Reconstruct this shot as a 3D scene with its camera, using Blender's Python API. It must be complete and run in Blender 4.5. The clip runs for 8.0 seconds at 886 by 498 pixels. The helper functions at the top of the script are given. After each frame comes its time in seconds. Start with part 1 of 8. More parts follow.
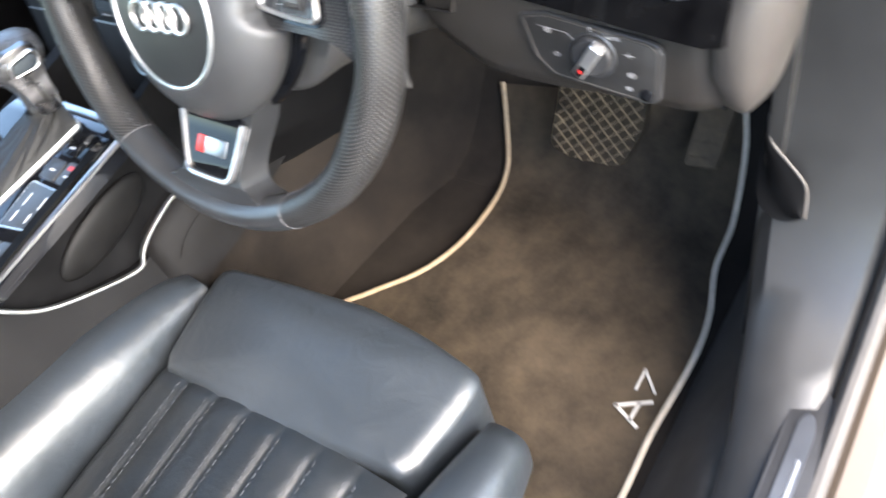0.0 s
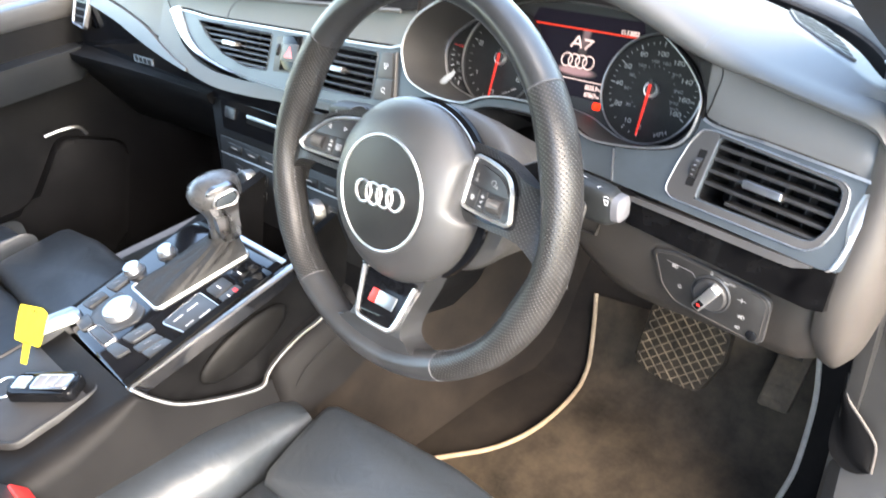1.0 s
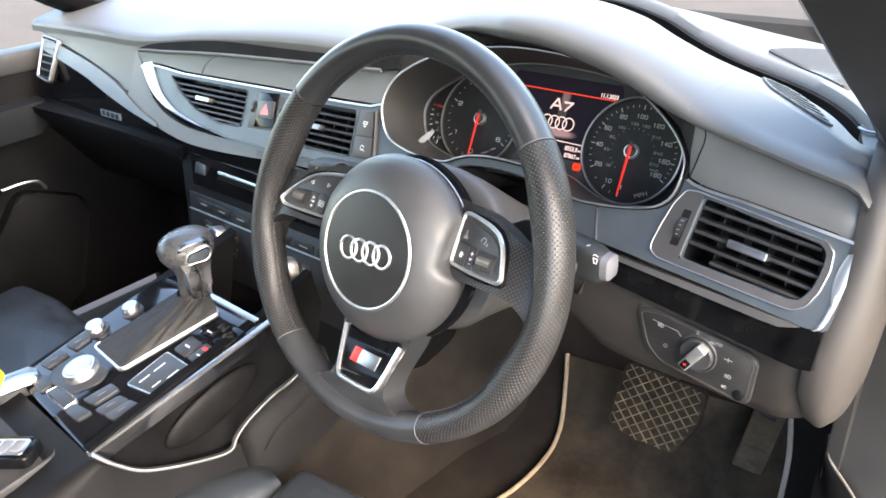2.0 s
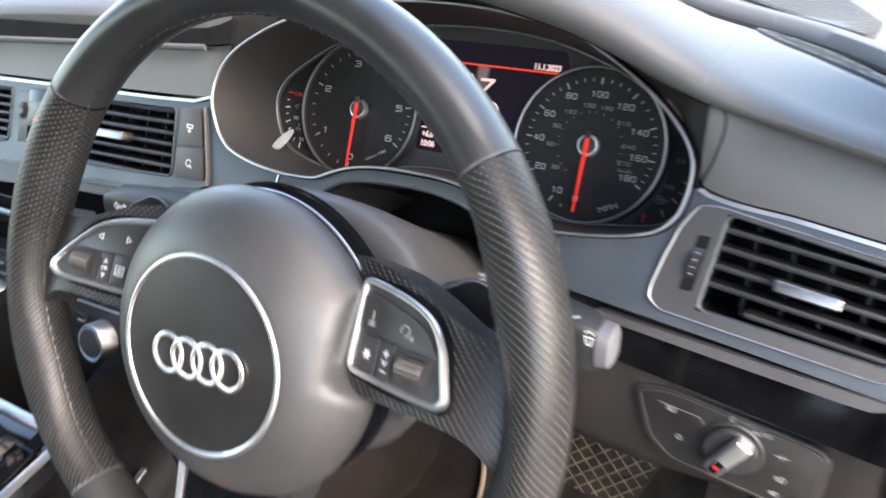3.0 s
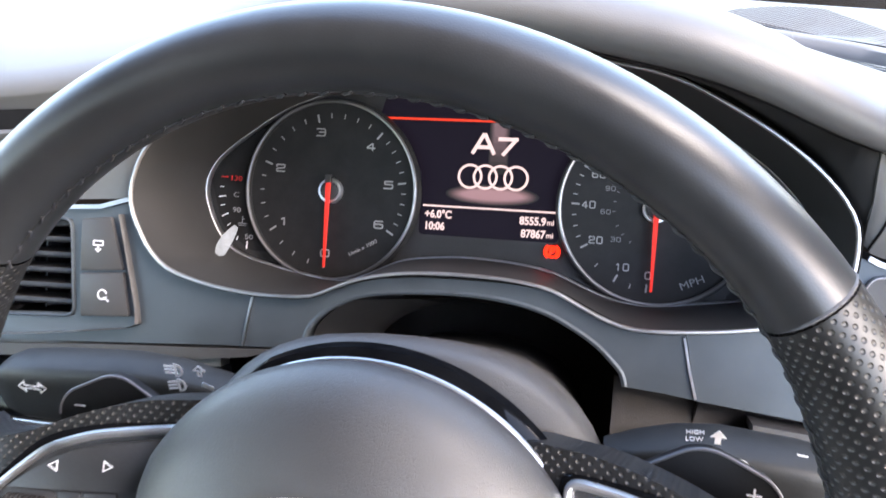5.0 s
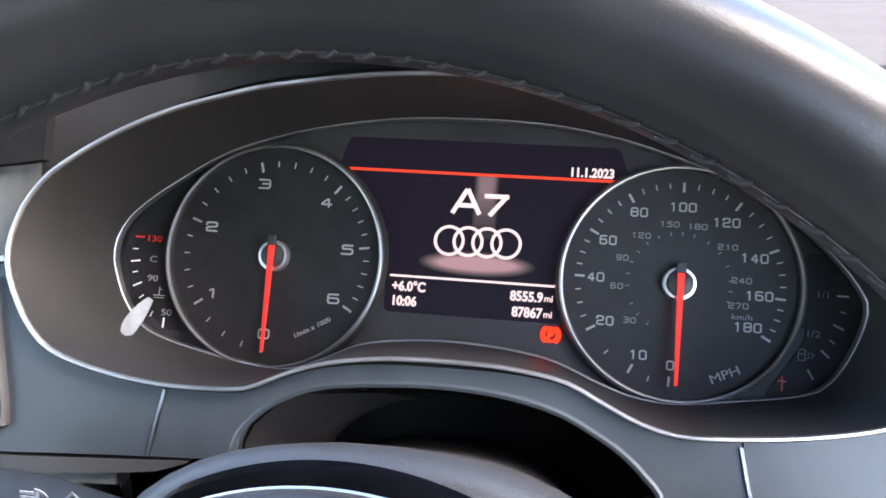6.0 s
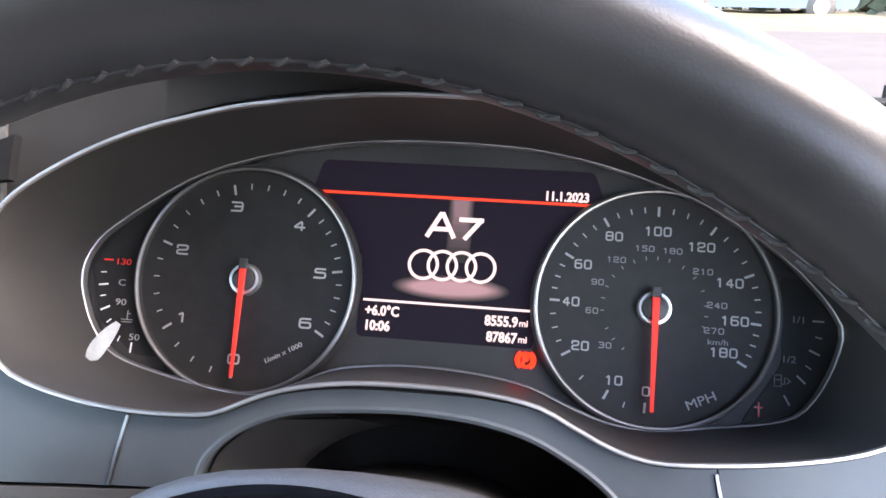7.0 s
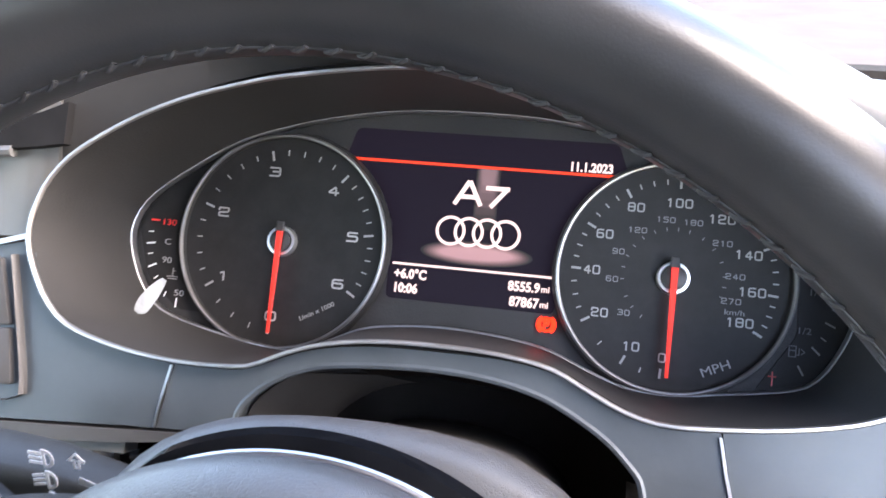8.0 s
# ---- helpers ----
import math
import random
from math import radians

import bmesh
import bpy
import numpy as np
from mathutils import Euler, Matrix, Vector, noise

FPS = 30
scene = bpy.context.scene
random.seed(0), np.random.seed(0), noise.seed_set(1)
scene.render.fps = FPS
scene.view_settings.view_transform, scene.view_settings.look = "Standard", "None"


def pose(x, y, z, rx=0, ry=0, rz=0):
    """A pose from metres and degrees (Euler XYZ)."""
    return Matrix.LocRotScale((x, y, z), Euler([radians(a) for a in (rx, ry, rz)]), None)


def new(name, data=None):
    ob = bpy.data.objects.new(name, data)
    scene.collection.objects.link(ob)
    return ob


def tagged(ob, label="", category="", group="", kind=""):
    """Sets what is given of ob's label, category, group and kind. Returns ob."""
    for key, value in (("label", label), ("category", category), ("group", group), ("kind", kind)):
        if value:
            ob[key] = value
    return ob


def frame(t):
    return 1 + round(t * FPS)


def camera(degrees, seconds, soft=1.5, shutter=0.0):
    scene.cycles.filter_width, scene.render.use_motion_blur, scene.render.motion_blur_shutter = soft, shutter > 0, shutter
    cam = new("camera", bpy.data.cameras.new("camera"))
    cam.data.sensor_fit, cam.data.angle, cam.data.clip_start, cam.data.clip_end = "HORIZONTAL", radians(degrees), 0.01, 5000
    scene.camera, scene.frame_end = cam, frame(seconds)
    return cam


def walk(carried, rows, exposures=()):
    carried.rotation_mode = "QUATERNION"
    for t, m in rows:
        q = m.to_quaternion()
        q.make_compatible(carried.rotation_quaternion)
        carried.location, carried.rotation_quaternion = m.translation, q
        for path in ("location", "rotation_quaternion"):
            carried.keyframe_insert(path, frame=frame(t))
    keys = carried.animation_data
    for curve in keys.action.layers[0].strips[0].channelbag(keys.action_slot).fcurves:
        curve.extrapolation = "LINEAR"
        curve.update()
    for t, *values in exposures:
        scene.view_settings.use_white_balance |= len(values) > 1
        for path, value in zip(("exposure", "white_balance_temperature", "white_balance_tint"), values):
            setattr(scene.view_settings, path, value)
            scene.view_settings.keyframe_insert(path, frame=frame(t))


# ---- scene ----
# Lengths in metres. x to the car's right, y ahead, z up; WH lifts the wheel's centre above the ground.
WH = 0.86
cam = camera(60.53, 8.0, soft=1.6, shutter=0.35)
ROWS = [
    (0.0, 0.4705, -0.2784, 0.2429, 41.71, 12.89, 33.45),
    (0.2, 0.4430, -0.2930, 0.2410, 44.77, 10.18, 38.39),
    (0.5, 0.4278, -0.3253, 0.2700, 49.72, 7.55, 41.53),
    (0.7, 0.4440, -0.3560, 0.3070, 52.16, 6.57, 42.78),
    (1.0, 0.4752, -0.3940, 0.3261, 57.30, 5.51, 43.97),
    (1.2, 0.4734, -0.4222, 0.3293, 59.11, 4.54, 43.65),
    (2.3, 0.4331, -0.3876, 0.3103, 61.62, 3.15, 39.57),
    (2.5, 0.4186, -0.3480, 0.2938, 61.07, 3.19, 38.10),
    (2.7, 0.3890, -0.3050, 0.2780, 61.00, 4.20, 36.81),
    (3.0, 0.2704, -0.2213, 0.2472, 59.20, 3.20, 29.83),
    (3.2, 0.2210, -0.1870, 0.2370, 58.70, 4.79, 28.37),
    (3.5, 0.1504, -0.1482, 0.2261, 57.07, 4.92, 23.54),
    (3.7, 0.1310, -0.1420, 0.2150, 55.47, 4.12, 21.01),
    (4.0, 0.1040, -0.1517, 0.2207, 55.18, 4.21, 17.52),
    (4.2, 0.0910, -0.1540, 0.2220, 55.89, 4.31, 16.32),
    (4.5, 0.0783, -0.1566, 0.2379, 57.84, 3.17, 13.37),
    (4.7, 0.0824, -0.1605, 0.2406, 58.45, 3.03, 13.20),
    (5.8, 0.0534, -0.0836, 0.1837, 66.81, 0.74, 10.54),
    (6.0, 0.0434, -0.0800, 0.1824, 67.24, -0.24, 9.06),
    (6.5, 0.0469, -0.0820, 0.1875, 68.93, -0.72, 8.22),
    (7.0, 0.0482, -0.0766, 0.1779, 69.55, -0.86, 8.08),
    (7.5, 0.0487, -0.0756, 0.1761, 68.83, -0.96, 8.71),
    (8.0, 0.0590, -0.0885, 0.1847, 66.78, -0.72, 11.64),
]
EXPOSURE = [(0.0, 3.42, 6850, 10), (0.5, 3.78, 7200, 11), (1.0, 3.78, 7450, 12), (2.5, 3.15, 7600, 14), (3.5, 3.24, 7350, 16), (4.5, 3.36, 7300, 18), (6.0, 3.50, 6950, 18), (7.0, 3.74, 7150, 20), (8.0, 3.90, 7200, 20)]
walk(cam, [(t, pose(x, y, z + WH, rx, ry, rz)) for t, x, y, z, rx, ry, rz in ROWS], EXPOSURE)

# ---- light ----
world = bpy.data.worlds.new("sky")
scene.world = world
world.use_nodes = True
wt = world.node_tree
sky = wt.nodes.new("ShaderNodeTexSky")
sky.sky_type = "NISHITA"
sky.sun_disc = False
SUN_EL, SUN_AZ = radians(42), radians(101)
sky.sun_elevation, sky.sun_rotation = SUN_EL, SUN_AZ
sky.air_density, sky.dust_density = 1.0, 1.0
back = wt.nodes["Background"]
back.inputs["Strength"].default_value = 0.205
wt.links.new(sky.outputs[0], back.inputs[0])
sun = new("sun", bpy.data.lights.new("sun", "SUN"))
sun.data.energy, sun.data.angle, sun.data.color = 1.75, radians(50), (1.0, 0.90, 0.80)
# the sun stands at the azimuth, measured clockwise from +y
sd = Vector((math.sin(SUN_AZ) * math.cos(SUN_EL), math.cos(SUN_AZ) * math.cos(SUN_EL), math.sin(SUN_EL)))
sun.matrix_world = Matrix.Translation((3, -3, 6)) @ sd.to_track_quat("Z", "Y").to_matrix().to_4x4()

# ---- materials ----
def mat(name, color, rough=0.5, metal=0.0, bump=0.0, scale=400.0, tint=0.0, tint_scale=20.0, kind="noise", coat=0.0, emit=0.0, spec=0.5, rvar=0.0, tone=None, dots=None, crough=0.04, crease=0.0, crease_scale=60.0):
    """A surface with grain (bump at scale) and a slow drift of its colour towards tone (tint at tint_scale)."""
    m = bpy.data.materials.new(name)
    m.use_nodes = True
    t = m.node_tree
    b = t.nodes["Principled BSDF"]
    b.inputs["Roughness"].default_value, b.inputs["Metallic"].default_value = rough, metal
    b.inputs["Base Color"].default_value = (*color, 1)
    b.inputs["Coat Weight"].default_value = coat
    b.inputs["Coat Roughness"].default_value = crough
    b.inputs["Specular IOR Level"].default_value = spec
    if emit:
        b.inputs["Emission Color"].default_value, b.inputs["Emission Strength"].default_value = (*color, 1), emit
    co = t.nodes.new("ShaderNodeTexCoord")
    if tint or rvar:
        n = t.nodes.new("ShaderNodeTexNoise")
        n.inputs["Scale"].default_value, n.inputs["Detail"].default_value, n.inputs["Roughness"].default_value = tint_scale, 9, 0.66
        t.links.new(co.outputs["Object"], n.inputs["Vector"])
        r = t.nodes.new("ShaderNodeMapRange")
        r.inputs[1].default_value, r.inputs[2].default_value = 0.34, 0.66
        t.links.new(n.outputs["Fac"], r.inputs[0])
        if tint:
            mix = t.nodes.new("ShaderNodeMix")
            mix.data_type = "RGBA"
            other = tone or tuple(min(1.0, c * (1 + tint) + 0.004) for c in color)
            mix.inputs[6].default_value, mix.inputs[7].default_value = (*color, 1), (*other, 1)
            t.links.new(r.outputs[0], mix.inputs[0])
            t.links.new(mix.outputs[2], b.inputs["Base Color"])
        if rvar:
            q = t.nodes.new("ShaderNodeMapRange")
            q.inputs[3].default_value, q.inputs[4].default_value = rough - rvar, rough + rvar
            t.links.new(r.outputs[0], q.inputs[0])
            t.links.new(q.outputs[0], b.inputs["Roughness"])
    if bump:
        if kind == "voronoi":
            g = t.nodes.new("ShaderNodeTexVoronoi")
            g.feature = "DISTANCE_TO_EDGE"
            out = g.outputs["Distance"]
        elif kind == "dots":
            g = t.nodes.new("ShaderNodeTexVoronoi")
            g.feature = "F1"
            g.inputs["Randomness"].default_value = 0.0
            out = g.outputs["Distance"]
        else:
            g = t.nodes.new("ShaderNodeTexNoise")
            g.inputs["Detail"].default_value = 4
            out = g.outputs["Fac"]
        g.inputs["Scale"].default_value = scale
        t.links.new(co.outputs["UV" if kind == "dots" else "Object"], g.inputs["Vector"])
        if kind in ("voronoi", "dots"):
            r2 = t.nodes.new("ShaderNodeMapRange")
            r2.inputs[1].default_value, r2.inputs[2].default_value = (0.0, 0.12) if kind == "voronoi" else (0.12, 0.30)
            t.links.new(out, r2.inputs[0])
            out = r2.outputs[0]
            if dots:
                md = t.nodes.new("ShaderNodeMix")
                md.data_type = "RGBA"
                md.inputs[6].default_value = (*dots, 1)
                t.links.new(out, md.inputs[0])
                if b.inputs["Base Color"].links:
                    t.links.new(b.inputs["Base Color"].links[0].from_socket, md.inputs[7])
                else:
                    md.inputs[7].default_value = (*color, 1)
                t.links.new(md.outputs[2], b.inputs["Base Color"])
        bp = t.nodes.new("ShaderNodeBump")
        bp.inputs["Strength"].default_value, bp.inputs["Distance"].default_value = bump, 0.0006
        t.links.new(out, bp.inputs["Height"])
        t.links.new(bp.outputs[0], b.inputs["Normal"])
        if crease:
            # soft wrinkles, far larger than the grain
            cn2 = t.nodes.new("ShaderNodeTexNoise")
            cn2.inputs["Scale"].default_value, cn2.inputs["Detail"].default_value, cn2.inputs["Distortion"].default_value = crease_scale, 3, 1.2
            t.links.new(co.outputs["Object"], cn2.inputs["Vector"])
            cb2 = t.nodes.new("ShaderNodeBump")
            cb2.inputs["Strength"].default_value, cb2.inputs["Distance"].default_value = crease, 0.006
            t.links.new(cn2.outputs["Fac"], cb2.inputs["Height"])
            t.links.new(cb2.outputs[0], bp.inputs["Normal"])
    return m


def glass(name, color=(1, 1, 1), rough=0.0):
    m = bpy.data.materials.new(name)
    m.use_nodes = True
    t = m.node_tree
    t.nodes.remove(t.nodes["Principled BSDF"])
    tr, gl, fr, pw, mx = (t.nodes.new("ShaderNode" + n) for n in ("BsdfTransparent", "BsdfGlossy", "LayerWeight", "Math", "MixShader"))
    tr.inputs[0].default_value = (*color, 1)
    gl.inputs["Roughness"].default_value = rough
    pw.operation = "POWER"
    pw.inputs[1].default_value = 4.0
    t.links.new(fr.outputs["Facing"], pw.inputs[0])
    t.links.new(pw.outputs[0], mx.inputs[0])
    t.links.new(tr.outputs[0], mx.inputs[1])
    t.links.new(gl.outputs[0], mx.inputs[2])
    t.links.new(mx.outputs[0], t.nodes["Material Output"].inputs[0])
    return m


def glow(name, color, strength=1.0, spec=0.4):
    m = bpy.data.materials.new(name)
    m.use_nodes = True
    b = m.node_tree.nodes["Principled BSDF"]
    b.inputs["Base Color"].default_value = (*[c * 0.15 for c in color], 1)
    b.inputs["Roughness"].default_value, b.inputs["Specular IOR Level"].default_value = 0.6, spec
    b.inputs["Emission Color"].default_value, b.inputs["Emission Strength"].default_value = (*color, 1), strength
    return m


LEATHER = mat("wheel leather", (0.0205, 0.0215, 0.0232), 0.37, coat=0.15, crough=0.32, bump=0.10, scale=1500, tint=0.3, tint_scale=25, rvar=0.05)
PERF = mat("perforated leather", (0.0105, 0.0106, 0.0110), 0.42, dots=(0.066, 0.062, 0.058), spec=0.45, coat=0.06, crough=0.42, bump=0.9, scale=1.0, kind="dots", tint=0.3, tint_scale=30, rvar=0.05)
SEAT = mat("seat leather", (0.0145, 0.0185, 0.0225), 0.40, crease=0.22, crease_scale=28, bump=0.22, scale=420, kind="voronoi", tint=0.35, tint_scale=7, rvar=0.07, coat=0.34, crough=0.52, spec=0.75)
PAD = mat("airbag cover vinyl", (0.034, 0.0345, 0.036), 0.46, spec=0.65, coat=0.25, crough=0.40, bump=0.26, scale=1000, kind="voronoi", tint=0.2, tint_scale=18, rvar=0.05)
DASH = mat("soft dash skin", (0.0745, 0.0750, 0.0755), 0.5, bump=0.12, scale=900, kind="voronoi", tint=0.18, tint_scale=7, rvar=0.05)
SOFT = mat("soft grey panel", (0.036, 0.035, 0.035), 0.5, bump=0.10, scale=1000, kind="voronoi", tint=0.2, tint_scale=8, rvar=0.06)
KNEE = mat("lower dash plastic", (0.043, 0.0375, 0.0335), 0.5, bump=0.3, scale=800, kind="voronoi", tint=0.2, tint_scale=8, rvar=0.06)
DARK = mat("dark moulded plastic", (0.018, 0.018, 0.019), 0.5, bump=0.25, scale=700, tint=0.5, tint_scale=20)
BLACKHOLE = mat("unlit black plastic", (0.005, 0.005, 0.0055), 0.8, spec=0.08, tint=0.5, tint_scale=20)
FACIA = mat("dark brushed aluminium trim", (0.048, 0.060, 0.070), 0.44, metal=0.3, bump=0.08, scale=300, tint=0.15, tint_scale=30, rvar=0.06)
SILVER = mat("brushed aluminium", (0.60, 0.61, 0.62), 0.38, metal=1.0, tint=0.12, tint_scale=40, rvar=0.06)
CHROME = mat("satin chrome", (0.86, 0.86, 0.86), 0.4, metal=1.0, tint=0.08, tint_scale=60, rvar=0.05)
TRIMLINE = mat("satin grey metal line", (0.42, 0.42, 0.43), 0.42, metal=1.0, tint=0.15, tint_scale=40, rvar=0.06)
SWOOSH = mat("slate brushed aluminium", (0.095, 0.103, 0.112), 0.5, metal=0.4, tint=0.15, tint_scale=30, rvar=0.06)
PIANO = mat("piano black plate", (0.004, 0.0045, 0.006), 0.06, spec=0.6, tint=0.3, tint_scale=30, rvar=0.02)
KEYGREY = mat("dark grey keys", (0.026, 0.028, 0.031), 0.42, bump=0.12, scale=900, tint=0.2, tint_scale=40)
GLOSS = mat("gloss black trim", (0.003, 0.0034, 0.0045), 0.06, coat=0.0, spec=0.13, tint=0.3, tint_scale=30, rvar=0.02)
SWITCH = mat("switch plastic", (0.024, 0.025, 0.027), 0.42, bump=0.15, scale=900, tint=0.3, tint_scale=40)
SLAT = mat("vent slat plastic", (0.0150, 0.0150, 0.0155), 0.4, tint=0.4, tint_scale=40, rvar=0.05)
STITCH = mat("stitching thread", (0.075, 0.075, 0.08), 0.7, bump=0.4, scale=2500, tint=0.4, tint_scale=90)
LIGHTSTITCH = mat("grey seat thread", (0.045, 0.050, 0.056), 0.7, bump=0.4, scale=2500, tint=0.3, tint_scale=90)
CARPET = mat("dusty carpet", (0.010, 0.0085, 0.0075), 0.95, bump=1.0, scale=900, tint=1.0, tint_scale=9, spec=0.1, tone=(0.021, 0.017, 0.0138))
MATTOP = mat("dusty velour mat", (0.036, 0.030, 0.024), 0.95, bump=1.0, scale=700, tint=1.0, tint_scale=9, spec=0.1, tone=(0.112, 0.087, 0.061))
BINDING = mat("beige edge binding", (0.36, 0.27, 0.17), 0.8, bump=0.8, scale=1500, tint=0.3, tint_scale=60, tone=(0.24, 0.18, 0.12))
GREYBIND = mat("grey edge binding", (0.42, 0.36, 0.28), 0.8, bump=0.8, scale=1500, tint=0.3, tint_scale=60)
RUBBER = mat("pedal rubber", (0.009, 0.007, 0.005), 0.8, spec=0.2, bump=0.4, scale=500, tint=1.0, tint_scale=50, tone=(0.034, 0.025, 0.016))
WORN = mat("dusty worn rubber ridge", (0.035, 0.026, 0.017), 0.75, bump=0.4, scale=500, tint=0.5, tint_scale=55, tone=(0.19, 0.14, 0.085))
DUSTRUB = mat("dusty brown rubber", (0.040, 0.031, 0.022), 0.8, spec=0.2, bump=0.4, scale=500, tint=1.0, tint_scale=40, tone=(0.085, 0.062, 0.042))
WHITE = mat("white print", (0.72, 0.73, 0.74), 0.6, tint=0.1, tint_scale=60)
DIALPRINT = mat("backlit dial print", (0.27, 0.27, 0.27), 0.6, tint=0.1, tint_scale=60)
MOUTHLINE = mat("polished chrome line", (0.56, 0.555, 0.55), 0.40, metal=1.0, tint=0.08, tint_scale=60, rvar=0.05)
GREYPRINT = mat("grey print", (0.16, 0.16, 0.17), 0.6, tint=0.1, tint_scale=60)
DIAL = mat("dial face", (0.0090, 0.0088, 0.0090), 0.55, spec=0.3, bump=0.1, scale=1200, tint=0.25, tint_scale=60)
CLUSTER = mat("cluster housing plastic", (0.0165, 0.0165, 0.0168), 0.55, bump=0.3, scale=900, tint=0.3, tint_scale=14, rvar=0.04)
SCREEN = glow("lit display", (0.026, 0.020, 0.040), 0.03, 0.12)
NEEDLE = glow("lit red needle", (1.0, 0.045, 0.03), 0.085)
REDLIT = glow("lit red line", (1.0, 0.06, 0.02), 0.1)
WHITELIT = glow("lit white print", (0.92, 0.72, 0.73), 0.11)
AMBER = glow("lit warning lamp", (1.0, 0.026, 0.007), 0.30)
REDPLAS = mat("red plastic", (0.60, 0.03, 0.025), 0.35, tint=0.2, tint_scale=40)
YELLOW = mat("yellow plastic tag", (0.85, 0.68, 0.04), 0.45, tint=0.15, tint_scale=60)
HEADLINE = mat("headlining", (0.10, 0.095, 0.09), 0.9, bump=0.5, scale=900, tint=0.2, tint_scale=12)
PAINT = mat("car body paint", (0.13, 0.098, 0.07), 0.35, metal=0.2, coat=0.4, tint=0.1, tint_scale=3)
SEAL = mat("door seal rubber", (0.045, 0.040, 0.036), 0.6, bump=0.3, scale=600, tint=0.4, tint_scale=30)
SILLPL = mat("sill plastic", (0.0150, 0.0147, 0.0144), 0.44, coat=0.3, crough=0.3, bump=0.2, scale=700, kind="voronoi", tint=0.25, tint_scale=9, rvar=0.08)
PALEGREY = mat("pale grey plastic", (0.10, 0.10, 0.11), 0.5, tint=0.1, tint_scale=40)
# near-black base, with the passenger side's shade put into the colour
DOORTRIM = mat("shade-dark door trim", (0.0032, 0.0032, 0.0037), 0.6, spec=0.10, bump=0.3, scale=650, kind="voronoi", tint=0.3, tint_scale=8, rvar=0.06)
SCREENGLASS = glass("windscreen glass", (0.90, 0.95, 0.93))
GROUND = mat("worn tarmac", (0.054, 0.043, 0.037), 0.95, bump=0.8, scale=60, tint=0.35, tint_scale=1.2, tone=(0.072, 0.057, 0.049), spec=0.2)
VERGE = mat("dry verge grass", (0.075, 0.058, 0.026), 0.95, bump=1.0, scale=30, tint=0.6, tint_scale=2)
HEDGE = mat("hedge leaves", (0.055, 0.065, 0.035), 0.8, tint=0.8, tint_scale=6)


# ---- mesh tools ----


def thing(name, base, label, category, group="", kind=""):
    ob = new(name)
    ob.location = (base[0], base[1], base[2] + WH)
    ob.empty_display_size = 0.02
    return tagged(ob, label, category, group, kind)


def root_of(ob):
    while ob.parent:
        ob = ob.parent
    return ob


def part(name, bm, material, parent=None, label="", sharp=38, uv=None):
    """One mesh object from bm (in wheel-centred metres) under parent."""
    me = bpy.data.meshes.new(name)
    bmesh.ops.recalc_face_normals(bm, faces=bm.faces[:])
    off = Vector((0, 0, WH))
    if parent is not None:
        off -= root_of(parent).location
    for v in bm.verts:
        v.co += off
    bm.to_mesh(me)
    bm.free()
    me.materials.append(material)
    for p in me.polygons:
        p.use_smooth = True
    me.set_sharp_from_angle(angle=radians(sharp))
    ob = new(name, me)
    if parent is not None:
        ob.parent = parent
    if label:
        ob["label"] = label
    return ob


def structure(name, bm, material, label, category, sharp=38):
    return tagged(part(name, bm, material, None, "", sharp), label, category, "", "structure")


def fr(o, a=0.0, b=0.0):
    """A panel's frame: x to the right, y up along the panel (its top leaning ahead by a degrees), z out to the driver; b turns it about the upright."""
    return Matrix.Translation(o) @ Matrix.Rotation(radians(b), 4, "Z") @ Matrix.Rotation(radians(90 - a), 4, "X")


WF = Matrix.Rotation(radians(-21), 4, "X")                       # the wheel's own axes
WP = WF @ Matrix.Rotation(radians(90), 4, "X")                   # its plane: x right, y up, z to the driver


def mesh(verts, faces):
    bm = bmesh.new()
    vs = [bm.verts.new(v) for v in verts]
    for f in faces:
        try:
            bm.faces.new([vs[i] for i in f])
        except ValueError:
            pass
    return bm


def join(*bms):
    out = bms[0]
    for b in bms[1:]:
        me = bpy.data.meshes.new("tmp")
        b.to_mesh(me)
        b.free()
        out.from_mesh(me)
        bpy.data.meshes.remove(me)
    return out


def moved(bm, m):
    bmesh.ops.transform(bm, matrix=m, verts=bm.verts[:])
    return bm


def loft(rings, closed=True, caps=True, loop=False):
    """Skin over rings of equally many points."""
    n = len(rings[0])
    verts = [p for r in rings for p in r]
    faces = []
    m = len(rings)
    for i in range(m if loop else m - 1):
        for j in range(n if closed else n - 1):
            a, b = i * n + j, i * n + (j + 1) % n
            c, d = ((i + 1) % m) * n + (j + 1) % n, ((i + 1) % m) * n + j
            faces.append((a, b, c, d))
    if caps and closed and not loop:
        faces.append(tuple(range(n)))
        faces.append(tuple(range((m - 1) * n, m * n)))
    return mesh(verts, faces)


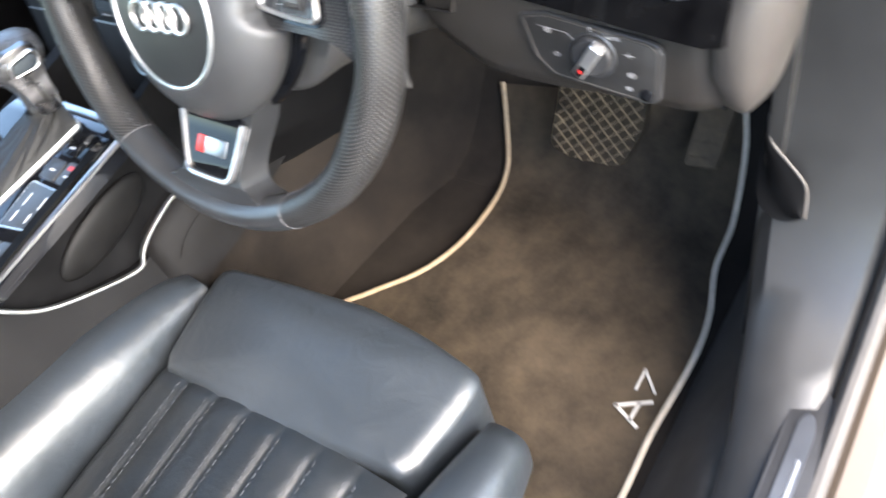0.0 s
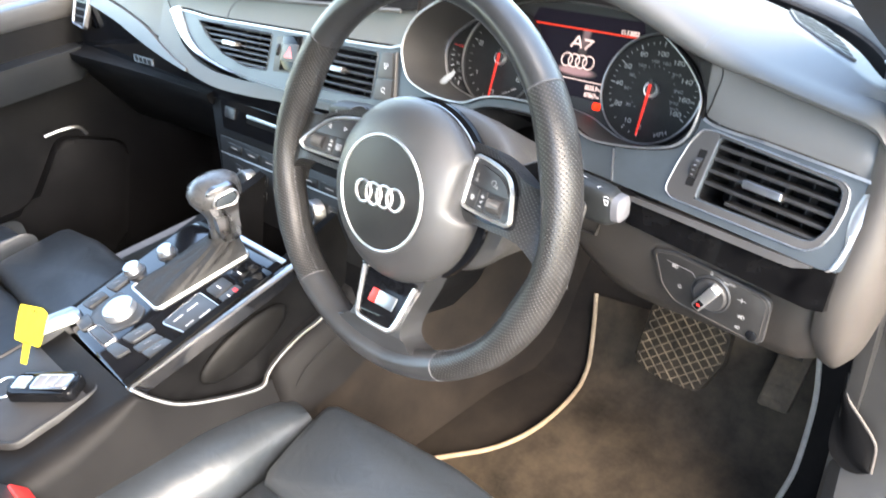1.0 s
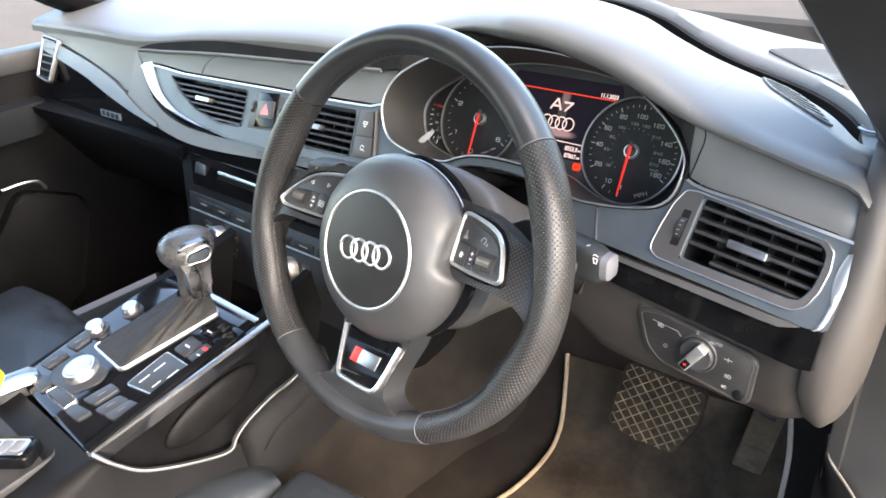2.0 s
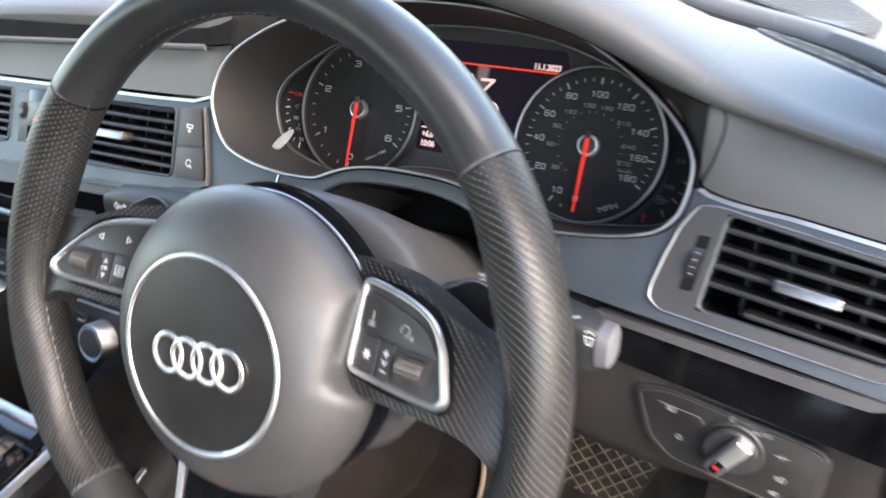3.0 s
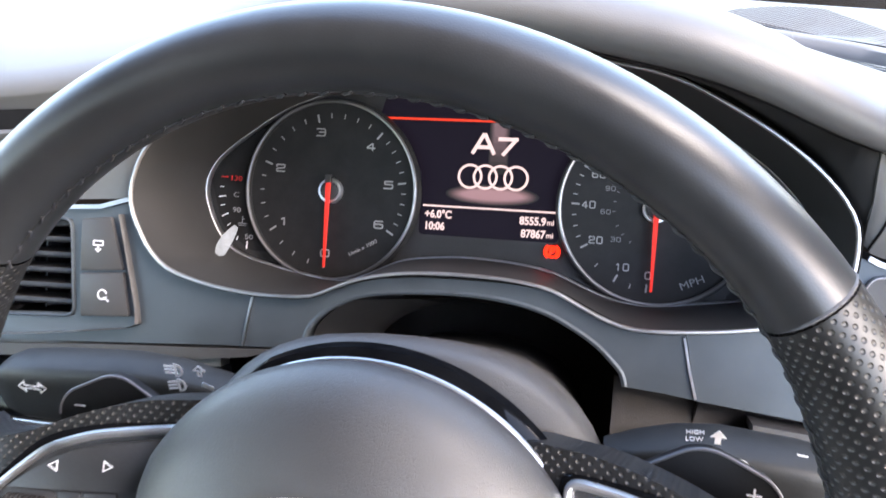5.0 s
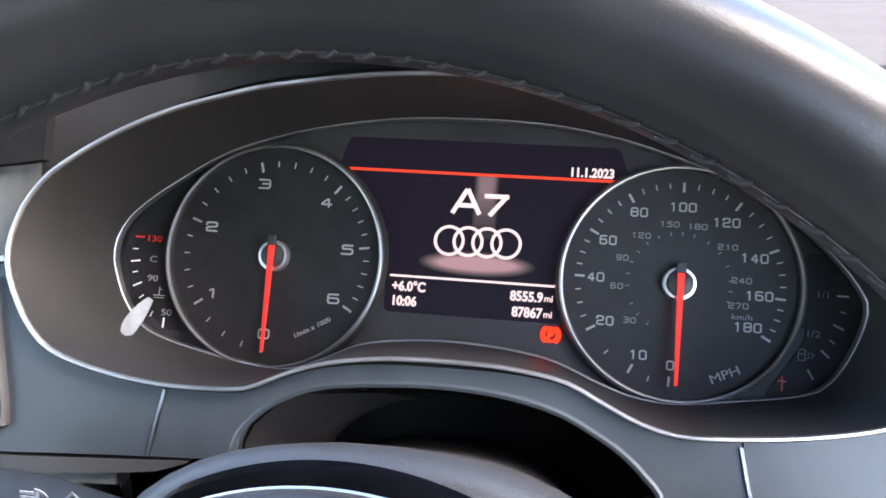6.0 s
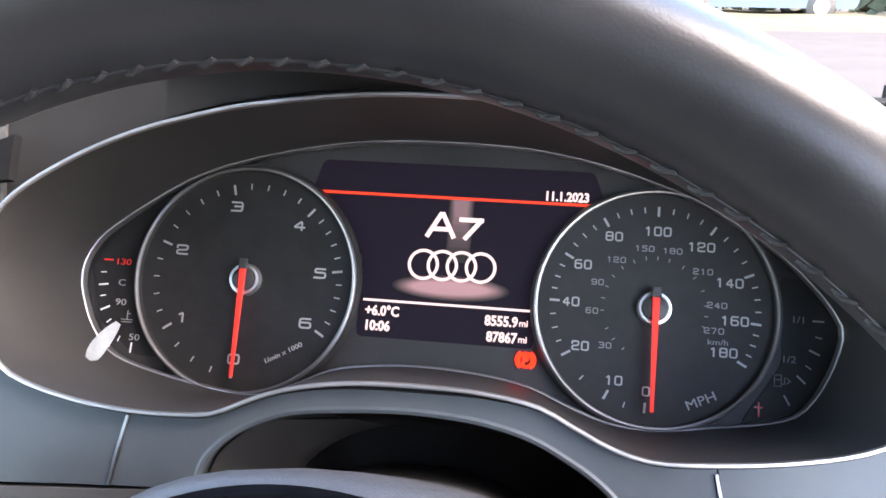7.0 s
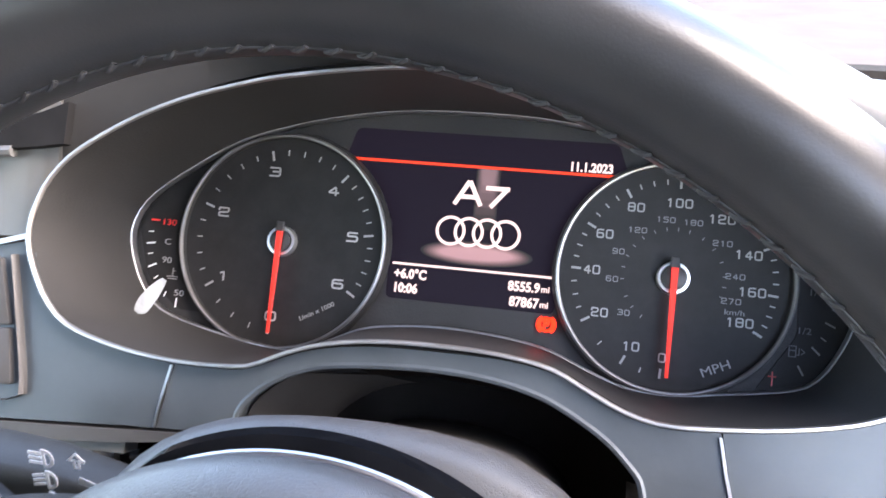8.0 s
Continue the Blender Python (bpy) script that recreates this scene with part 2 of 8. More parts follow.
def smooth_pts(pts, n, closed=False):
    """n points along a Catmull-Rom curve through pts, evenly spaced."""
    P = [Vector(p) for p in pts]
    k = len(P)
    out = []
    segs = k if closed else k - 1
    for i in range(segs):
        p0, p1, p2, p3 = (P[(i - 1) % k], P[i], P[(i + 1) % k], P[(i + 2) % k]) if closed else (P[max(i - 1, 0)], P[i], P[i + 1], P[min(i + 2, k - 1)])
        for s in range(16):
            t = s / 16
            out.append(0.5 * ((2 * p1) + (p2 - p0) * t + (2 * p0 - 5 * p1 + 4 * p2 - p3) * t * t + (3 * p1 - p0 - 3 * p2 + p3) * t ** 3))
    out.append(P[0].copy() if closed else P[-1].copy())
    d = [0.0]
    for a, b in zip(out, out[1:]):
        d.append(d[-1] + (b - a).length)
    res = []
    j = 0
    for i in range(n):
        s = d[-1] * i / (n if closed else n - 1)
        while j < len(d) - 2 and d[j + 1] < s:
            j += 1
        f = (s - d[j]) / max(d[j + 1] - d[j], 1e-9)
        res.append(out[j].lerp(out[j + 1], min(max(f, 0), 1)))
    return res


def sweep(path, section, closed=False, up=(0, 0, 1), caps=True):
    """A section (2D points: side, up) carried along path."""
    P = [Vector(p) for p in path]
    k = len(P)
    rings = []
    for i, p in enumerate(P):
        a = P[(i - 1) % k] if closed or i else P[0]
        b = P[(i + 1) % k] if closed or i < k - 1 else P[-1]
        t = (b - a).normalized()
        u = up(i) if callable(up) else Vector(up)
        s = t.cross(u).normalized()
        w = s.cross(t)
        rings.append([p + s * q[0] + w * q[1] for q in section])
    return loft(rings, True, caps, closed)


def ring2(r, n=8, ry=None):
    return [(r * math.cos(2 * math.pi * i / n), (ry or r) * math.sin(2 * math.pi * i / n)) for i in range(n)]


def tube(path, r, n=8, closed=False, up=(0, 0, 1)):
    return sweep(path, ring2(r, n), closed, up)


def rounded(poly, r, n=4):
    """Polygon with rounded corners; r: one radius or one for each corner."""
    out = []
    k = len(poly)
    for i in range(k):
        p0, p, p2 = Vector(poly[i - 1]), Vector(poly[i]), Vector(poly[(i + 1) % k])
        rr = r[i] if isinstance(r, (list, tuple)) else r
        a, b = (p0 - p), (p2 - p)
        d = min(rr, a.length * 0.49, b.length * 0.49)
        q0, q2 = p + a.normalized() * d, p + b.normalized() * d
        for j in range(n + 1):
            t = j / n
            out.append(q0 * (1 - t) ** 2 + p * 2 * t * (1 - t) + q2 * t * t)
    return out


def prism(poly, z0, z1, m=None, bevel=0.0, segs=2):
    """The polygon from height z0 to z1 in the frame m, its top edge bevelled."""
    n = len(poly)
    bm = bmesh.new()
    lo = [bm.verts.new((p[0], p[1], z0)) for p in poly]
    hi = [bm.verts.new((p[0], p[1], z1)) for p in poly]
    bm.faces.new(lo[::-1])
    top = bm.faces.new(hi)
    for i in range(n):
        bm.faces.new((lo[i], lo[(i + 1) % n], hi[(i + 1) % n], hi[i]))
    if bevel:
        bmesh.ops.bevel(bm, geom=list(top.edges), offset=bevel, offset_type="OFFSET", segments=segs, profile=0.5, affect="EDGES", clamp_overlap=True)
    return moved(bm, m) if m else bm


def plate(outer, holes, z0, z1, m=None):
    """A flat plate with holes."""
    bm = bmesh.new()
    tops = []
    for loop in [outer, *holes]:
        vs = [bm.verts.new((p[0], p[1], z1)) for p in loop]
        tops.append(vs)
        for i in range(len(vs)):
            bm.edges.new((vs[i], vs[(i + 1) % len(vs)]))
    bmesh.ops.triangle_fill(bm, use_beauty=True, use_dissolve=False, edges=bm.edges[:], normal=(0, 0, 1))
    for vs in tops:
        lo = [bm.verts.new((v.co.x, v.co.y, z0)) for v in vs]
        for i in range(len(vs)):
            j = (i + 1) % len(vs)
            bm.faces.new((vs[i], vs[j], lo[j], lo[i]))
    return moved(bm, m) if m else bm


def bend(bm, f):
    for v in bm.verts:
        v.co = f(v.co)
    return bm


def hoop(loop, width, z0, z1, m=None):
    """A raised rim of some width along a closed 2D loop, with a rounded top."""
    path = [Vector((p[0], p[1], 0)) for p in loop]
    h = z1 - z0
    w = width / 2
    sec = [(-w, z0), (-w, z0 + h * 0.6), (-w * 0.6, z0 + h * 0.92), (0, z1), (w * 0.6, z0 + h * 0.92), (w, z0 + h * 0.6), (w, z0)]
    bm = sweep(path, sec, True)
    return moved(bm, m) if m else bm


def rect(x0, y0, x1, y1):
    return [(x0, y0), (x1, y0), (x1, y1), (x0, y1)]


def circle(r, n=48, c=(0, 0)):
    return [(c[0] + r * math.cos(2 * math.pi * i / n), c[1] + r * math.sin(2 * math.pi * i / n)) for i in range(n)]


def lathe(profile, n=40, m=None):
    """(radius, height) pairs turned about z."""
    rings = [[Vector((max(r, 1e-5) * math.cos(2 * math.pi * i / n), max(r, 1e-5) * math.sin(2 * math.pi * i / n), z)) for i in range(n)] for r, z in profile]
    bm = loft(rings, True, True)
    bmesh.ops.remove_doubles(bm, verts=bm.verts[:], dist=2e-5)
    return moved(bm, m) if m else bm


def writing(text, size, m, align="CENTER", depth=0.00015, wide=1.0, shear=0.0, bold=0.0):
    """Letters as a mesh, capitals about 0.7 of size high."""
    cu = bpy.data.curves.new("writing", "FONT")
    cu.body, cu.size, cu.extrude, cu.align_x, cu.align_y, cu.shear = text, size, depth, align, "CENTER", shear
    cu.resolution_u, cu.offset = 3, bold
    ob = bpy.data.objects.new("writing", cu)
    scene.collection.objects.link(ob)
    bpy.context.view_layer.update()
    me = bpy.data.meshes.new_from_object(ob.evaluated_get(bpy.context.evaluated_depsgraph_get()))
    bm = bmesh.new()
    bm.from_mesh(me)
    bpy.data.objects.remove(ob)
    bpy.data.curves.remove(cu)
    bpy.data.meshes.remove(me)
    return moved(bm, m @ Matrix.Diagonal((wide, 1, 1, 1)))


def strokes(lines, width, m, depth=0.0002):
    """Flat bars along polylines, for icons and printed marks."""
    bm = None
    for pts in lines:
        for a, b in zip(pts, pts[1:]):
            a, b = Vector((*a, 0)), Vector((*b, 0))
            t = (b - a).normalized()
            s = Vector((-t.y, t.x, 0)) * width / 2
            a2, b2 = a - t * width / 2, b + t * width / 2
            one = prism([(a2 + s).to_2d(), (a2 - s).to_2d(), (b2 - s).to_2d(), (b2 + s).to_2d()], 0, depth)
            bm = one if bm is None else join(bm, one)
    return moved(bm, m)


def ribbon(pts, width, closed=False, depth=0.0002):
    """One flat bar of even width along a polyline."""
    P = [Vector((p[0], p[1])) for p in pts]
    k = len(P)
    verts = []
    for i, p in enumerate(P):
        a = P[i - 1] if closed or i else None
        b = P[(i + 1) % k] if closed or i < k - 1 else None
        t0 = (p - a).normalized() if a is not None else (b - p).normalized()
        t1 = (b - p).normalized() if b is not None else t0
        m = Vector((-(t0.y + t1.y), t0.x + t1.x)).normalized()
        h = width / 2 / max(0.5, m.dot(Vector((-t0.y, t0.x))))
        end = -t1 * width * 0.5 if a is None else (t0 * width * 0.5 if b is None else Vector((0, 0)))
        for s_ in (1, -1):
            q = p + end + m * h * s_
            verts += [(q.x, q.y, 0), (q.x, q.y, depth)]
    faces = []
    for i in range(k if closed else k - 1):
        c, d = 4 * i, 4 * ((i + 1) % k)
        faces += [(c + 1, d + 1, d + 3, c + 3), (c, c + 1, d + 1, d), (c + 2, d + 2, d + 3, c + 3)]
    return mesh(verts, faces)


def eased(pts, r, closed=False):
    """A polyline with its corners rounded."""
    if closed:
        return [tuple(p) for p in rounded(pts, r, 3)]
    out = [tuple(pts[0])]
    for a, p, b in zip(pts, pts[1:], pts[2:]):
        a, p, b = Vector(a), Vector(p), Vector(b)
        d = min(r, (a - p).length * 0.45, (b - p).length * 0.45)
        q0, q2 = p + (a - p).normalized() * d, p + (b - p).normalized() * d
        out += [tuple(q0 * (1 - t) ** 2 + p * 2 * t * (1 - t) + q2 * t * t) for t in (0, 0.33, 0.67, 1)]
    return out + [tuple(pts[-1])]


# the square-shouldered figures of the dials, in a unit box
SHAPES = {"0": [[(-1, -1), (1, -1), (1, 1), (-1, 1), None]], "1": [[(-0.5, 0.65), (0.1, 1), (0.1, -1)]], "2": [[(-1, 0.5), (-1, 1), (1, 1), (1, 0.05), (-1, -0.15), (-1, -1), (1, -1)]],
          "3": [[(-1, 1), (1, 1), (1, -1), (-1, -1)], [(-0.4, 0.05), (0.9, 0.05)]], "4": [[(0.5, -1), (0.5, 1), (-1, -0.45), (1, -0.45)]], "5": [[(0.9, 1), (-0.9, 1), (-0.9, 0.18), (1, 0.18), (1, -1), (-1, -1)]],
          "6": [[(0.9, 1), (-1, 1), (-1, -1), (1, -1), (1, 0.15), (-0.9, 0.15)]], "7": [[(-1, 1), (1, 1), (-0.2, -1)]], "8": [[(-1, -1), (1, -1), (1, 1), (-1, 1), None], [(-0.9, 0.05), (0.9, 0.05)]], "9": [[(-0.9, -1), (1, -1), (1, 1), (-1, 1), (-1, -0.1), (0.9, -0.1)]]}


def figures(text, high, wide, gap, width, m):
    """A number in broad square figures, centred."""
    bm = None
    x = -(len(text) * wide + (len(text) - 1) * gap) / 2 + wide / 2
    for ch in text:
        for line in SHAPES[ch]:
            shut = line[-1] is None
            pts_ = [(x + p[0] * wide / 2, p[1] * high / 2) for p in line if p]
            one = ribbon(eased(pts_, 0.28 * min(high, wide), shut), width, shut)
            bm = one if bm is None else join(bm, one)
        x += wide + gap
    return moved(bm, m)


def arc(c, r, a0, a1, n=12, ry=None):
    return [(c[0] + r * math.cos(radians(a0 + (a1 - a0) * i / n)), c[1] + (ry or r) * math.sin(radians(a0 + (a1 - a0) * i / n))) for i in range(n + 1)]


def curve1(xs, ys):
    """A smooth function through the given pairs."""
    def f(x):
        if x <= xs[0]:
            return ys[0]
        for i in range(len(xs) - 1):
            if x <= xs[i + 1]:
                t = (x - xs[i]) / (xs[i + 1] - xs[i])
                h = xs[i + 1] - xs[i]
                m0 = (ys[i + 1] - ys[max(i - 1, 0)]) / (xs[i + 1] - xs[max(i - 1, 0)]) * h
                k = min(i + 2, len(xs) - 1)
                m1 = (ys[k] - ys[i]) / (xs[k] - xs[i]) * h
                return (2 * t ** 3 - 3 * t * t + 1) * ys[i] + (t ** 3 - 2 * t * t + t) * m0 + (3 * t * t - 2 * t ** 3) * ys[i + 1] + (t ** 3 - t * t) * m1
        return ys[-1]
    return f

# ---- the setting: ground, far verge, body shell ----
def far_field():
    g = mesh([(-90, -60, -WH), (90, -60, -WH), (90, 400, -WH), (-90, 400, -WH)], [(0, 1, 2, 3)])
    structure("ground", g, GROUND, "pale worn tarmac of a wide yard", "ground")
    rng = random.Random(4)
    rings = []
    for i in range(61):
        x = -45 + i * 1.5
        h = 0.10 + 0.05 * rng.random()
        y = 15.2 + 0.5 * rng.random()
        rings.append([Vector((x, y, -WH - 0.02)), Vector((x, y + 0.5, -WH + h)), Vector((x, y + 2.5, -WH + h + 0.05)), Vector((x, y + 6, -WH + 0.1)), Vector((x, y + 6, -WH - 0.02))])
    structure("verge", loft(rings, True, True), VERGE, "strip of dry straw-coloured grass along the yard", "verge")
    # a loose hedge of many small leaf clumps behind the verge
    verts, faces = [], []
    for i in range(5200):
        x = rng.uniform(-26, 34)
        y = 21.5 + rng.gauss(0, 0.8)
        top = 1.5 + 0.5 * math.sin(x * 0.7) + 0.4 * math.sin(x * 1.9 + 1)
        z = -WH + max(0.05, top * rng.random() ** 0.7)
        s = rng.uniform(0.10, 0.26)
        r = Euler((rng.uniform(0, 3), rng.uniform(0, 3), rng.uniform(0, 6))).to_matrix()
        b = len(verts)
        for q in ((-s, -s * 0.5, 0), (s, -s * 0.5, 0), (s * 0.3, s, s * 0.3), (-s * 0.6, s * 0.7, -s * 0.2)):
            verts.append(Vector((x, y, z)) + r @ Vector(q))
        faces.append((b, b + 1, b + 2, b + 3))
    tagged(part("hedge", mesh(verts, faces), HEDGE), "uneven bushy hedge with gaps beyond the verge", "hedge", "", "stuff")


far_field()


def parked_car(x, y, turn, paint, label):
    """A plain saloon seen small and far off, standing on its wheels."""
    t = thing("parked_car", (x, y, -WH), label, "car", "cars parked beyond the verge")
    m = Matrix.Translation((x, y, -WH)) @ Matrix.Rotation(turn, 4, "Z")
    side = [(-2.15, 0.28), (2.15, 0.28), (2.2, 0.6), (2.05, 0.78), (1.2, 0.92), (0.55, 1.38), (-0.95, 1.42), (-1.75, 0.98), (-2.15, 0.92), (-2.22, 0.6)]
    up = Matrix.Rotation(radians(90), 4, "X")
    bm = prism(rounded(side, 0.12, 3), -0.86, 0.86, up, 0.0)
    for v in bm.verts:
        if v.co.z > 0.95:
            v.co.y *= 0.8
    part("body", moved(bm, m), paint, t)
    for s in (-1, 1):
        win = rounded([(-1.5, 0.97), (0.98, 0.97), (0.5, 1.32), (-0.9, 1.36)], 0.06, 2)
        w = prism(win, -0.01, 0.012, Matrix.Translation((0, s * 0.76, 0)) @ Matrix.Rotation(radians(90 - s * 5), 4, "X"))
        part("window", moved(w, m), GLOSS, t)
        for wx in (-1.35, 1.38):
            wheel = part("wheel", moved(lathe([(0, -0.11), (0.27, -0.11), (0.32, -0.08), (0.32, 0.08), (0.27, 0.11), (0, 0.11)], 20), m @ Matrix.Translation((wx, s * 0.78, 0.32)) @ up), SEAL, t)
            part("rim", moved(lathe([(0, -0.125), (0.17, -0.12), (0.19, -0.09), (0.19, 0.09), (0.17, 0.12), (0, 0.125)], 16), m @ Matrix.Translation((wx, s * 0.78, 0.32)) @ up), SILVER, wheel)
    return t


WHITEPAINT = mat("white car paint", (0.75, 0.76, 0.77), 0.25, coat=0.7, tint=0.05, tint_scale=3)
BLUEPAINT = mat("dark blue car paint", (0.03, 0.045, 0.08), 0.25, coat=0.7, tint=0.1, tint_scale=3)
parked_car(9.8, 18.6, radians(8), WHITEPAINT, "white saloon parked far off beyond the verge")
parked_car(4.4, 19.2, radians(4), BLUEPAINT, "dark blue saloon parked far off beyond the verge")

# windscreen, roof, rear and far side close the cabin round the open driver's doorway
CX = -0.37


def wsb(x):
    return 0.62 - 0.15 * ((x - CX) / 0.72) ** 2


def windscreen():
    rings = []
    for k in range(9):
        f = k / 8
        row = []
        for i in range(25):
            x = CX + (i / 24 * 2 - 1) * (0.72 - 0.07 * f)
            row.append(Vector((x, wsb(CX + (i / 24 * 2 - 1) * 0.72) + 0.035 - 0.52 * f + 0.03 * math.sin(math.pi * f), 0.045 + 0.415 * f)))
        rings.append(row)
    ob = structure("windscreen", loft(rings, False, False), SCREENGLASS, "clear raked windscreen glass", "windscreen")
    ob.visible_shadow = False
    frit = []
    for f, inset in ((0.0, 0.0), (0.0, 0.006), (0.075, 0.006), (0.085, 0.003), (0.075, 0.0)):
        frit.append([Vector((CX + u * (0.72 - 0.07 * f), wsb(CX + u * 0.72) + 0.035 - 0.52 * f + 0.03 * math.sin(math.pi * f) - 0.004 - inset, 0.045 + 0.415 * f)) for u in [i / 20 - 1 for i in range(41)]])
    structure("windscreen_edge", loft(frit, False, False), BLACKHOLE, "black edge band along the foot of the windscreen", "trim")
    top = []
    for k in range(9):
        f = k / 8
        row = []
        for i in range(25):
            u = i / 24 * 2 - 1
            x = CX + u * (0.65 + 0.03 * math.sin(math.pi * f))
            y0 = wsb(CX + u * 0.72) - 0.49
            row.append(Vector((x, y0 + (-2.1 - y0) * f, 0.46 + 0.05 * math.sin(math.pi * f) - 0.03 * u * u)))
        top.append(row)
    bm = loft(top, False, False)
    bmesh.ops.solidify(bm, geom=bm.faces[:], thickness=0.03)
    structure("roof", bm, HEADLINE, "dark grey headlining under the car roof", "roof")


windscreen()


def shell():
    # rear of the cabin and the floor pan
    bm = prism(rect(-1.2, -0.6, 0.46, 0.5), -0.02, 0.02, fr((0, -2.1, 0), 0))
    structure("wall_rear", bm, BLACKHOLE, "dark rear end of the cabin", "wall")
    bm = prism(rounded(rect(-1.18, -2.1, 0.40, 0.42), 0.02), -0.615, -0.585)
    structure("floor", bm, CARPET, "dusty brown-black carpeted floor of the car", "floor")
    # the toe board rises to the bulkhead
    rings = []
    for x in (-1.18, -0.17, -0.1, 0.1, 0.3, 0.42):
        rings.append([Vector((x, y, z)) for y, z in ((0.38, -0.588), (0.43, -0.565), (0.62, -0.37), (0.74, -0.18), (0.78, 0.05), (0.82, 0.05), (0.80, -0.2), (0.66, -0.42), (0.44, -0.60))])
    structure("toe_board", loft(rings), CARPET, "carpeted toe board rising at the front of the footwell", "toe board")
    # the tunnel under the console
    rings = []
    for y, h, w in ((-1.6, -0.34, 0.11), (-0.3, -0.34, 0.115), (0.0, -0.33, 0.12), (0.3, -0.26, 0.14), (0.6, -0.2, 0.2), (0.76, -0.18, 0.24)):
        rings.append([Vector((CX + s * k * w, y, z)) for s, k, z in ((-1, 1.25, -0.59), (-1, 1.05, -0.45), (-1, 1.0, h - 0.03), (-1, 0.85, h), (1, 0.85, h), (1, 1.0, h - 0.03), (1, 1.05, -0.45), (1, 1.25, -0.59))])
    structure("tunnel", loft(rings), CARPET, "carpeted centre tunnel beside the footwell", "tunnel")
    # footwell side, dark carpeted, with the plastic kick panel in front
    rings = []
    for y in (-0.9, -0.2, 0.1, 0.3, 0.5, 0.8):
        rings.append([Vector((x, y, z)) for x, z in ((0.300, -0.588), (0.318, -0.565), (0.345, -0.52), (0.375, -0.46), (0.40, -0.445), (0.40, -0.59))])
    structure("sill_inner", loft(rings), SEAL, "black carpeted inner side of the door sill", "sill")


shell()


def sides():
    """Unseen dark sheets added to block stray light: behind both front doors and beside the footwells."""
    up = Matrix.Rotation(radians(90), 4, "Z") @ Matrix.Rotation(radians(90), 4, "X")
    structure("blocker_left", prism([(-2.1, -0.6), (-1.15, -0.6), (-1.15, 0.47), (-2.1, 0.47)], -0.02, 0.02, Matrix.Translation((-1.16, 0, 0)) @ up), BLACKHOLE, "unseen dark sheet blocking light behind the passenger door", "wall")
    structure("blocker_right", prism([(-2.1, -0.6), (-0.85, -0.6), (-0.72, 0.47), (-2.1, 0.47)], -0.02, 0.02, Matrix.Translation((0.40, 0, 0)) @ up), BLACKHOLE, "unseen dark sheet blocking light behind the driver's doorway", "wall")
    structure("blocker_right_front", prism([(0.27, -0.6), (0.85, -0.6), (0.85, 0.06), (0.30, 0.06)], -0.01, 0.01, Matrix.Translation((0.43, 0, 0)) @ up), BLACKHOLE, "unseen dark sheet blocking light beside the driver's footwell", "wall")
    structure("blocker_left_front", prism([(0.30, -0.6), (0.85, -0.6), (0.85, 0.06), (0.30, 0.06)], -0.01, 0.01, Matrix.Translation((-1.17, 0, 0)) @ up), BLACKHOLE, "unseen dark sheet blocking light beside the passenger footwell", "wall")


sides()

# the rim of the driver's doorway: trim, rubber seal and painted body follow one line from the sill up the pillar to the roof
DOORLINE = smooth_pts([(0, -1.3, -0.435), (0, -0.5, -0.435), (0, -0.1, -0.432), (0, 0.10, -0.425), (0, 0.20, -0.39), (0, 0.262, -0.30), (0, 0.285, -0.15), (0, 0.275, 0.0), (0, 0.225, 0.085), (0, 0.12, 0.165), (0, -0.10, 0.33), (0, -0.30, 0.445)], 90)


def doorway(name, x_of, section, material, label, category):
    rings = []
    k = len(DOORLINE)
    for i, p in enumerate(DOORLINE):
        t = (DOORLINE[min(i + 1, k - 1)] - DOORLINE[max(i - 1, 0)]).normalized()
        nrm = Vector((0, -t.z, t.y))       # into the opening
        rings.append([Vector((x_of(p) + s, p.y, p.z)) + nrm * h for s, h in section(p)])
    return structure(name, loft(rings), material, label, category)


def lean(p):
    return 0 if p.z < 0.05 else -0.16 * (p.z - 0.05)


inner_x = curve1([-1.3, -0.05, 0.05, 0.15, 0.24, 0.29], [0.395, 0.395, 0.388, 0.368, 0.345, 0.335])


def trim_ring(p):
    xi = inner_x(p.y) if p.z < -0.2 else 0.335
    d = -0.07 - 0.05 * min(1.0, max(0.0, (p.z - 0.06) / 0.06))
    return [(xi - 0.012, d), (xi - 0.006, -0.014), (xi + 0.008, 0.0), (0.5 * (xi + 0.45), 0.005), (0.440, 0.003), (0.450, -0.006), (0.452, d)]


doorway("pillar_trim", lean, trim_ring, SILLPL, "dark grey moulded trim of sill and windscreen pillar", "trim")
doorway("door_seal", lambda p: 0.460 + lean(p), lambda p: [(r[0] * 0.009, 0.001 + r[1] * 0.010) for r in ring2(1, 10)], SEAL, "black rubber door seal round the doorway", "door seal")
doorway("door_jamb", lean, lambda p: [(0.470, -0.07), (0.470, -0.010), (0.476, -0.006), (0.496, -0.008), (0.502, -0.022), (0.525, -0.026), (0.57, -0.03), (0.58, -0.05), (0.58, -0.11), (0.47, -0.11)], PAINT, "bronze-grey painted door jamb", "door jamb")

# ---- dashboard ----
dash = thing("dashboard", (CX, 0.3, -0.2), "two-tone grey soft-skinned dashboard with dark aluminium trim", "dashboard", "", "structure")
FFm = fr((0, 0.165, 0.005), 26.57)
CFm = fr((0, 0.2545, 0.0305), 28.2)


def fz(pts):
    return [(x, (z - 0.005) * 1.118) for x, z in pts]


def cz(pts):
    return [(x, (z - 0.0305) * 1.1347) for x, z in pts]


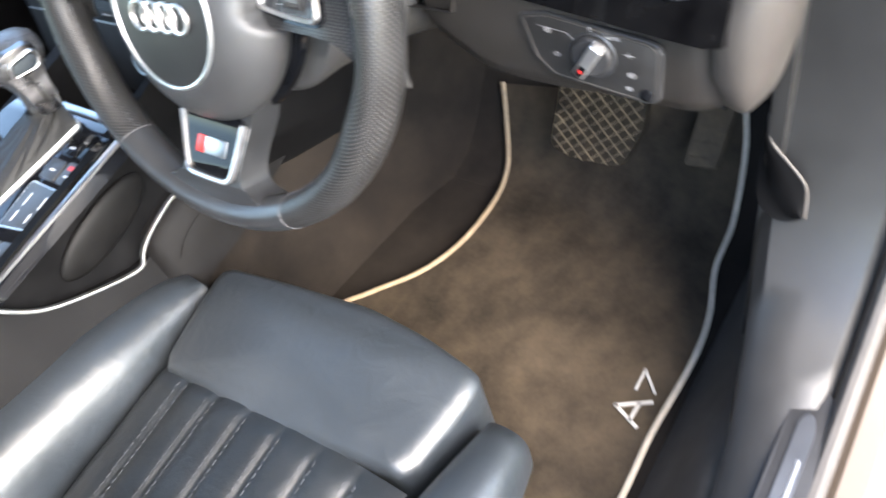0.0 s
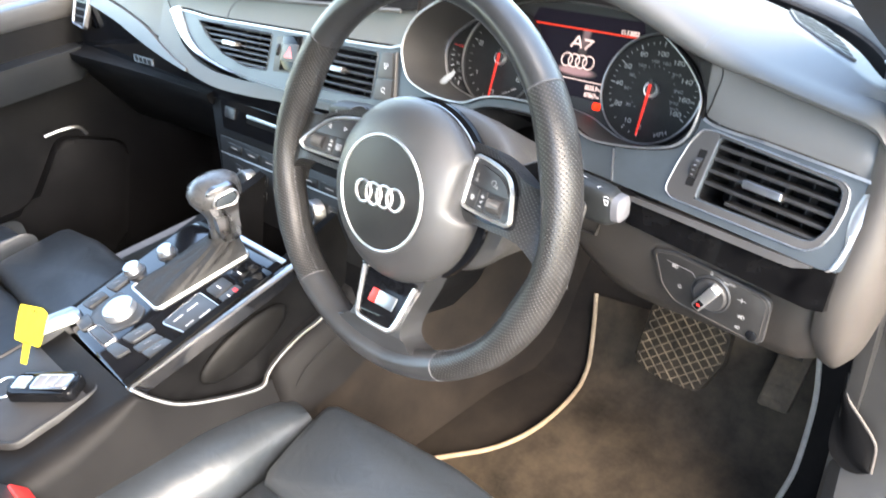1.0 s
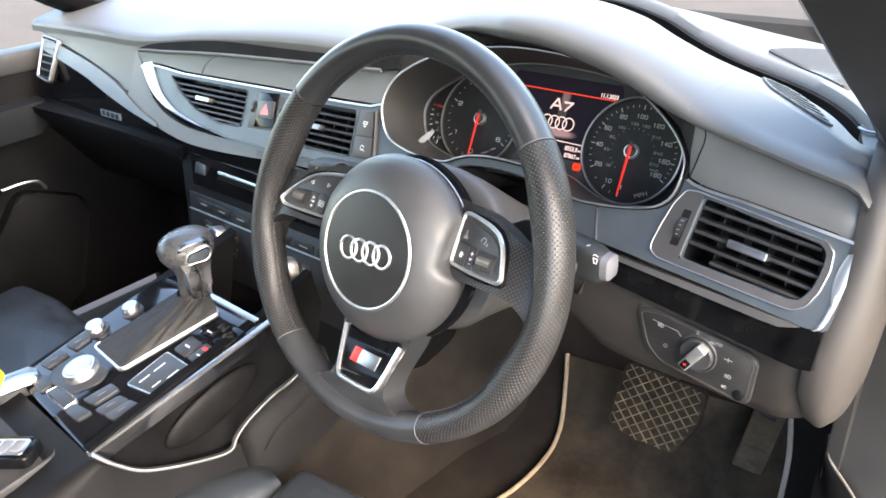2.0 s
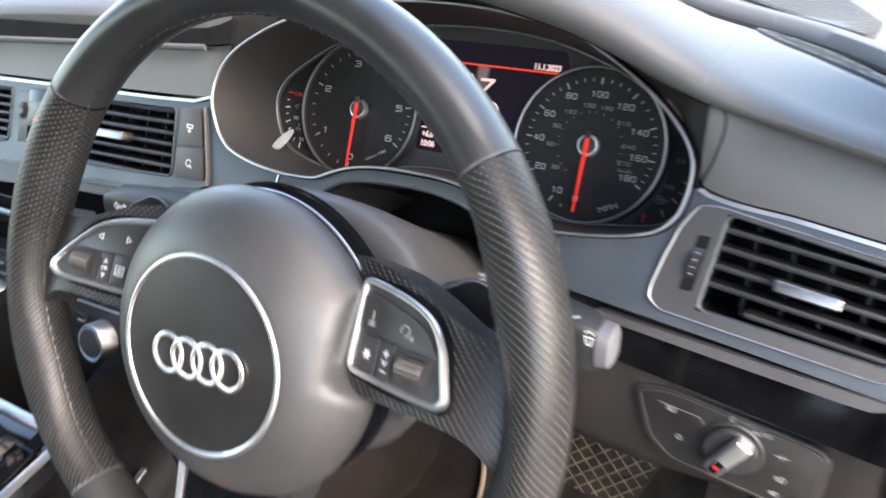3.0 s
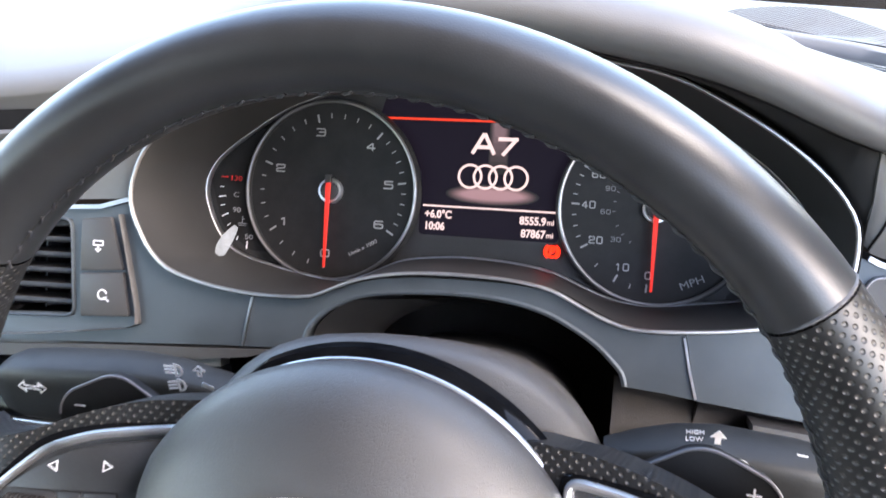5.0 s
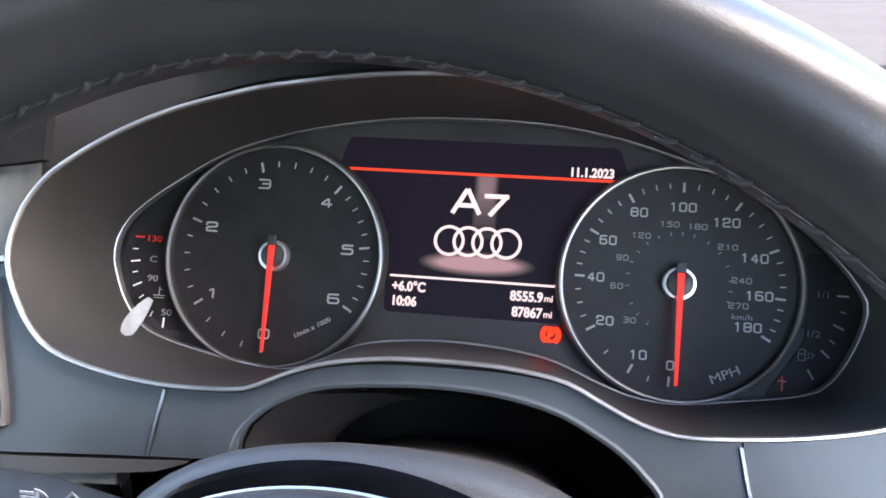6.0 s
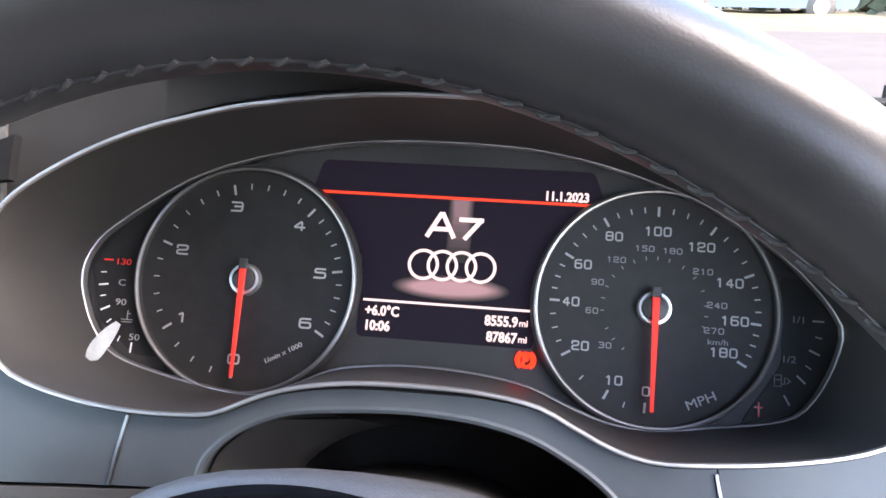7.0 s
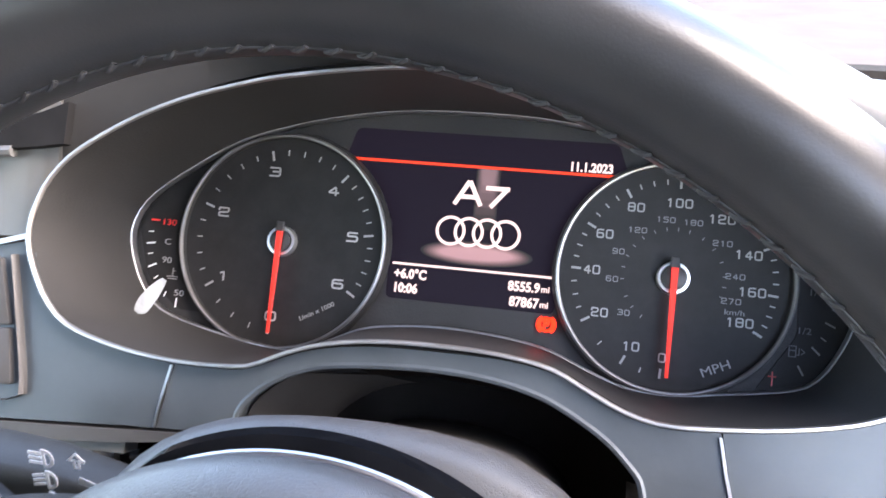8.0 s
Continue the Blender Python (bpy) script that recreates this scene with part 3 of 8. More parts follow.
# the mouth of the instrument hood, and the rim of the dial panel inside
MOUTH = [(-0.1872, 0.055), (-0.1855, 0.0635), (-0.1805, 0.0745), (-0.169, 0.0865), (-0.145, 0.1005), (-0.120, 0.1107), (-0.096, 0.1173), (-0.0716, 0.1223), (-0.0244, 0.1277), (0.025, 0.1280), (0.064, 0.1245), (0.0997, 0.1182), (0.126, 0.1075), (0.152, 0.0935), (0.1715, 0.0795), (0.184, 0.066), (0.1885, 0.054), (0.1865, 0.034), (0.178, 0.0225), (0.164, 0.0165), (0.140, 0.0118), (0.114, 0.0090), (0.094, 0.0083), (0.0795, 0.0112), (0.0655, 0.0168), (0.0505, 0.0228), (0.030, 0.0256), (0.007, 0.0262), (-0.015, 0.0256), (-0.033, 0.0237), (-0.0475, 0.0208), (-0.0605, 0.0165), (-0.0735, 0.0110), (-0.084, 0.0094), (-0.1085, 0.0088), (-0.1355, 0.0112), (-0.161, 0.0172), (-0.1735, 0.0258), (-0.181, 0.036), (-0.186, 0.046)]
INNER = [(-0.1795, 0.0286), (-0.177, 0.0375), (-0.170, 0.0465), (-0.153, 0.0588), (-0.1246, 0.0748), (-0.0956, 0.0842), (-0.0667, 0.0903), (-0.0381, 0.0940), (-0.0099, 0.0953), (0.020, 0.0951), (0.0451, 0.0935), (0.072, 0.0893), (0.0984, 0.0825), (0.1241, 0.0735), (0.1552, 0.0562), (0.171, 0.0435), (0.1805, 0.0330), (0.1838, 0.0245), (0.1785, 0.0090), (0.1688, -0.0049), (0.1571, -0.0107), (0.1284, -0.0152), (0.1039, -0.0182), (0.0838, -0.0170), (0.0656, -0.0119), (0.047, -0.0055), (0.0256, -0.0023), (-0.0014, -0.0010), (-0.0233, -0.0020), (-0.0453, -0.0052), (-0.0671, -0.0139), (-0.0838, -0.0184), (-0.1133, -0.0161), (-0.1535, -0.0079), (-0.1689, 0.0037), (-0.1773, 0.0184)]
mouth2 = [tuple(p[:2]) for p in smooth_pts([(*p, 0) for p in fz(MOUTH)], 140, True)]
inner2 = [tuple(p[:2]) for p in smooth_pts([(*p, 0) for p in cz(INNER)], 140, True)]

LX = [-1.16, -0.9, -0.75, -0.6, -0.45, -0.36, -0.27, -0.2, -0.14, -0.08, -0.02, 0.03, 0.08, 0.12, 0.15, 0.19, 0.23, 0.28, 0.335]
lipz = curve1(LX, [0.055, 0.062, 0.066, 0.083, 0.096, 0.101, 0.104, 0.114, 0.133, 0.145, 0.149, 0.149, 0.139, 0.125, 0.113, 0.100, 0.090, 0.079, 0.066])
footz = curve1([-1.16, -0.927, -0.813, -0.765, -0.74, -0.6, -0.36, -0.2, -0.1885, -0.1862, -0.1845, -0.169, -0.142, -0.092, -0.037, 0.03, 0.08, 0.126, 0.1715, 0.187, 0.196, 0.25, 0.34], [0.045, 0.017, -0.003, -0.012, 0.028, 0.034, 0.042, 0.048, 0.053, 0.0600, 0.0675, 0.0868, 0.1022, 0.119, 0.127, 0.128, 0.122, 0.1078, 0.0798, 0.0580, 0.046, 0.040, 0.030])


def yF(z):
    return 0.165 + 0.5 * (z - 0.005)


groove_y = curve1([-0.5, -0.3, -0.1, 0.0, 0.07, 0.119, 0.177, 0.222, 0.254, 0.283, 0.311, 0.34], [0.54, 0.535, 0.515, 0.475, 0.435, 0.408, 0.379, 0.349, 0.319, 0.283, 0.239, 0.20])
groove_z = curve1([-1.2, -0.9, -0.5, -0.3, -0.1, 0.0, 0.06, 0.12, 0.19, 0.31, 0.34], [0.105, 0.115, 0.118, 0.118, 0.118, 0.110, 0.098, 0.089, 0.084, 0.083, 0.078])


bulge = curve1([-0.3, -0.16, -0.05, 0.05, 0.13, 0.19, 0.25, 0.31], [0.0, 0.3, 0.9, 1.1, 1.0, 0.75, 0.35, 0.1])


# the nose of the hood: it juts out over the instruments and runs on as a crease to the driver's end
nose_y = curve1([-0.12, -0.05, 0.0, 0.04, 0.08, 0.10, 0.12, 0.14, 0.16, 0.18, 0.20, 0.22, 0.25, 0.28, 0.31, 0.34], [0.214, 0.204, 0.196, 0.190, 0.184, 0.181, 0.179, 0.178, 0.178, 0.180, 0.183, 0.185, 0.185, 0.183, 0.180, 0.177])
nose_z = curve1([-0.12, -0.05, 0.0, 0.04, 0.08, 0.10, 0.12, 0.14, 0.16, 0.18, 0.20, 0.22, 0.25, 0.28, 0.31, 0.34], [0.138, 0.149, 0.1525, 0.1510, 0.1448, 0.1412, 0.1360, 0.1285, 0.1195, 0.1100, 0.1005, 0.0940, 0.0872, 0.0812, 0.0760, 0.0715])


def dash_profile(x):
    """The pad's outline (y, z) from the trim over the lip, past the groove, to the glass."""
    zl, zt = lipz(x), footz(x)
    yl = yF(zl) - 0.004
    right = min(1.0, max(0.0, (x + 0.12) / 0.10))
    u = min(1.0, max(0.0, (x + 0.215) / 0.02))
    p = [(yF(zt) + 0.03, zt - 0.01), (yF(zt) + 0.0045, zt + 0.0012), (yl, zl - 0.013 + 0.010 * u), (yl, zl - 0.010 + 0.0078 * u), (yl, zl - 0.008 + 0.0062 * u), (yl, zl - 0.0055 + 0.004 * u), (yl, zl - 0.003 + 0.002 * u), (yl, zl - 0.001), (yl + 0.006, zl + 0.005), (yl + 0.018, zl + 0.009)]
    # over the instruments and at the driver's end the edge is one wide soft roll
    g, zg = max(groove_y(x), yl + 0.045), groove_z(x)
    k = bulge(x) * min(1.0, (g - yl) / 0.22)

    def top(f):
        up = 0.011 - 0.006 * max(0.0, (f - 0.55) / 0.4) + 0.019 * k * math.exp(-((f - 0.30) / 0.24) ** 2)
        return (yl + f * (g - yl), zl + f * (zg - zl) + up)

    p += [top(0.2), top(0.28)]
    yn, zn = nose_y(x), nose_z(x)
    over = min(1.0, max(0.0, (x - 0.165) / 0.06))
    over = over * over * (3 - 2 * over)
    foot = (p[1][0] - 0.0032 * over, p[1][1] - 0.0006 * over)
    roll = [p[0], foot, (0.5 * (foot[0] + yn + 0.010) - 0.002 * over, 0.5 * (p[1][1] + zn - 0.010)), (yn + 0.010 + 0.010 * over, zn - 0.011 + 0.004 * over), (yn + 0.003, zn - 0.0085 + 0.004 * over), (yn, zn - 0.004 + 0.002 * over)]
    # a blunt rounded front, highest over the instruments
    h = 1.0 - 0.62 * min(1.0, max(0.0, (x - 0.15) / 0.10))
    roll += [(yn + d * (0.6 + 0.4 * h), zn + r * h) for d, r in ((-0.0005, 0.002), (0.002, 0.0065), (0.006, 0.0100), (0.013, 0.0125), (0.024, 0.0138), (0.042, 0.0136))]
    pts = [(a[0] + (b[0] - a[0]) * right, a[1] + (b[1] - a[1]) * right) for a, b in zip(p, roll)]
    pts += [top(f) for f in (0.46, 0.53, 0.61, 0.71, 0.82, 0.92)]
    k = min(1.0, max(0.0, (x + 0.30) / 0.1))
    d, w = 0.030 * k, 0.046
    pts += [(g - 0.004, zg + 0.001), (g, zg - 0.002 * k), (g + 0.003, zg - d), (g + w - 0.006, zg - d), (g + w - 0.003, zg - 0.004 * k), (g + w + 0.003, zg + 0.003 * k), (g + w + 0.014, zg + 0.004 * k), (g + w + 0.030, zg - 0.002 * k)]
    e = max(wsb(x) + 0.02, g + w + 0.05)
    pts += [(e - 0.012, 0.5 * (zg + 0.086)), (e, 0.5 * zg + 0.0415), (e, -0.05)]
    return pts


def dash_z(x, y):
    p = dash_profile(x)[8:]
    for (y0, z0), (y1, z1) in zip(p, p[1:]):
        if y0 <= y <= y1 and y1 > y0:
            return z0 + (z1 - z0) * (y - y0) / (y1 - y0)
    return p[-2][1]


def upper():
    rings = []
    cols = [-1.16 + 1.50 * i / 160 for i in range(161)] + [-0.204 + 0.001 * i for i in range(66)] + [0.140 + 0.001 * i for i in range(70)]
    for x in sorted(set(cols)):
        edge = max(0.0, (x - 0.322) / 0.018) ** 2 * 0.012
        prof = dash_profile(x)
        if -0.181 < x < 0.192:
            # over the instruments the face under the lip is set back
            prof = [(y + (0.012 if 0 < i < 3 else 0.0), z) for i, (y, z) in enumerate(prof)]
        rings.append([Vector((x, y, z - (edge if z > 0.02 else 0))) for y, z in prof])
    return loft(rings, False, False)


def under_lip():
    """The face between the mouth and the hood's lip, darkened to paint the overhang's shade."""
    rings = []
    for i in range(121):
        x = -0.182 + 0.375 * i / 120
        p = dash_profile(x)
        rings.append([Vector((x, y, z)) for y, z in ((p[1][0] + 0.003, p[1][1] + 0.001), (p[2][0] + 0.001, p[2][1] - 0.001), (p[3][0], p[3][1] - 0.0012), (p[4][0] + 0.001, p[4][1] - 0.0010))])
    return loft(rings, False, False)


# near-black colour stands in for the shade under the lip
UNDERLIP = mat("hood underside shade", (0.0115, 0.0120, 0.0128), 0.65, spec=0.25, tint=0.3, tint_scale=14)
part("under_lip", under_lip(), UNDERLIP, dash, "face under the hood's lip, its shade put in the colour", sharp=50)
part("upper_pad", upper(), DASH, dash, "light slate grey soft upper dash pad", sharp=50)


def face_y(x, z):
    """Where the face between trim and nose lies at a height."""
    pr = dash_profile(x)[1:4]
    for (y0, z0), (y1, z1) in zip(pr, pr[1:]):
        if z <= z1:
            return y0 + (y1 - y0) * (z - z0) / (z1 - z0)
    return pr[-1][0]


part("hood_seam", tube(smooth_pts([(x, face_y(x, z) - 0.0002, z) for x, z in ((0.1975, 0.0920), (0.2005, 0.0870), (0.2015, 0.0790), (0.2000, 0.0690), (0.1980, 0.0605), (0.1955, 0.0530), (0.1940, 0.0480))], 30), 0.0006, 6), BLACKHOLE, dash, "thin dark seam beside the instruments")
# black sheets in the groove paint the shade that gathers there
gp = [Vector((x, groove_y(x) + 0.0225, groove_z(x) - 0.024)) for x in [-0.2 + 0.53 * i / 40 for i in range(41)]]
part("groove_shade_floor", sweep(gp, [(-0.016, 0.0), (0.016, 0.0), (0.016, 0.002), (-0.016, 0.002)]), BLACKHOLE, dash, "black sheet painting the shade at the groove's bottom")
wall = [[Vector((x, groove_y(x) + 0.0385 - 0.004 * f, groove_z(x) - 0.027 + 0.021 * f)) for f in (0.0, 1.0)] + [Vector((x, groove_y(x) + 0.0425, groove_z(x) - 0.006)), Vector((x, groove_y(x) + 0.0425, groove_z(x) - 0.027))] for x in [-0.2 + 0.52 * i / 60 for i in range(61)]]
part("groove_shade_side", loft(wall), BLACKHOLE, dash, "black sheet painting the shade on the groove's far side")
part("groove_end", prism(rounded([(0.292, 0.316), (0.335, 0.330), (0.345, 0.236), (0.316, 0.236), (0.300, 0.286)], 0.004, 3), 0.02, 0.080, None, 0.003), DARK, dash, "dark end piece of the groove")
part("groove_end_line", tube(smooth_pts([(0.297, 0.290, 0.0815), (0.306, 0.282, 0.082), (0.320, 0.283, 0.082), (0.333, 0.288, 0.081)], 14), 0.0012, 8), TRIMLINE, dash, "thin bright lip on the end piece")

# a flat black plate paints the shaded slot under the pad over the centre shelf
slot_top = curve1([-0.750, -0.72, -0.68, -0.533, -0.342, -0.2, -0.17], [0.0515, 0.060, 0.067, 0.0835, 0.0905, 0.0985, 0.1080])
slot_low = curve1([-0.750, -0.72, -0.68, -0.533, -0.342, -0.2, -0.17], [0.0505, 0.0535, 0.056, 0.0675, 0.0785, 0.086, 0.0900])
xs = [-0.748 + 0.574 * i / 44 for i in range(45)]
part("slot", plate(fz([(x, slot_top(x)) for x in xs] + [(x, slot_low(x)) for x in xs[::-1]]), [], 0.0, 0.0048, FFm), BLACKHOLE, dash, "flat black plate painting the shade between pad and shelf")
part("shelf_lip", moved(tube([Vector((x, (slot_low(x) - 0.005 - 0.001) * 1.118, 0.0035)) for x in xs if x < -0.195], 0.0028, 8), FFm), DASH, dash, "rounded front of the shelf")
part("shelf_seam", moved(tube(smooth_pts([Vector((x, (z - 0.005) * 1.118, 0.0042)) for x, z in ((-0.527, 0.066), (-0.545, 0.058), (-0.556, 0.048), (-0.561, 0.033))], 14), 0.0008, 6), FFm), DARK, dash, "seam across the shelf")

# trim panels: centre, the bridge under the instruments, and the driver's end


def mouth_bottom(x):
    f = curve1([-0.1872, -0.181, -0.1735, -0.161, -0.1355, -0.1085, -0.084, -0.0735, -0.0605, -0.0475, -0.033, -0.015, 0.007, 0.030, 0.0505, 0.0655, 0.0795, 0.094, 0.114, 0.140, 0.164, 0.178, 0.1865, 0.1885], [0.050, 0.036, 0.0258, 0.0172, 0.0112, 0.0088, 0.0094, 0.0110, 0.0165, 0.0208, 0.0237, 0.0256, 0.0262, 0.0256, 0.0228, 0.0168, 0.0112, 0.0083, 0.0090, 0.0118, 0.0165, 0.0225, 0.034, 0.05])
    return f(x)


VENT_C1 = [(-0.645, 0.0262), (-0.447, 0.0315), (-0.447, -0.014), (-0.50, -0.018), (-0.562, -0.010), (-0.615, 0.008)]
VENT_C2 = [(-0.352, 0.0345), (-0.227, 0.0390), (-0.224, -0.0115), (-0.350, -0.0185)]
VENT_R = [(0.2125, 0.0365), (0.3135, 0.0235), (0.3195, 0.0185), (0.3205, 0.0080), (0.3175, -0.0090), (0.3105, -0.0195), (0.303, -0.0215), (0.206, -0.0150)]
HAZ = [(-0.435, 0.0300), (-0.366, 0.0345), (-0.362, -0.007), (-0.433, -0.013)]
bot_l = curve1([-0.75, -0.70, -0.66, -0.6, -0.52, -0.45, -0.3, -0.11], [0.03, 0.012, -0.004, -0.020, -0.031, -0.034, -0.0295, -0.0175])
cen = [(x, footz(x) - 0.001) for x in [-0.735 + 0.535 * i / 24 for i in range(25)]]
cen += [(x, mouth_bottom(x)) for x in (-0.187, -0.184, -0.179, -0.173, -0.165, -0.155, -0.145, -0.135, -0.125, -0.1118)]
cen += [(-0.1140, -0.006), (-0.1165, -0.0182)]
cen += [(x, bot_l(x)) for x in [-0.13 - 0.6 * i / 24 for i in range(25)]]
part("centre_trim", plate(fz(cen), [fz(VENT_C1), fz(VENT_C2), fz(HAZ)], -0.012, 0.0, FFm), FACIA, dash, "dark slate brushed aluminium trim round the centre vents")
ARCH = smooth_pts([(x, (z - 0.005) * 1.118, 0) for x, z in ((-0.0812, -0.0162), (-0.0785, -0.0065), (-0.0725, 0.0003), (-0.066, 0.0050), (-0.0550, 0.0103), (-0.041, 0.0140), (-0.014, 0.0166), (0.008, 0.0172), (0.030, 0.0158), (0.0490, 0.0120), (0.0640, 0.0058), (0.0755, -0.0005), (0.0835, -0.0070), (0.0885, -0.0120), (0.0905, -0.0178))], 60)
bridge = fz([(x, mouth_bottom(x)) for x in [-0.1108 + 0.2273 * i / 60 for i in range(61)]] + [(0.1235, -0.0205), (0.110, -0.0190)]) + [tuple(p[:2]) for p in ARCH[::-1]] + fz([(-0.100, -0.0172), (-0.1155, -0.0180), (-0.1130, -0.006)])
part("bridge_trim", plate(bridge, [], -0.016, 0.0, FFm), FACIA, dash, "arched dark aluminium bridge under the instruments")
part("bridge_lip", moved(tube([p + Vector((0, 0, -0.0012)) for p in ARCH], 0.0017, 8), FFm), FACIA, dash, "rounded lower lip of the bridge")
rt = [(x, mouth_bottom(x)) for x in [0.1172 + 0.0026 * i for i in range(27)]] + [(0.1885, 0.047), (0.194, 0.0452), (0.25, 0.0385), (0.335, 0.0285), (0.344, 0.022), (0.336, -0.034), (0.330, -0.038), (0.24, -0.030), (0.165, -0.0238), (0.1242, -0.0207)]
part("driver_trim", plate(fz(rt), [fz(VENT_R)], -0.012, 0.0, FFm), FACIA, dash, "dark brushed aluminium trim round the outer vent")
# silver on this bevel paints the light caught by the dark trim's edge
ends = smooth_pts([(x, (z - 0.005) * 1.118, 0) for x, z in ((0.3405, 0.0275), (0.3425, 0.0210), (0.3405, 0.0020), (0.3370, -0.0200), (0.3335, -0.0330), (0.3290, -0.0372))], 24)
part("end_bevel", moved(loft([[p + Vector((-0.011 * k, 0, 0.0006)), p + Vector((-0.0065 * k, 0, 0.0024)), p + Vector((-0.001, 0, 0.0016)), p + Vector((0.0012, 0, -0.004)), p + Vector((-0.010 * k, 0, -0.004))] for p, k in [(p, 0.35 + 0.65 * math.sin(math.pi * min(1.0, (i + 2) / 18))) if i < 16 else (p, 0.45) for i, p in enumerate(ends)]]), FFm), SILVER, dash, "bevelled end of the driver's trim, its caught light put in silver", sharp=40)
for x0, z0, x1, z1 in ((-0.1113, 0.0068, -0.1163, -0.0178), (0.1168, 0.0062, 0.1240, -0.0200)):
    part("trim_joint", moved(sweep([Vector((*p, 0.0004)) for p in fz([(x0, z0), (0.5 * (x0 + x1) - 0.0004, 0.5 * (z0 + z1)), (x1, z1)])], [(-0.0006, -0.002), (0.0006, -0.002), (0.0006, 0.0006), (-0.0006, 0.0006)]), FFm), SILVER, dash, "fine pale joint between trim panels")
# bright line along the mouth, and along the top of the trim
part("mouth_trim", hoop(mouth2, 0.0019, 0.0024, 0.0042, FFm), MOUTHLINE, dash, "satin chrome line round the instrument hood")
mc2 = Vector((0.0, 0.06))
part("mouth_gasket", hoop([tuple(Vector(p) + (Vector(p) - mc2).normalized() * 0.0022) for p in mouth2], 0.0020, -0.006, 0.0008, FFm), BLACKHOLE, dash, "thin black gasket outside the chrome line")
for a, b in ((-0.735, -0.1895), (0.194, 0.338)):
    pts = [Vector((x, (footz(x) - 0.005 - 0.0012) * 1.118, 0.001)) for x in [a + (b - a) * i / 30 for i in range(31)]]
    part("trim_line", moved(sweep(pts, [(-0.0012, -0.001), (0.0012, -0.001), (0.0012, 0.001), (-0.0012, 0.001)]), FFm), TRIMLINE, dash, "thin silver line over the trim")

# gloss black strip below the trim, with a grey ledge over it at the driver's end
def strip(x0, x1, top, bottom, n, z0, z1, name, material, label, under=0.0):
    pts = [(x0 + (x1 - x0) * i / n, top(x0 + (x1 - x0) * i / n)) for i in range(n + 1)]
    pts += [(x1 + (x0 - x1) * i / n, bottom(x1 + (x0 - x1) * i / n)) for i in range(n + 1)]
    bm = plate(fz(pts), [], z0, z1)
    ytop = max(v.co.y for v in bm.verts)
    # the face turns under towards its lower edge
    for v in bm.verts:
        v.co.z += under * min(0.0, v.co.y - ytop + 0.02)
    return part(name, moved(bm, FFm), material, dash, label)


INKSTRIP = mat("deep black lacquer strip", (0.0012, 0.0012, 0.0015), 0.08, spec=0.16, tint=0.3, tint_scale=30, rvar=0.02)
strip(-0.40, -0.099, curve1([-0.4, -0.28, -0.21, -0.15, -0.099], [-0.0355, -0.0305, -0.0252, -0.0216, -0.0182]), curve1([-0.4, -0.28, -0.21, -0.15, -0.107, -0.099], [-0.044, -0.037, -0.0318, -0.0272, -0.0222, -0.0190]), 24, -0.02, 0.001, "ledge", SOFT, "grey ledge under the centre trim")
strip(0.150, 0.316, curve1([0.15, 0.33], [-0.027, -0.0375]), curve1([0.15, 0.28, 0.305, 0.316], [-0.031, -0.0405, -0.0415, -0.038]), 12, -0.012, 0.006, "ledge", SOFT, "light grey ledge under the outer vent trim")
strip(0.150, 0.334, curve1([0.15, 0.28, 0.316, 0.334], [-0.0305, -0.0400, -0.0375, -0.036]), curve1([0.15, 0.24, 0.325, 0.334], [-0.050, -0.059, -0.067, -0.065]), 16, -0.02, 0.0015, "gloss_strip", INKSTRIP, "gloss black strip under the outer vent")
under_sweep = curve1([-1.1, -0.918, -0.829, -0.749, -0.674, -0.585, -0.5, -0.41, -0.3, -0.13], [0.016, -0.008, -0.025, -0.038, -0.047, -0.056, -0.054, -0.047, -0.038, -0.030])
swoosh_top = curve1([-1.1, -0.927, -0.813, -0.721, -0.655], [0.036, 0.017, -0.003, -0.031, -0.0445])
sweep_out = curve1([-0.765, -0.735, -0.686, -0.611, -0.518, -0.416, -0.3, -0.13], [0.05, 0.029, -0.012, -0.033, -0.036, -0.031, -0.028, -0.024])
strip(-0.765, -0.13, sweep_out, lambda x: swoosh_top(x) if x < -0.66 else under_sweep(x), 40, -0.012, -0.0015, "pad_wrap", DASH, "grey pad wrapping under the centre vents")
strip(-1.1, -0.13, under_sweep, curve1([-1.1, -0.892, -0.784, -0.664, -0.598, -0.427, -0.13], [-0.075, -0.080, -0.083, -0.077, -0.074, -0.065, -0.055]), 40, -0.02, -0.002, "gloss_strip", GLOSS, "gloss black passenger side strip", 0.35)
strip(-1.1, -0.66, swoosh_top, under_sweep, 24, -0.012, 0.002, "swoosh", SWOOSH, "slate aluminium sweep running to the passenger door")


# lower dash: the knee panel on the driver's side, wrapped round the end
def knee():
    rings = []
    for i in range(40):
        x = 0.085 + 0.262 * i / 39
        e = max(0.0, (x - 0.305) / 0.042)
        zb = curve1([0.085, 0.11, 0.145, 0.243, 0.30, 0.347], [-0.105, -0.122, -0.137, -0.140, -0.144, -0.138])(x)
        zt = curve1([0.085, 0.15, 0.24, 0.347], [-0.036, -0.046, -0.054, -0.058])(x)
        y = 0.150 - 0.006 * math.sin(min(1, (x - 0.085) / 0.2) * math.pi) + 0.03 * e * e
        rings.append([Vector((x, y + 0.02, zt + 0.012)), Vector((x, y + 0.001, zt)), Vector((x, y - 0.004, zt - 0.012)), Vector((x, y - 0.005, zb + 0.02)), Vector((x, y - 0.001, zb + 0.006)), Vector((x, y + 0.008, zb)), Vector((x, y + 0.15, zb - 0.03)), Vector((x, y + 0.28, zb + 0.0))])
    return loft(rings, False, False)


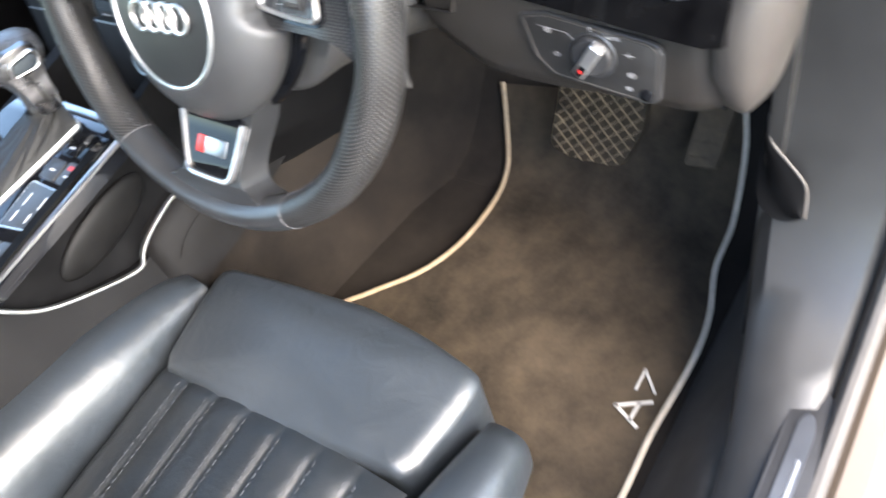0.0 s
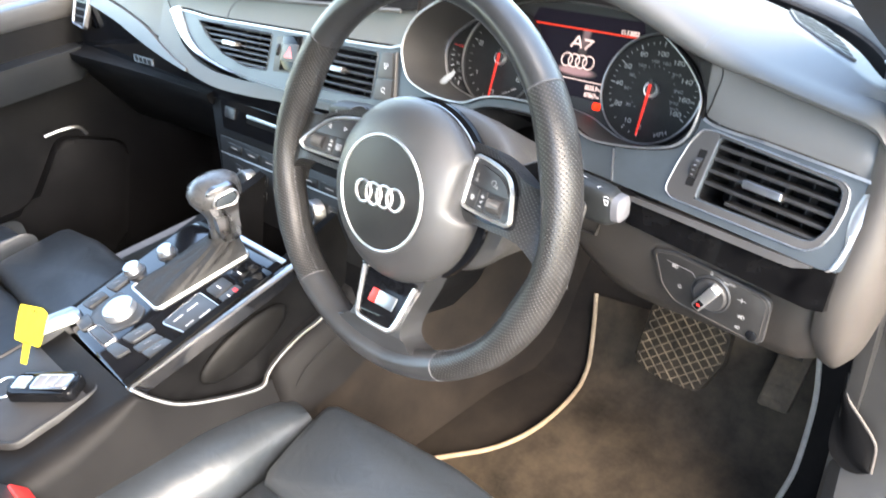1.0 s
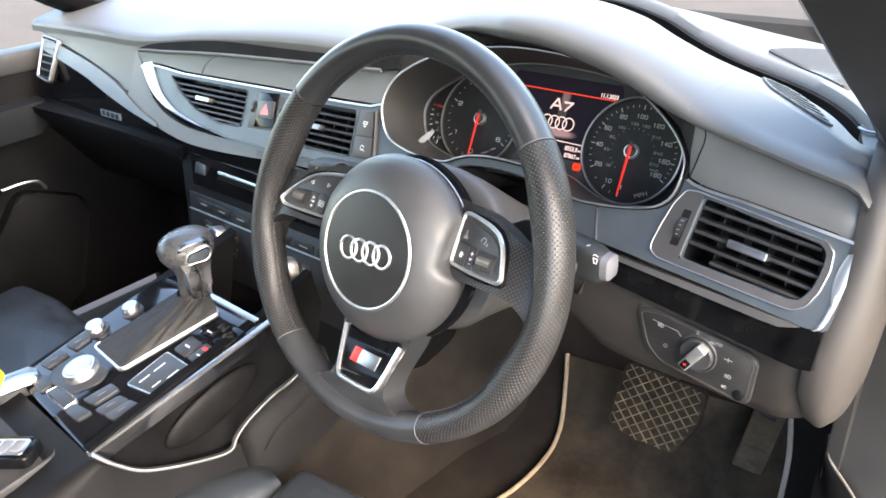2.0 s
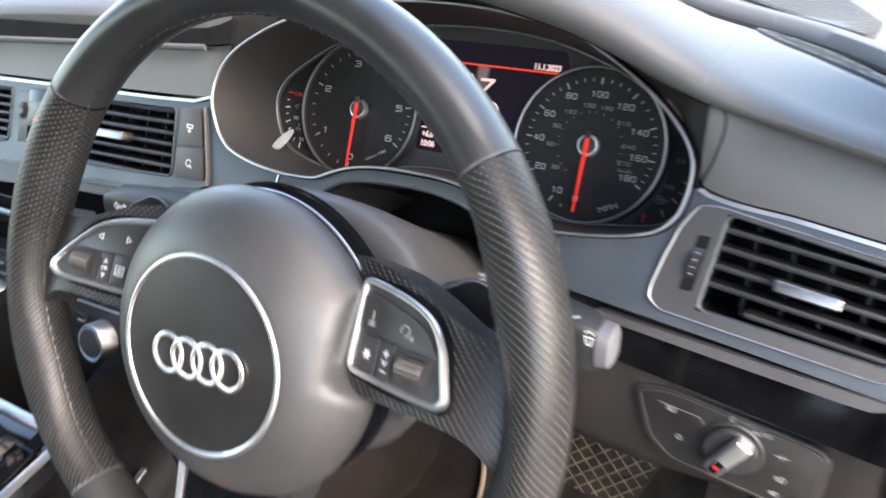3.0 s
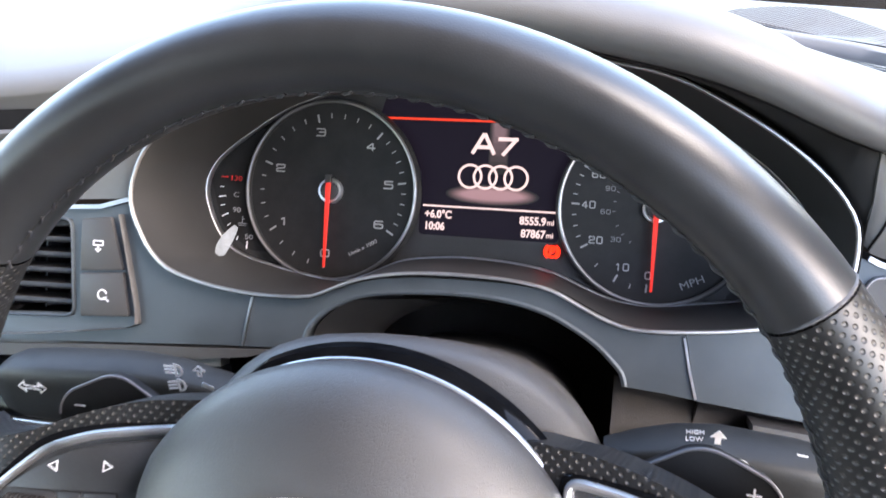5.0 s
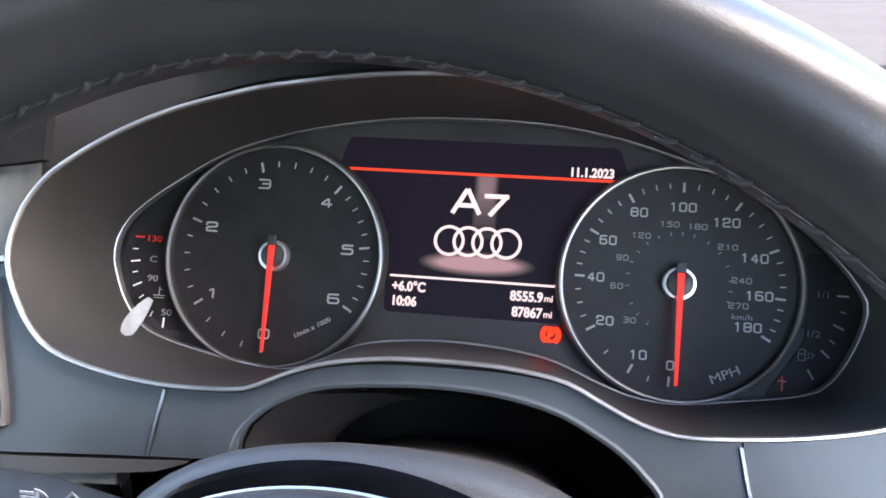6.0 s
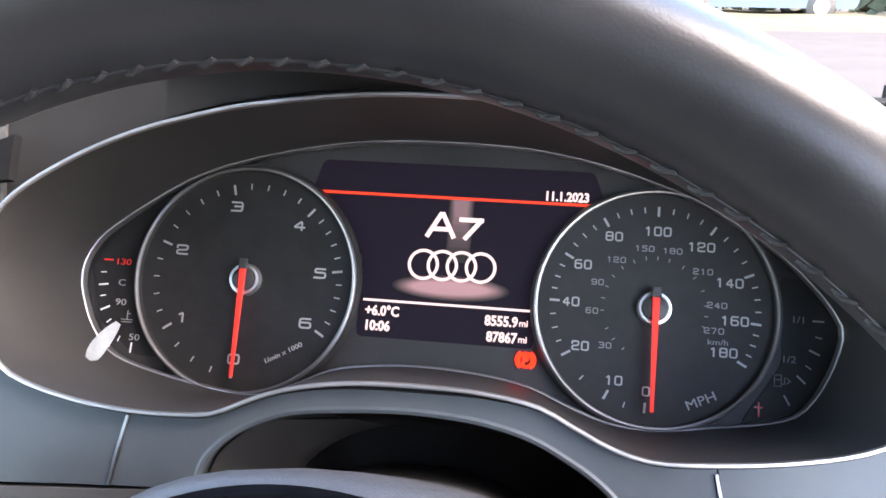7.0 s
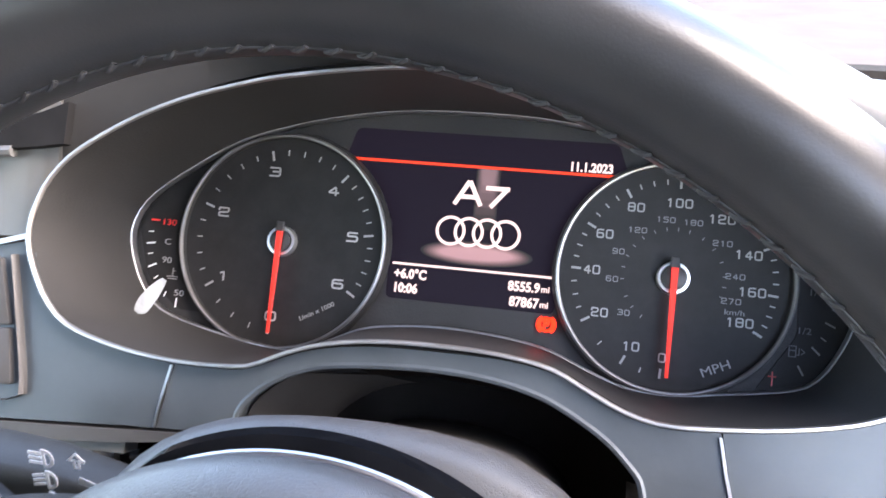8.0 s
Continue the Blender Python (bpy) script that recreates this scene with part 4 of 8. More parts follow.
bm = knee()
bmesh.ops.solidify(bm, geom=bm.faces[:], thickness=-0.004)
part("knee_panel", bm, KNEE, dash, "warm grey plastic knee panel", sharp=50)


def end_cap():
    """The rounded grey end of the dash by the doorway."""
    rings = []
    for z, x0, y0, w, d in ((0.096, 0.330, 0.222, 0.010, 0.05), (0.090, 0.332, 0.206, 0.018, 0.07), (0.080, 0.334, 0.192, 0.024, 0.085), (0.066, 0.336, 0.183, 0.026, 0.095), (0.03, 0.338, 0.172, 0.027, 0.085), (-0.02, 0.335, 0.152, 0.032, 0.10), (-0.06, 0.328, 0.140, 0.037, 0.11), (-0.10, 0.328, 0.140, 0.034, 0.11), (-0.13, 0.334, 0.150, 0.022, 0.09), (-0.142, 0.338, 0.162, 0.010, 0.06)):
        ring = []
        for k in range(14):
            a = math.pi * (k / 13) - math.pi / 2
            # a half oval that bulges to the right and to the rear
            ring.append(Vector((x0 + w * (0.15 + 0.85 * math.cos(a) ** 0.7 if math.cos(a) > 0 else 0.15), y0 + d * (0.5 + 0.5 * math.sin(a)), z)))
        ring.append(Vector((x0 - 0.004, y0 + d, z)))
        ring.append(Vector((x0 - 0.004, y0 + 0.004, z)))
        rings.append(ring)
    return loft(rings)


ENDCAP = mat("warm grey end cap skin", (0.034, 0.030, 0.027), 0.5, bump=0.25, scale=700, kind="voronoi", tint=0.2, tint_scale=8, rvar=0.05)
part("end_cap", end_cap(), ENDCAP, dash, "rounded grey end cap of the dash", sharp=50)
# passenger side lower dash with the glovebox face
rings = []
for x in [-1.12 + 0.50 * i / 20 for i in range(21)]:
    bow = 0.03 * math.sin((x + 1.12) / 0.5 * math.pi * 0.5)
    rings.append([Vector((x, 0.165 + bow, -0.074)), Vector((x, 0.112 + bow, -0.080)), Vector((x, 0.112 + bow, -0.092)), Vector((x, 0.15 + bow, -0.14)), Vector((x, 0.22 + bow, -0.25)), Vector((x, 0.30 + bow, -0.30)), Vector((x, 0.5, -0.30)), Vector((x, 0.5, -0.074))])
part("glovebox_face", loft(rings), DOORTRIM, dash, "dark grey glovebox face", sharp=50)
# centre stack
stack = [(-0.640, -0.062), (-0.13, -0.055), (-0.155, -0.17), (-0.185, -0.27), (-0.24, -0.34), (-0.50, -0.34), (-0.555, -0.27), (-0.60, -0.16)]
STm = fr((0, 0.158, -0.075), 19.3)


def sz(pts):
    return [(x, (z + 0.075) / math.cos(radians(19.3))) for x, z in pts]


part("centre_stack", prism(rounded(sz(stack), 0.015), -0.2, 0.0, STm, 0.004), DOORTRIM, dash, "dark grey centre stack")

# a dark box added behind the arch paints the shaded hollow over the column
VOID = mat("column hollow shade", (0.013, 0.012, 0.0112), 0.7, spec=0.2, tint=0.5, tint_scale=25)
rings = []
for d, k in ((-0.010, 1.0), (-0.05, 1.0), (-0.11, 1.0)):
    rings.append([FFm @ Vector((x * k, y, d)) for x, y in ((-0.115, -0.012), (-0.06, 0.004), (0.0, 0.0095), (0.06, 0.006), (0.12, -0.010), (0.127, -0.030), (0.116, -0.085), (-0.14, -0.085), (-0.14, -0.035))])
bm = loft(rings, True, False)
part("column_void", join(bm, mesh(rings[-1], [tuple(range(9))])), VOID, dash, "dark box painting the hollow's shade round the column")

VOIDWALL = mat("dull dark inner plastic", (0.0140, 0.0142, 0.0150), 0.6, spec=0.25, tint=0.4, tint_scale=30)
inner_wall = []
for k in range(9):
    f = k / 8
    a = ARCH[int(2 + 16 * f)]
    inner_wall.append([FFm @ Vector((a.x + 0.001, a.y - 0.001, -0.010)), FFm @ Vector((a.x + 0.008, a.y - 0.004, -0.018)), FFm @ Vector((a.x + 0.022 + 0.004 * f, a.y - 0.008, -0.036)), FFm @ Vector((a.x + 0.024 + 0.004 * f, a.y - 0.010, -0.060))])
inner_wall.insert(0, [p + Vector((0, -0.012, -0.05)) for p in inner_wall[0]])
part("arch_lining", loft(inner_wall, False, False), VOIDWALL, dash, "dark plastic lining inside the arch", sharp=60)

# ---- steering wheel ----
wheel = thing("steering_wheel", (0, 0.03, 0), "black leather sports steering wheel with perforated grips and silver trim", "steering wheel")


def rim_point(a):
    r = 0.1745
    x, y = r * math.cos(radians(a)), r * math.sin(radians(a))
    y *= 0.912 if y < 0 else 1.06
    return Vector((x, y, 0))


def rim_section(a0, a1, grow=0.0):
    n = max(8, int(abs(a1 - a0) / 2))
    k = 28
    bm = bmesh.new()
    uvl = bm.loops.layers.uv.new("uv")
    rows = []
    for i in range(n + 1):
        a = a0 + (a1 - a0) * i / n
        p = rim_point(a)
        d = Vector((math.cos(radians(a)), math.sin(radians(a)), 0))
        thumb = 1 + 0.35 * math.exp(-((abs(((a + 180) % 360) - 180) if a < 90 else abs(180 - a)) - 22) ** 2 / 160.0)
        row = []
        for j in range(k):
            b = 2 * math.pi * j / k
            cr, ca = (0.0138 + grow) * (thumb if math.cos(b) < 0 else 1), 0.0183 + grow
            row.append((bm.verts.new(p + d * cr * math.cos(b) + Vector((0, 0, ca * math.sin(b)))), (a - a0) * 0.1808 * math.pi / 180, j / k * 0.092))
        rows.append(row)
    for i in range(n):
        for j in range(k):
            q = [rows[i][j], rows[i + 1][j], rows[i + 1][(j + 1) % k], rows[i][(j + 1) % k]]
            f = bm.faces.new([v[0] for v in q])
            for lp, (v, u, w), jj in zip(f.loops, q, (j, j, j + 1, j + 1)):
                w2 = jj / k * 0.092
                lp[uvl].uv = ((u + w2) / 0.0040, (u - w2) / 0.0040)
    return moved(bm, WP)


part("rim_top", rim_section(40, 140), LEATHER, wheel, "smooth worn leather top of the rim")
part("rim_grip", rim_section(140.4, 231.2), PERF, wheel, "perforated leather grip")
part("rim_bottom", rim_section(231.6, 298), LEATHER, wheel, "smooth leather bottom of the rim")
part("rim_grip", rim_section(-61.6, 39.6), PERF, wheel, "perforated leather grip")
for a in (40, 140, 231.4, 298.2):
    p = rim_point(a)
    d = Vector((math.cos(radians(a)), math.sin(radians(a)), 0))
    loopp = [p + d * 0.0135 * math.cos(2 * math.pi * j / 28) + Vector((0, 0, 0.0181 * math.sin(2 * math.pi * j / 28))) for j in range(28)]
    part("rim_seam", moved(tube(loopp, 0.0006, 6, True, up=tuple(Vector((0, 0, 1)).cross(d))), WP), STITCH, wheel, "seam between leather pieces")
# lacing along the inner side of the rim
LACING = mat("dark lacing thread", (0.027, 0.027, 0.030), 0.7, bump=0.4, scale=2500, tint=0.4, tint_scale=90)
bm = None
TH = radians(167)
for i in range(144):
    a = 360 * i / 144
    if 232 < a < 299:
        continue
    d = Vector((math.cos(radians(a)), math.sin(radians(a)), 0))
    tn = Vector((-d.y, d.x, 0))
    c = rim_point(a)
    thumb = 1 + 0.35 * math.exp(-((abs(((a + 180) % 360) - 180) if a < 90 or a > 270 else abs(180 - a)) - 22) ** 2 / 160.0)
    q = []
    for k in (-1, -0.5, 0, 0.5, 1):
        b = TH + k * 0.060
        lift = 0.0001 + 0.0005 * (1 - k * k)
        q.append(c + d * (0.0138 * thumb + lift) * math.cos(b) + Vector((0, 0, (0.0183 + lift) * math.sin(b))) + tn * k * 0.0019)
    one = tube(q, 0.00062, 6, False, up=tuple(tn))
    bm = one if bm is None else join(bm, one)
tagged(part("stitching", moved(bm, WP), LACING, wheel, "dark lacing along the inner edge"), kind="stuff")
groove = []
for a in range(-60, 232, 2):
    th2 = 1 + 0.35 * math.exp(-((abs(((a + 180) % 360) - 180) if a < 90 else abs(180 - a)) - 22) ** 2 / 160.0)
    groove.append(rim_point(a) + Vector((math.cos(radians(a)), math.sin(radians(a)), 0)) * 0.0137 * th2 * math.cos(TH) + Vector((0, 0, 0.0182 * math.sin(TH))))
part("seam_line", moved(tube(groove, 0.0005, 6), WP), LEATHER, wheel, "dark sewn seam inside the rim")

# centre pad with bright ring and four linked rings


def pad_side(v):
    """The pad is cut flat where the switch panels meet it."""
    lim = 0.0715 + 0.0150 * (min(1.0, max(0.0, (v.y - 0.050) / 0.010)) + min(1.0, max(0.0, (0.002 - v.y) / 0.010)))
    return Vector((max(-lim, min(lim, v.x)), v.y, v.z))


part("airbag_pad", moved(bend(lathe([(0.070, -0.028), (0.0795, -0.018), (0.0838, -0.011), (0.0855, -0.004), (0.0845, 0.002), (0.0812, 0.0085), (0.0765, 0.0145), (0.0705, 0.0198), (0.0635, 0.0244), (0.0565, 0.0278), (0.0545, 0.0284), (0.0525, 0.0282), (0.0515, 0.0275), (0.050, 0.0284), (0.035, 0.0298), (0.015, 0.0306), (0, 0.0308)], 144), pad_side), WP), PAD, wheel, "grained grey airbag cover", sharp=60)
PADDISC = mat("smooth dark pad centre", (0.013, 0.0132, 0.0140), 0.42, spec=0.4, bump=0.08, scale=1200, tint=0.3, tint_scale=25, rvar=0.05)
part("pad_centre", moved(lathe([(0.0512, 0.0276), (0.0508, 0.0289), (0.035, 0.0303), (0.015, 0.0311), (0, 0.0313)], 96), WP), PADDISC, wheel, "darker smooth centre of the pad", sharp=60)
part("pad_ring", moved(tube([Vector((0.0520 * math.cos(2 * math.pi * i / 72), 0.0520 * math.sin(2 * math.pi * i / 72), 0.0285)) for i in range(72)], 0.0015, 10, True), WP), CHROME, wheel, "satin chrome ring on the pad")
bm = None
for i in range(4):
    cx = -0.0206 + 0.01373 * i
    one = tube([Vector((cx + 0.0099 * math.cos(2 * math.pi * k / 36), 0.0099 * math.sin(2 * math.pi * k / 36), 0.0317 + (0.0004 if i % 2 else 0))) for k in range(36)], 0.00125, 8, True)
    bm = one if bm is None else join(bm, one)
part("emblem", moved(bm, WP @ Matrix.Translation((0.0025, -0.001, 0)) @ Matrix.Rotation(radians(3), 4, "Z")), CHROME, wheel, "polished emblem of four plain linked rings")


def collar_side(v):
    """Shrinks the collar left of and below the pad, to fit the camera's view."""
    a = math.degrees(math.atan2(v.y, v.x)) % 360
    k = min(1.0, max(0.0, (a - 118) / 50)) if a < 200 else min(1.0, max(0.0, (300 - a) / 25))
    return Vector((v.x * (1 - 0.15 * k), v.y * (1 - 0.15 * k), v.z))


part("collar", moved(bend(lathe([(0.060, -0.036), (0.0835, -0.031), (0.0858, -0.027), (0.0850, -0.0225), (0.081, -0.020), (0.06, -0.020)], 144), collar_side), WP), GLOSS, wheel, "gloss black collar behind the pad")
part("collar_line", moved(tube([Vector((0.0822 * math.cos(radians(a)), 0.0822 * math.sin(radians(a)), -0.0165)) for a in range(28, 132, 3)], 0.0011, 8), WP), TRIMLINE, wheel, "chrome line behind the pad")

# side spokes with their switch panels
SP = [(0.050, 0.0640), (0.084, 0.0610), (0.108, 0.0535), (0.128, 0.0440), (0.146, 0.0405), (0.166, 0.047), (0.168, -0.030), (0.163, -0.024), (0.154, -0.012), (0.143, -0.005), (0.128, -0.0035), (0.060, -0.0035)]
PANEL_R = [(0.0722, 0.0528), (0.086, 0.0515), (0.1045, 0.0476), (0.1165, 0.0425), (0.1245, 0.0325), (0.1325, 0.0090), (0.1290, 0.0052), (0.1035, 0.0056), (0.0735, 0.0085)]
PANEL_L = [(0.0640, 0.0530), (0.084, 0.0500), (0.1005, 0.0470), (0.1165, 0.0408), (0.1325, 0.0263), (0.1452, 0.0108), (0.1385, 0.0058), (0.112, 0.0062), (0.072, 0.0070)]
PANEL_CORNERS = [0.004, 0.02, 0.012, 0.006, 0.010, 0.004, 0.004, 0.02, 0.004]
PF = WP @ Matrix.Translation((0.1, 0.025, -0.002)) @ Matrix.Rotation(radians(-14), 4, "X") @ Matrix.Rotation(radians(-8), 4, "Y")
PFL = WP @ Matrix.Translation((-0.1, 0.025, -0.002)) @ Matrix.Rotation(radians(-14), 4, "X") @ Matrix.Rotation(radians(8), 4, "Y")


def dotted(bm, m):
    """Lays the perforation's net over a mesh in the plane m."""
    uvl = bm.loops.layers.uv.new("uv")
    inv = m.inverted()
    bm.normal_update()
    for f in bm.faces:
        flat = abs((inv.to_3x3() @ f.normal).z) > 0.55
        for lp in f.loops:
            q = inv @ lp.vert.co
            v = q.y if flat else q.z
            lp[uvl].uv = ((q.x + v) / 0.0040, (q.x - v) / 0.0040)
    return bm


def side_spoke(sgn, m, outline, shift):
    def loc(pts, dx=0.0):
        return [(sgn * (x + dx - 0.1), y - 0.025) for x, y in pts]

    poly = rounded(loc(SP), 0.01, 4)
    bm = prism(poly, -0.026, -0.0005, None, 0.006, 3)
    for co, no in [((sgn * x, 0, 0), (1, 0, 0)) for x in [-0.040 + 0.003 * i for i in range(36)]] + [((0, y, 0), (0, 1, 0)) for y in [-0.051 + 0.003 * i for i in range(30)]]:
        bmesh.ops.bisect_plane(bm, geom=bm.verts[:] + bm.edges[:] + bm.faces[:], plane_co=co, plane_no=no)
    # the leather sinks into the rim at its outer and lower ends
    bend(bm, lambda v: Vector((v.x, v.y, v.z - 11.0 * max(0.0, abs(v.x) - 0.030) ** 2 - 14.0 * max(0.0, -v.y - 0.028) ** 2)))
    part("spoke", dotted(moved(bm, m), m), PERF, wheel, "spoke in perforated leather", sharp=75)
    base = rounded(loc(outline), PANEL_CORNERS, 5)
    c = sum((Vector(p) for p in base), Vector((0, 0))) / len(base)
    wide = [tuple(c + (Vector(p) - c) * (1 + 0.0042 / (Vector(p) - c).length)) for p in base]
    slim = [tuple(c + (Vector(p) - c) * (1 - 0.0016 / (Vector(p) - c).length)) for p in base]
    panel = part("switch_panel", prism(wide, -0.012, 0.0020, m, 0.0015), GLOSS, wheel, "gloss black switch panel")
    part("panel_frame", hoop(base, 0.0034, 0.0, 0.0050, m), CHROME, panel, "satin chrome frame round the switches")
    part("panel_base", prism(slim, -0.001, 0.0026, m), SWITCH, panel)
    d = shift
    if sgn > 0:
        top = [(0.0758, 0.0472), (0.086, 0.0462), (0.109, 0.0402), (0.1170, 0.0350), (0.1236, 0.0262), (0.0765, 0.0290)]
    else:
        top = [(0.0720, 0.0485), (0.0995, 0.0435), (0.1150, 0.0375), (0.1285, 0.0262), (0.1285, 0.0258), (0.0740, 0.0290)]
    part("button", prism(rounded(loc(top), [0.002, 0.02, 0.01, 0.01, 0.002, 0.002], 4), 0.0, 0.0044, m, 0.0010), SWITCH, panel, "long two-way button")
    part("button", prism(rounded(loc(((0.0768, 0.0275), (0.0893, 0.0268), (0.0893, 0.0078), (0.0775, 0.0098)), d), 0.0012, 3), 0.0, 0.0038, m, 0.0007), SWITCH, panel, "square button")
    part("button", prism(rounded(loc(((0.0905, 0.0266), (0.0990, 0.0262), (0.0990, 0.0074), (0.0905, 0.0077)), d), 0.001, 3), 0.0, 0.0036, m, 0.0005), SWITCH, panel, "narrow arrow button")
    part("roller_well", prism(rounded(loc(rect(0.1000, 0.0082, 0.1205, 0.0258), d), 0.002, 3), 0.0, 0.0031, m, 0.0004), DARK, panel, "grey well of the roller")
    # knurled roller
    rings = []
    for i in range(37):
        x = 0.1040 + d + 0.0150 * i / 36
        r = (0.0066 if i % 4 < 2 else 0.0061) if 0 < i < 36 else 0.0058
        rings.append([Vector((sgn * (x - 0.1), 0.0172 - 0.025 + (r + (0.00028 if k % 2 else 0)) * math.cos(2 * math.pi * k / 36), 0.0015 + (r + (0.00028 if k % 2 else 0)) * math.sin(2 * math.pi * k / 36))) for k in range(36)])
    part("roller", moved(loft(rings), m), SLAT, panel, "ribbed scroll roller", sharp=20)
    z, z2, z3 = (m @ Matrix.Translation((0, 0, h)) for h in (0.0045, 0.0039, 0.0037))
    if sgn < 0:
        ic = [[(x - 0.0017, 0.0102), (x + 0.0015, 0.0120), (x + 0.0015, 0.0084), (x - 0.0017, 0.0102)] for x in (-0.0120,)]
        ic += [[(x + 0.0017, 0.0118), (x - 0.0015, 0.0136), (x - 0.0015, 0.0100), (x + 0.0017, 0.0118)] for x in (0.0085,)]
        part("print", strokes(ic, 0.0004, z), WHITE, panel, "white arrow marks")
        lx = 0.0166 - d
        part("print", strokes([[(lx - 0.0030, -0.0045), (lx + 0.0030, -0.0045), (lx + 0.0030, -0.0098), (lx - 0.0030, -0.0098), (lx - 0.0030, -0.0045)]] + [[(lx - 0.0018, y), (lx + 0.0018, y)] for y in (-0.0060, -0.0072, -0.0084)], 0.0004, z2), WHITE, panel, "white list mark")
        ox = 0.0053 - d
        part("print", join(writing("OK", 0.0033, z3 @ Matrix.Translation((ox, -0.0078, 0))), strokes([[(ox - 0.0012, -0.0044), (ox, -0.0024), (ox + 0.0012, -0.0044), (ox - 0.0012, -0.0044)], [(ox - 0.0012, -0.0112), (ox, -0.0132), (ox + 0.0012, -0.0112), (ox - 0.0012, -0.0112)]], 0.0004, z3)), WHITE, panel, "small white print")
    else:
        part("print", strokes([[(-0.0195, 0.0070), (-0.0155, 0.0070)], [(-0.0175, 0.0070), (-0.0175, 0.0135)], [(-0.0195, 0.0085), (-0.0155, 0.0085)], arc((0.0030, 0.0092), 0.0026, -70, 200), [(0.0068, 0.0062), (0.0080, 0.0077), (0.0080, 0.0057)]], 0.0006, z), DIALPRINT, panel, "pale seat heating and voice marks")
        star = [[(-0.0168 + 0.0022 * math.cos(k * math.pi / 3), -0.0072 + 0.0022 * math.sin(k * math.pi / 3)), (-0.0168 - 0.0022 * math.cos(k * math.pi / 3), -0.0072 - 0.0022 * math.sin(k * math.pi / 3))] for k in range(3)]
        part("print", strokes(star, 0.0006, z2), WHITE, panel, "white star mark")
        part("print", strokes([[(-0.0053, -0.0025), (-0.0053, -0.0055)], [(-0.0068, -0.0040), (-0.0038, -0.0040)], [(-0.0065, -0.0075), (-0.0053, -0.0095), (-0.0041, -0.0075)], [(-0.0068, -0.0125), (-0.0038, -0.0125)]], 0.0005, z3), WHITE, panel, "white volume marks")


side_spoke(-1, PFL, PANEL_L, 0.0105)
side_spoke(1, PF, PANEL_R, 0.0)

# lower spoke: two leather arms round a badge
low = [(-0.048, -0.060), (0.048, -0.060), (0.0405, -0.086), (0.0335, -0.112), (0.0325, -0.126), (0.040, -0.1375), (0.062, -0.1415), (0.060, -0.160), (-0.060, -0.160), (-0.062, -0.1415), (-0.040, -0.1375), (-0.0325, -0.126), (-0.0335, -0.112), (-0.0405, -0.086)]


def rise(v):
    """The lower spoke leans out towards the foot of the rim."""
    return Vector((v.x, v.y, v.z + 0.013 * min(1.0, max(0.0, (-0.085 - v.y) / 0.045))))


bm = prism(rounded(low, 0.010, 4), -0.030, -0.001, None, 0.005, 3)
for y in (-0.085, -0.095, -0.105, -0.115, -0.125, -0.132):
    bmesh.ops.bisect_plane(bm, geom=bm.verts[:] + bm.edges[:] + bm.faces[:], plane_co=(0, y, 0), plane_no=(0, 1, 0))
part("spoke", moved(bend(bm, rise), WP), LEATHER, wheel, "leather covered lower spoke", sharp=60)
BADGE = [(-0.0350, -0.0800), (0.0365, -0.0800), (0.0255, -0.1275), (-0.0250, -0.1275)]
bm = prism(rounded(BADGE, [0.003, 0.003, 0.007, 0.007], 4), -0.004, 0.0015, None, 0.0005)
for y in (-0.085, -0.095, -0.105, -0.115):
    bmesh.ops.bisect_plane(bm, geom=bm.verts[:] + bm.edges[:] + bm.faces[:], plane_co=(0, y, 0), plane_no=(0, 1, 0))
bad = part("badge_plate", moved(bend(bm, rise), WP), GLOSS, wheel, "gloss black badge plate")
fr3 = [rise(Vector((x, y, 0.0016))) for x, y in ((-0.0345, -0.0830), (-0.0300, -0.1050), (-0.0265, -0.1190), (-0.0235, -0.1262), (-0.0160, -0.1290), (0.0165, -0.1290), (0.0240, -0.1262), (0.0275, -0.1190), (0.0310, -0.1050), (0.0360, -0.0830))]
part("badge_frame", moved(sweep(smooth_pts(fr3, 60), [(-0.0019, -0.002), (0.0019, -0.002), (0.0019, 0.0014), (0, 0.0022), (-0.0019, 0.0014)]), WP), CHROME, bad, "satin chrome badge frame")
for nm, x0, x1, mt, lb in (("emblem_red", -0.0150, -0.0060, REDPLAS, "red half of a plain badge"), ("emblem_silver", -0.0055, 0.0185, SILVER, "silver half of a plain badge")):
    part(nm, moved(bend(prism([(x0 + 0.001, -0.0985), (x1 + 0.001, -0.0985), (x1 - 0.001, -0.1115), (x0 - 0.001, -0.1115)], 0.001, 0.0024, None, 0.0003), rise), WP), mt, bad, lb)

# gear paddles behind the spokes
PADDLE = mat("black paddle plastic", (0.0085, 0.009, 0.010), 0.40, spec=0.35, bump=0.1, scale=900, tint=0.3, tint_scale=40)
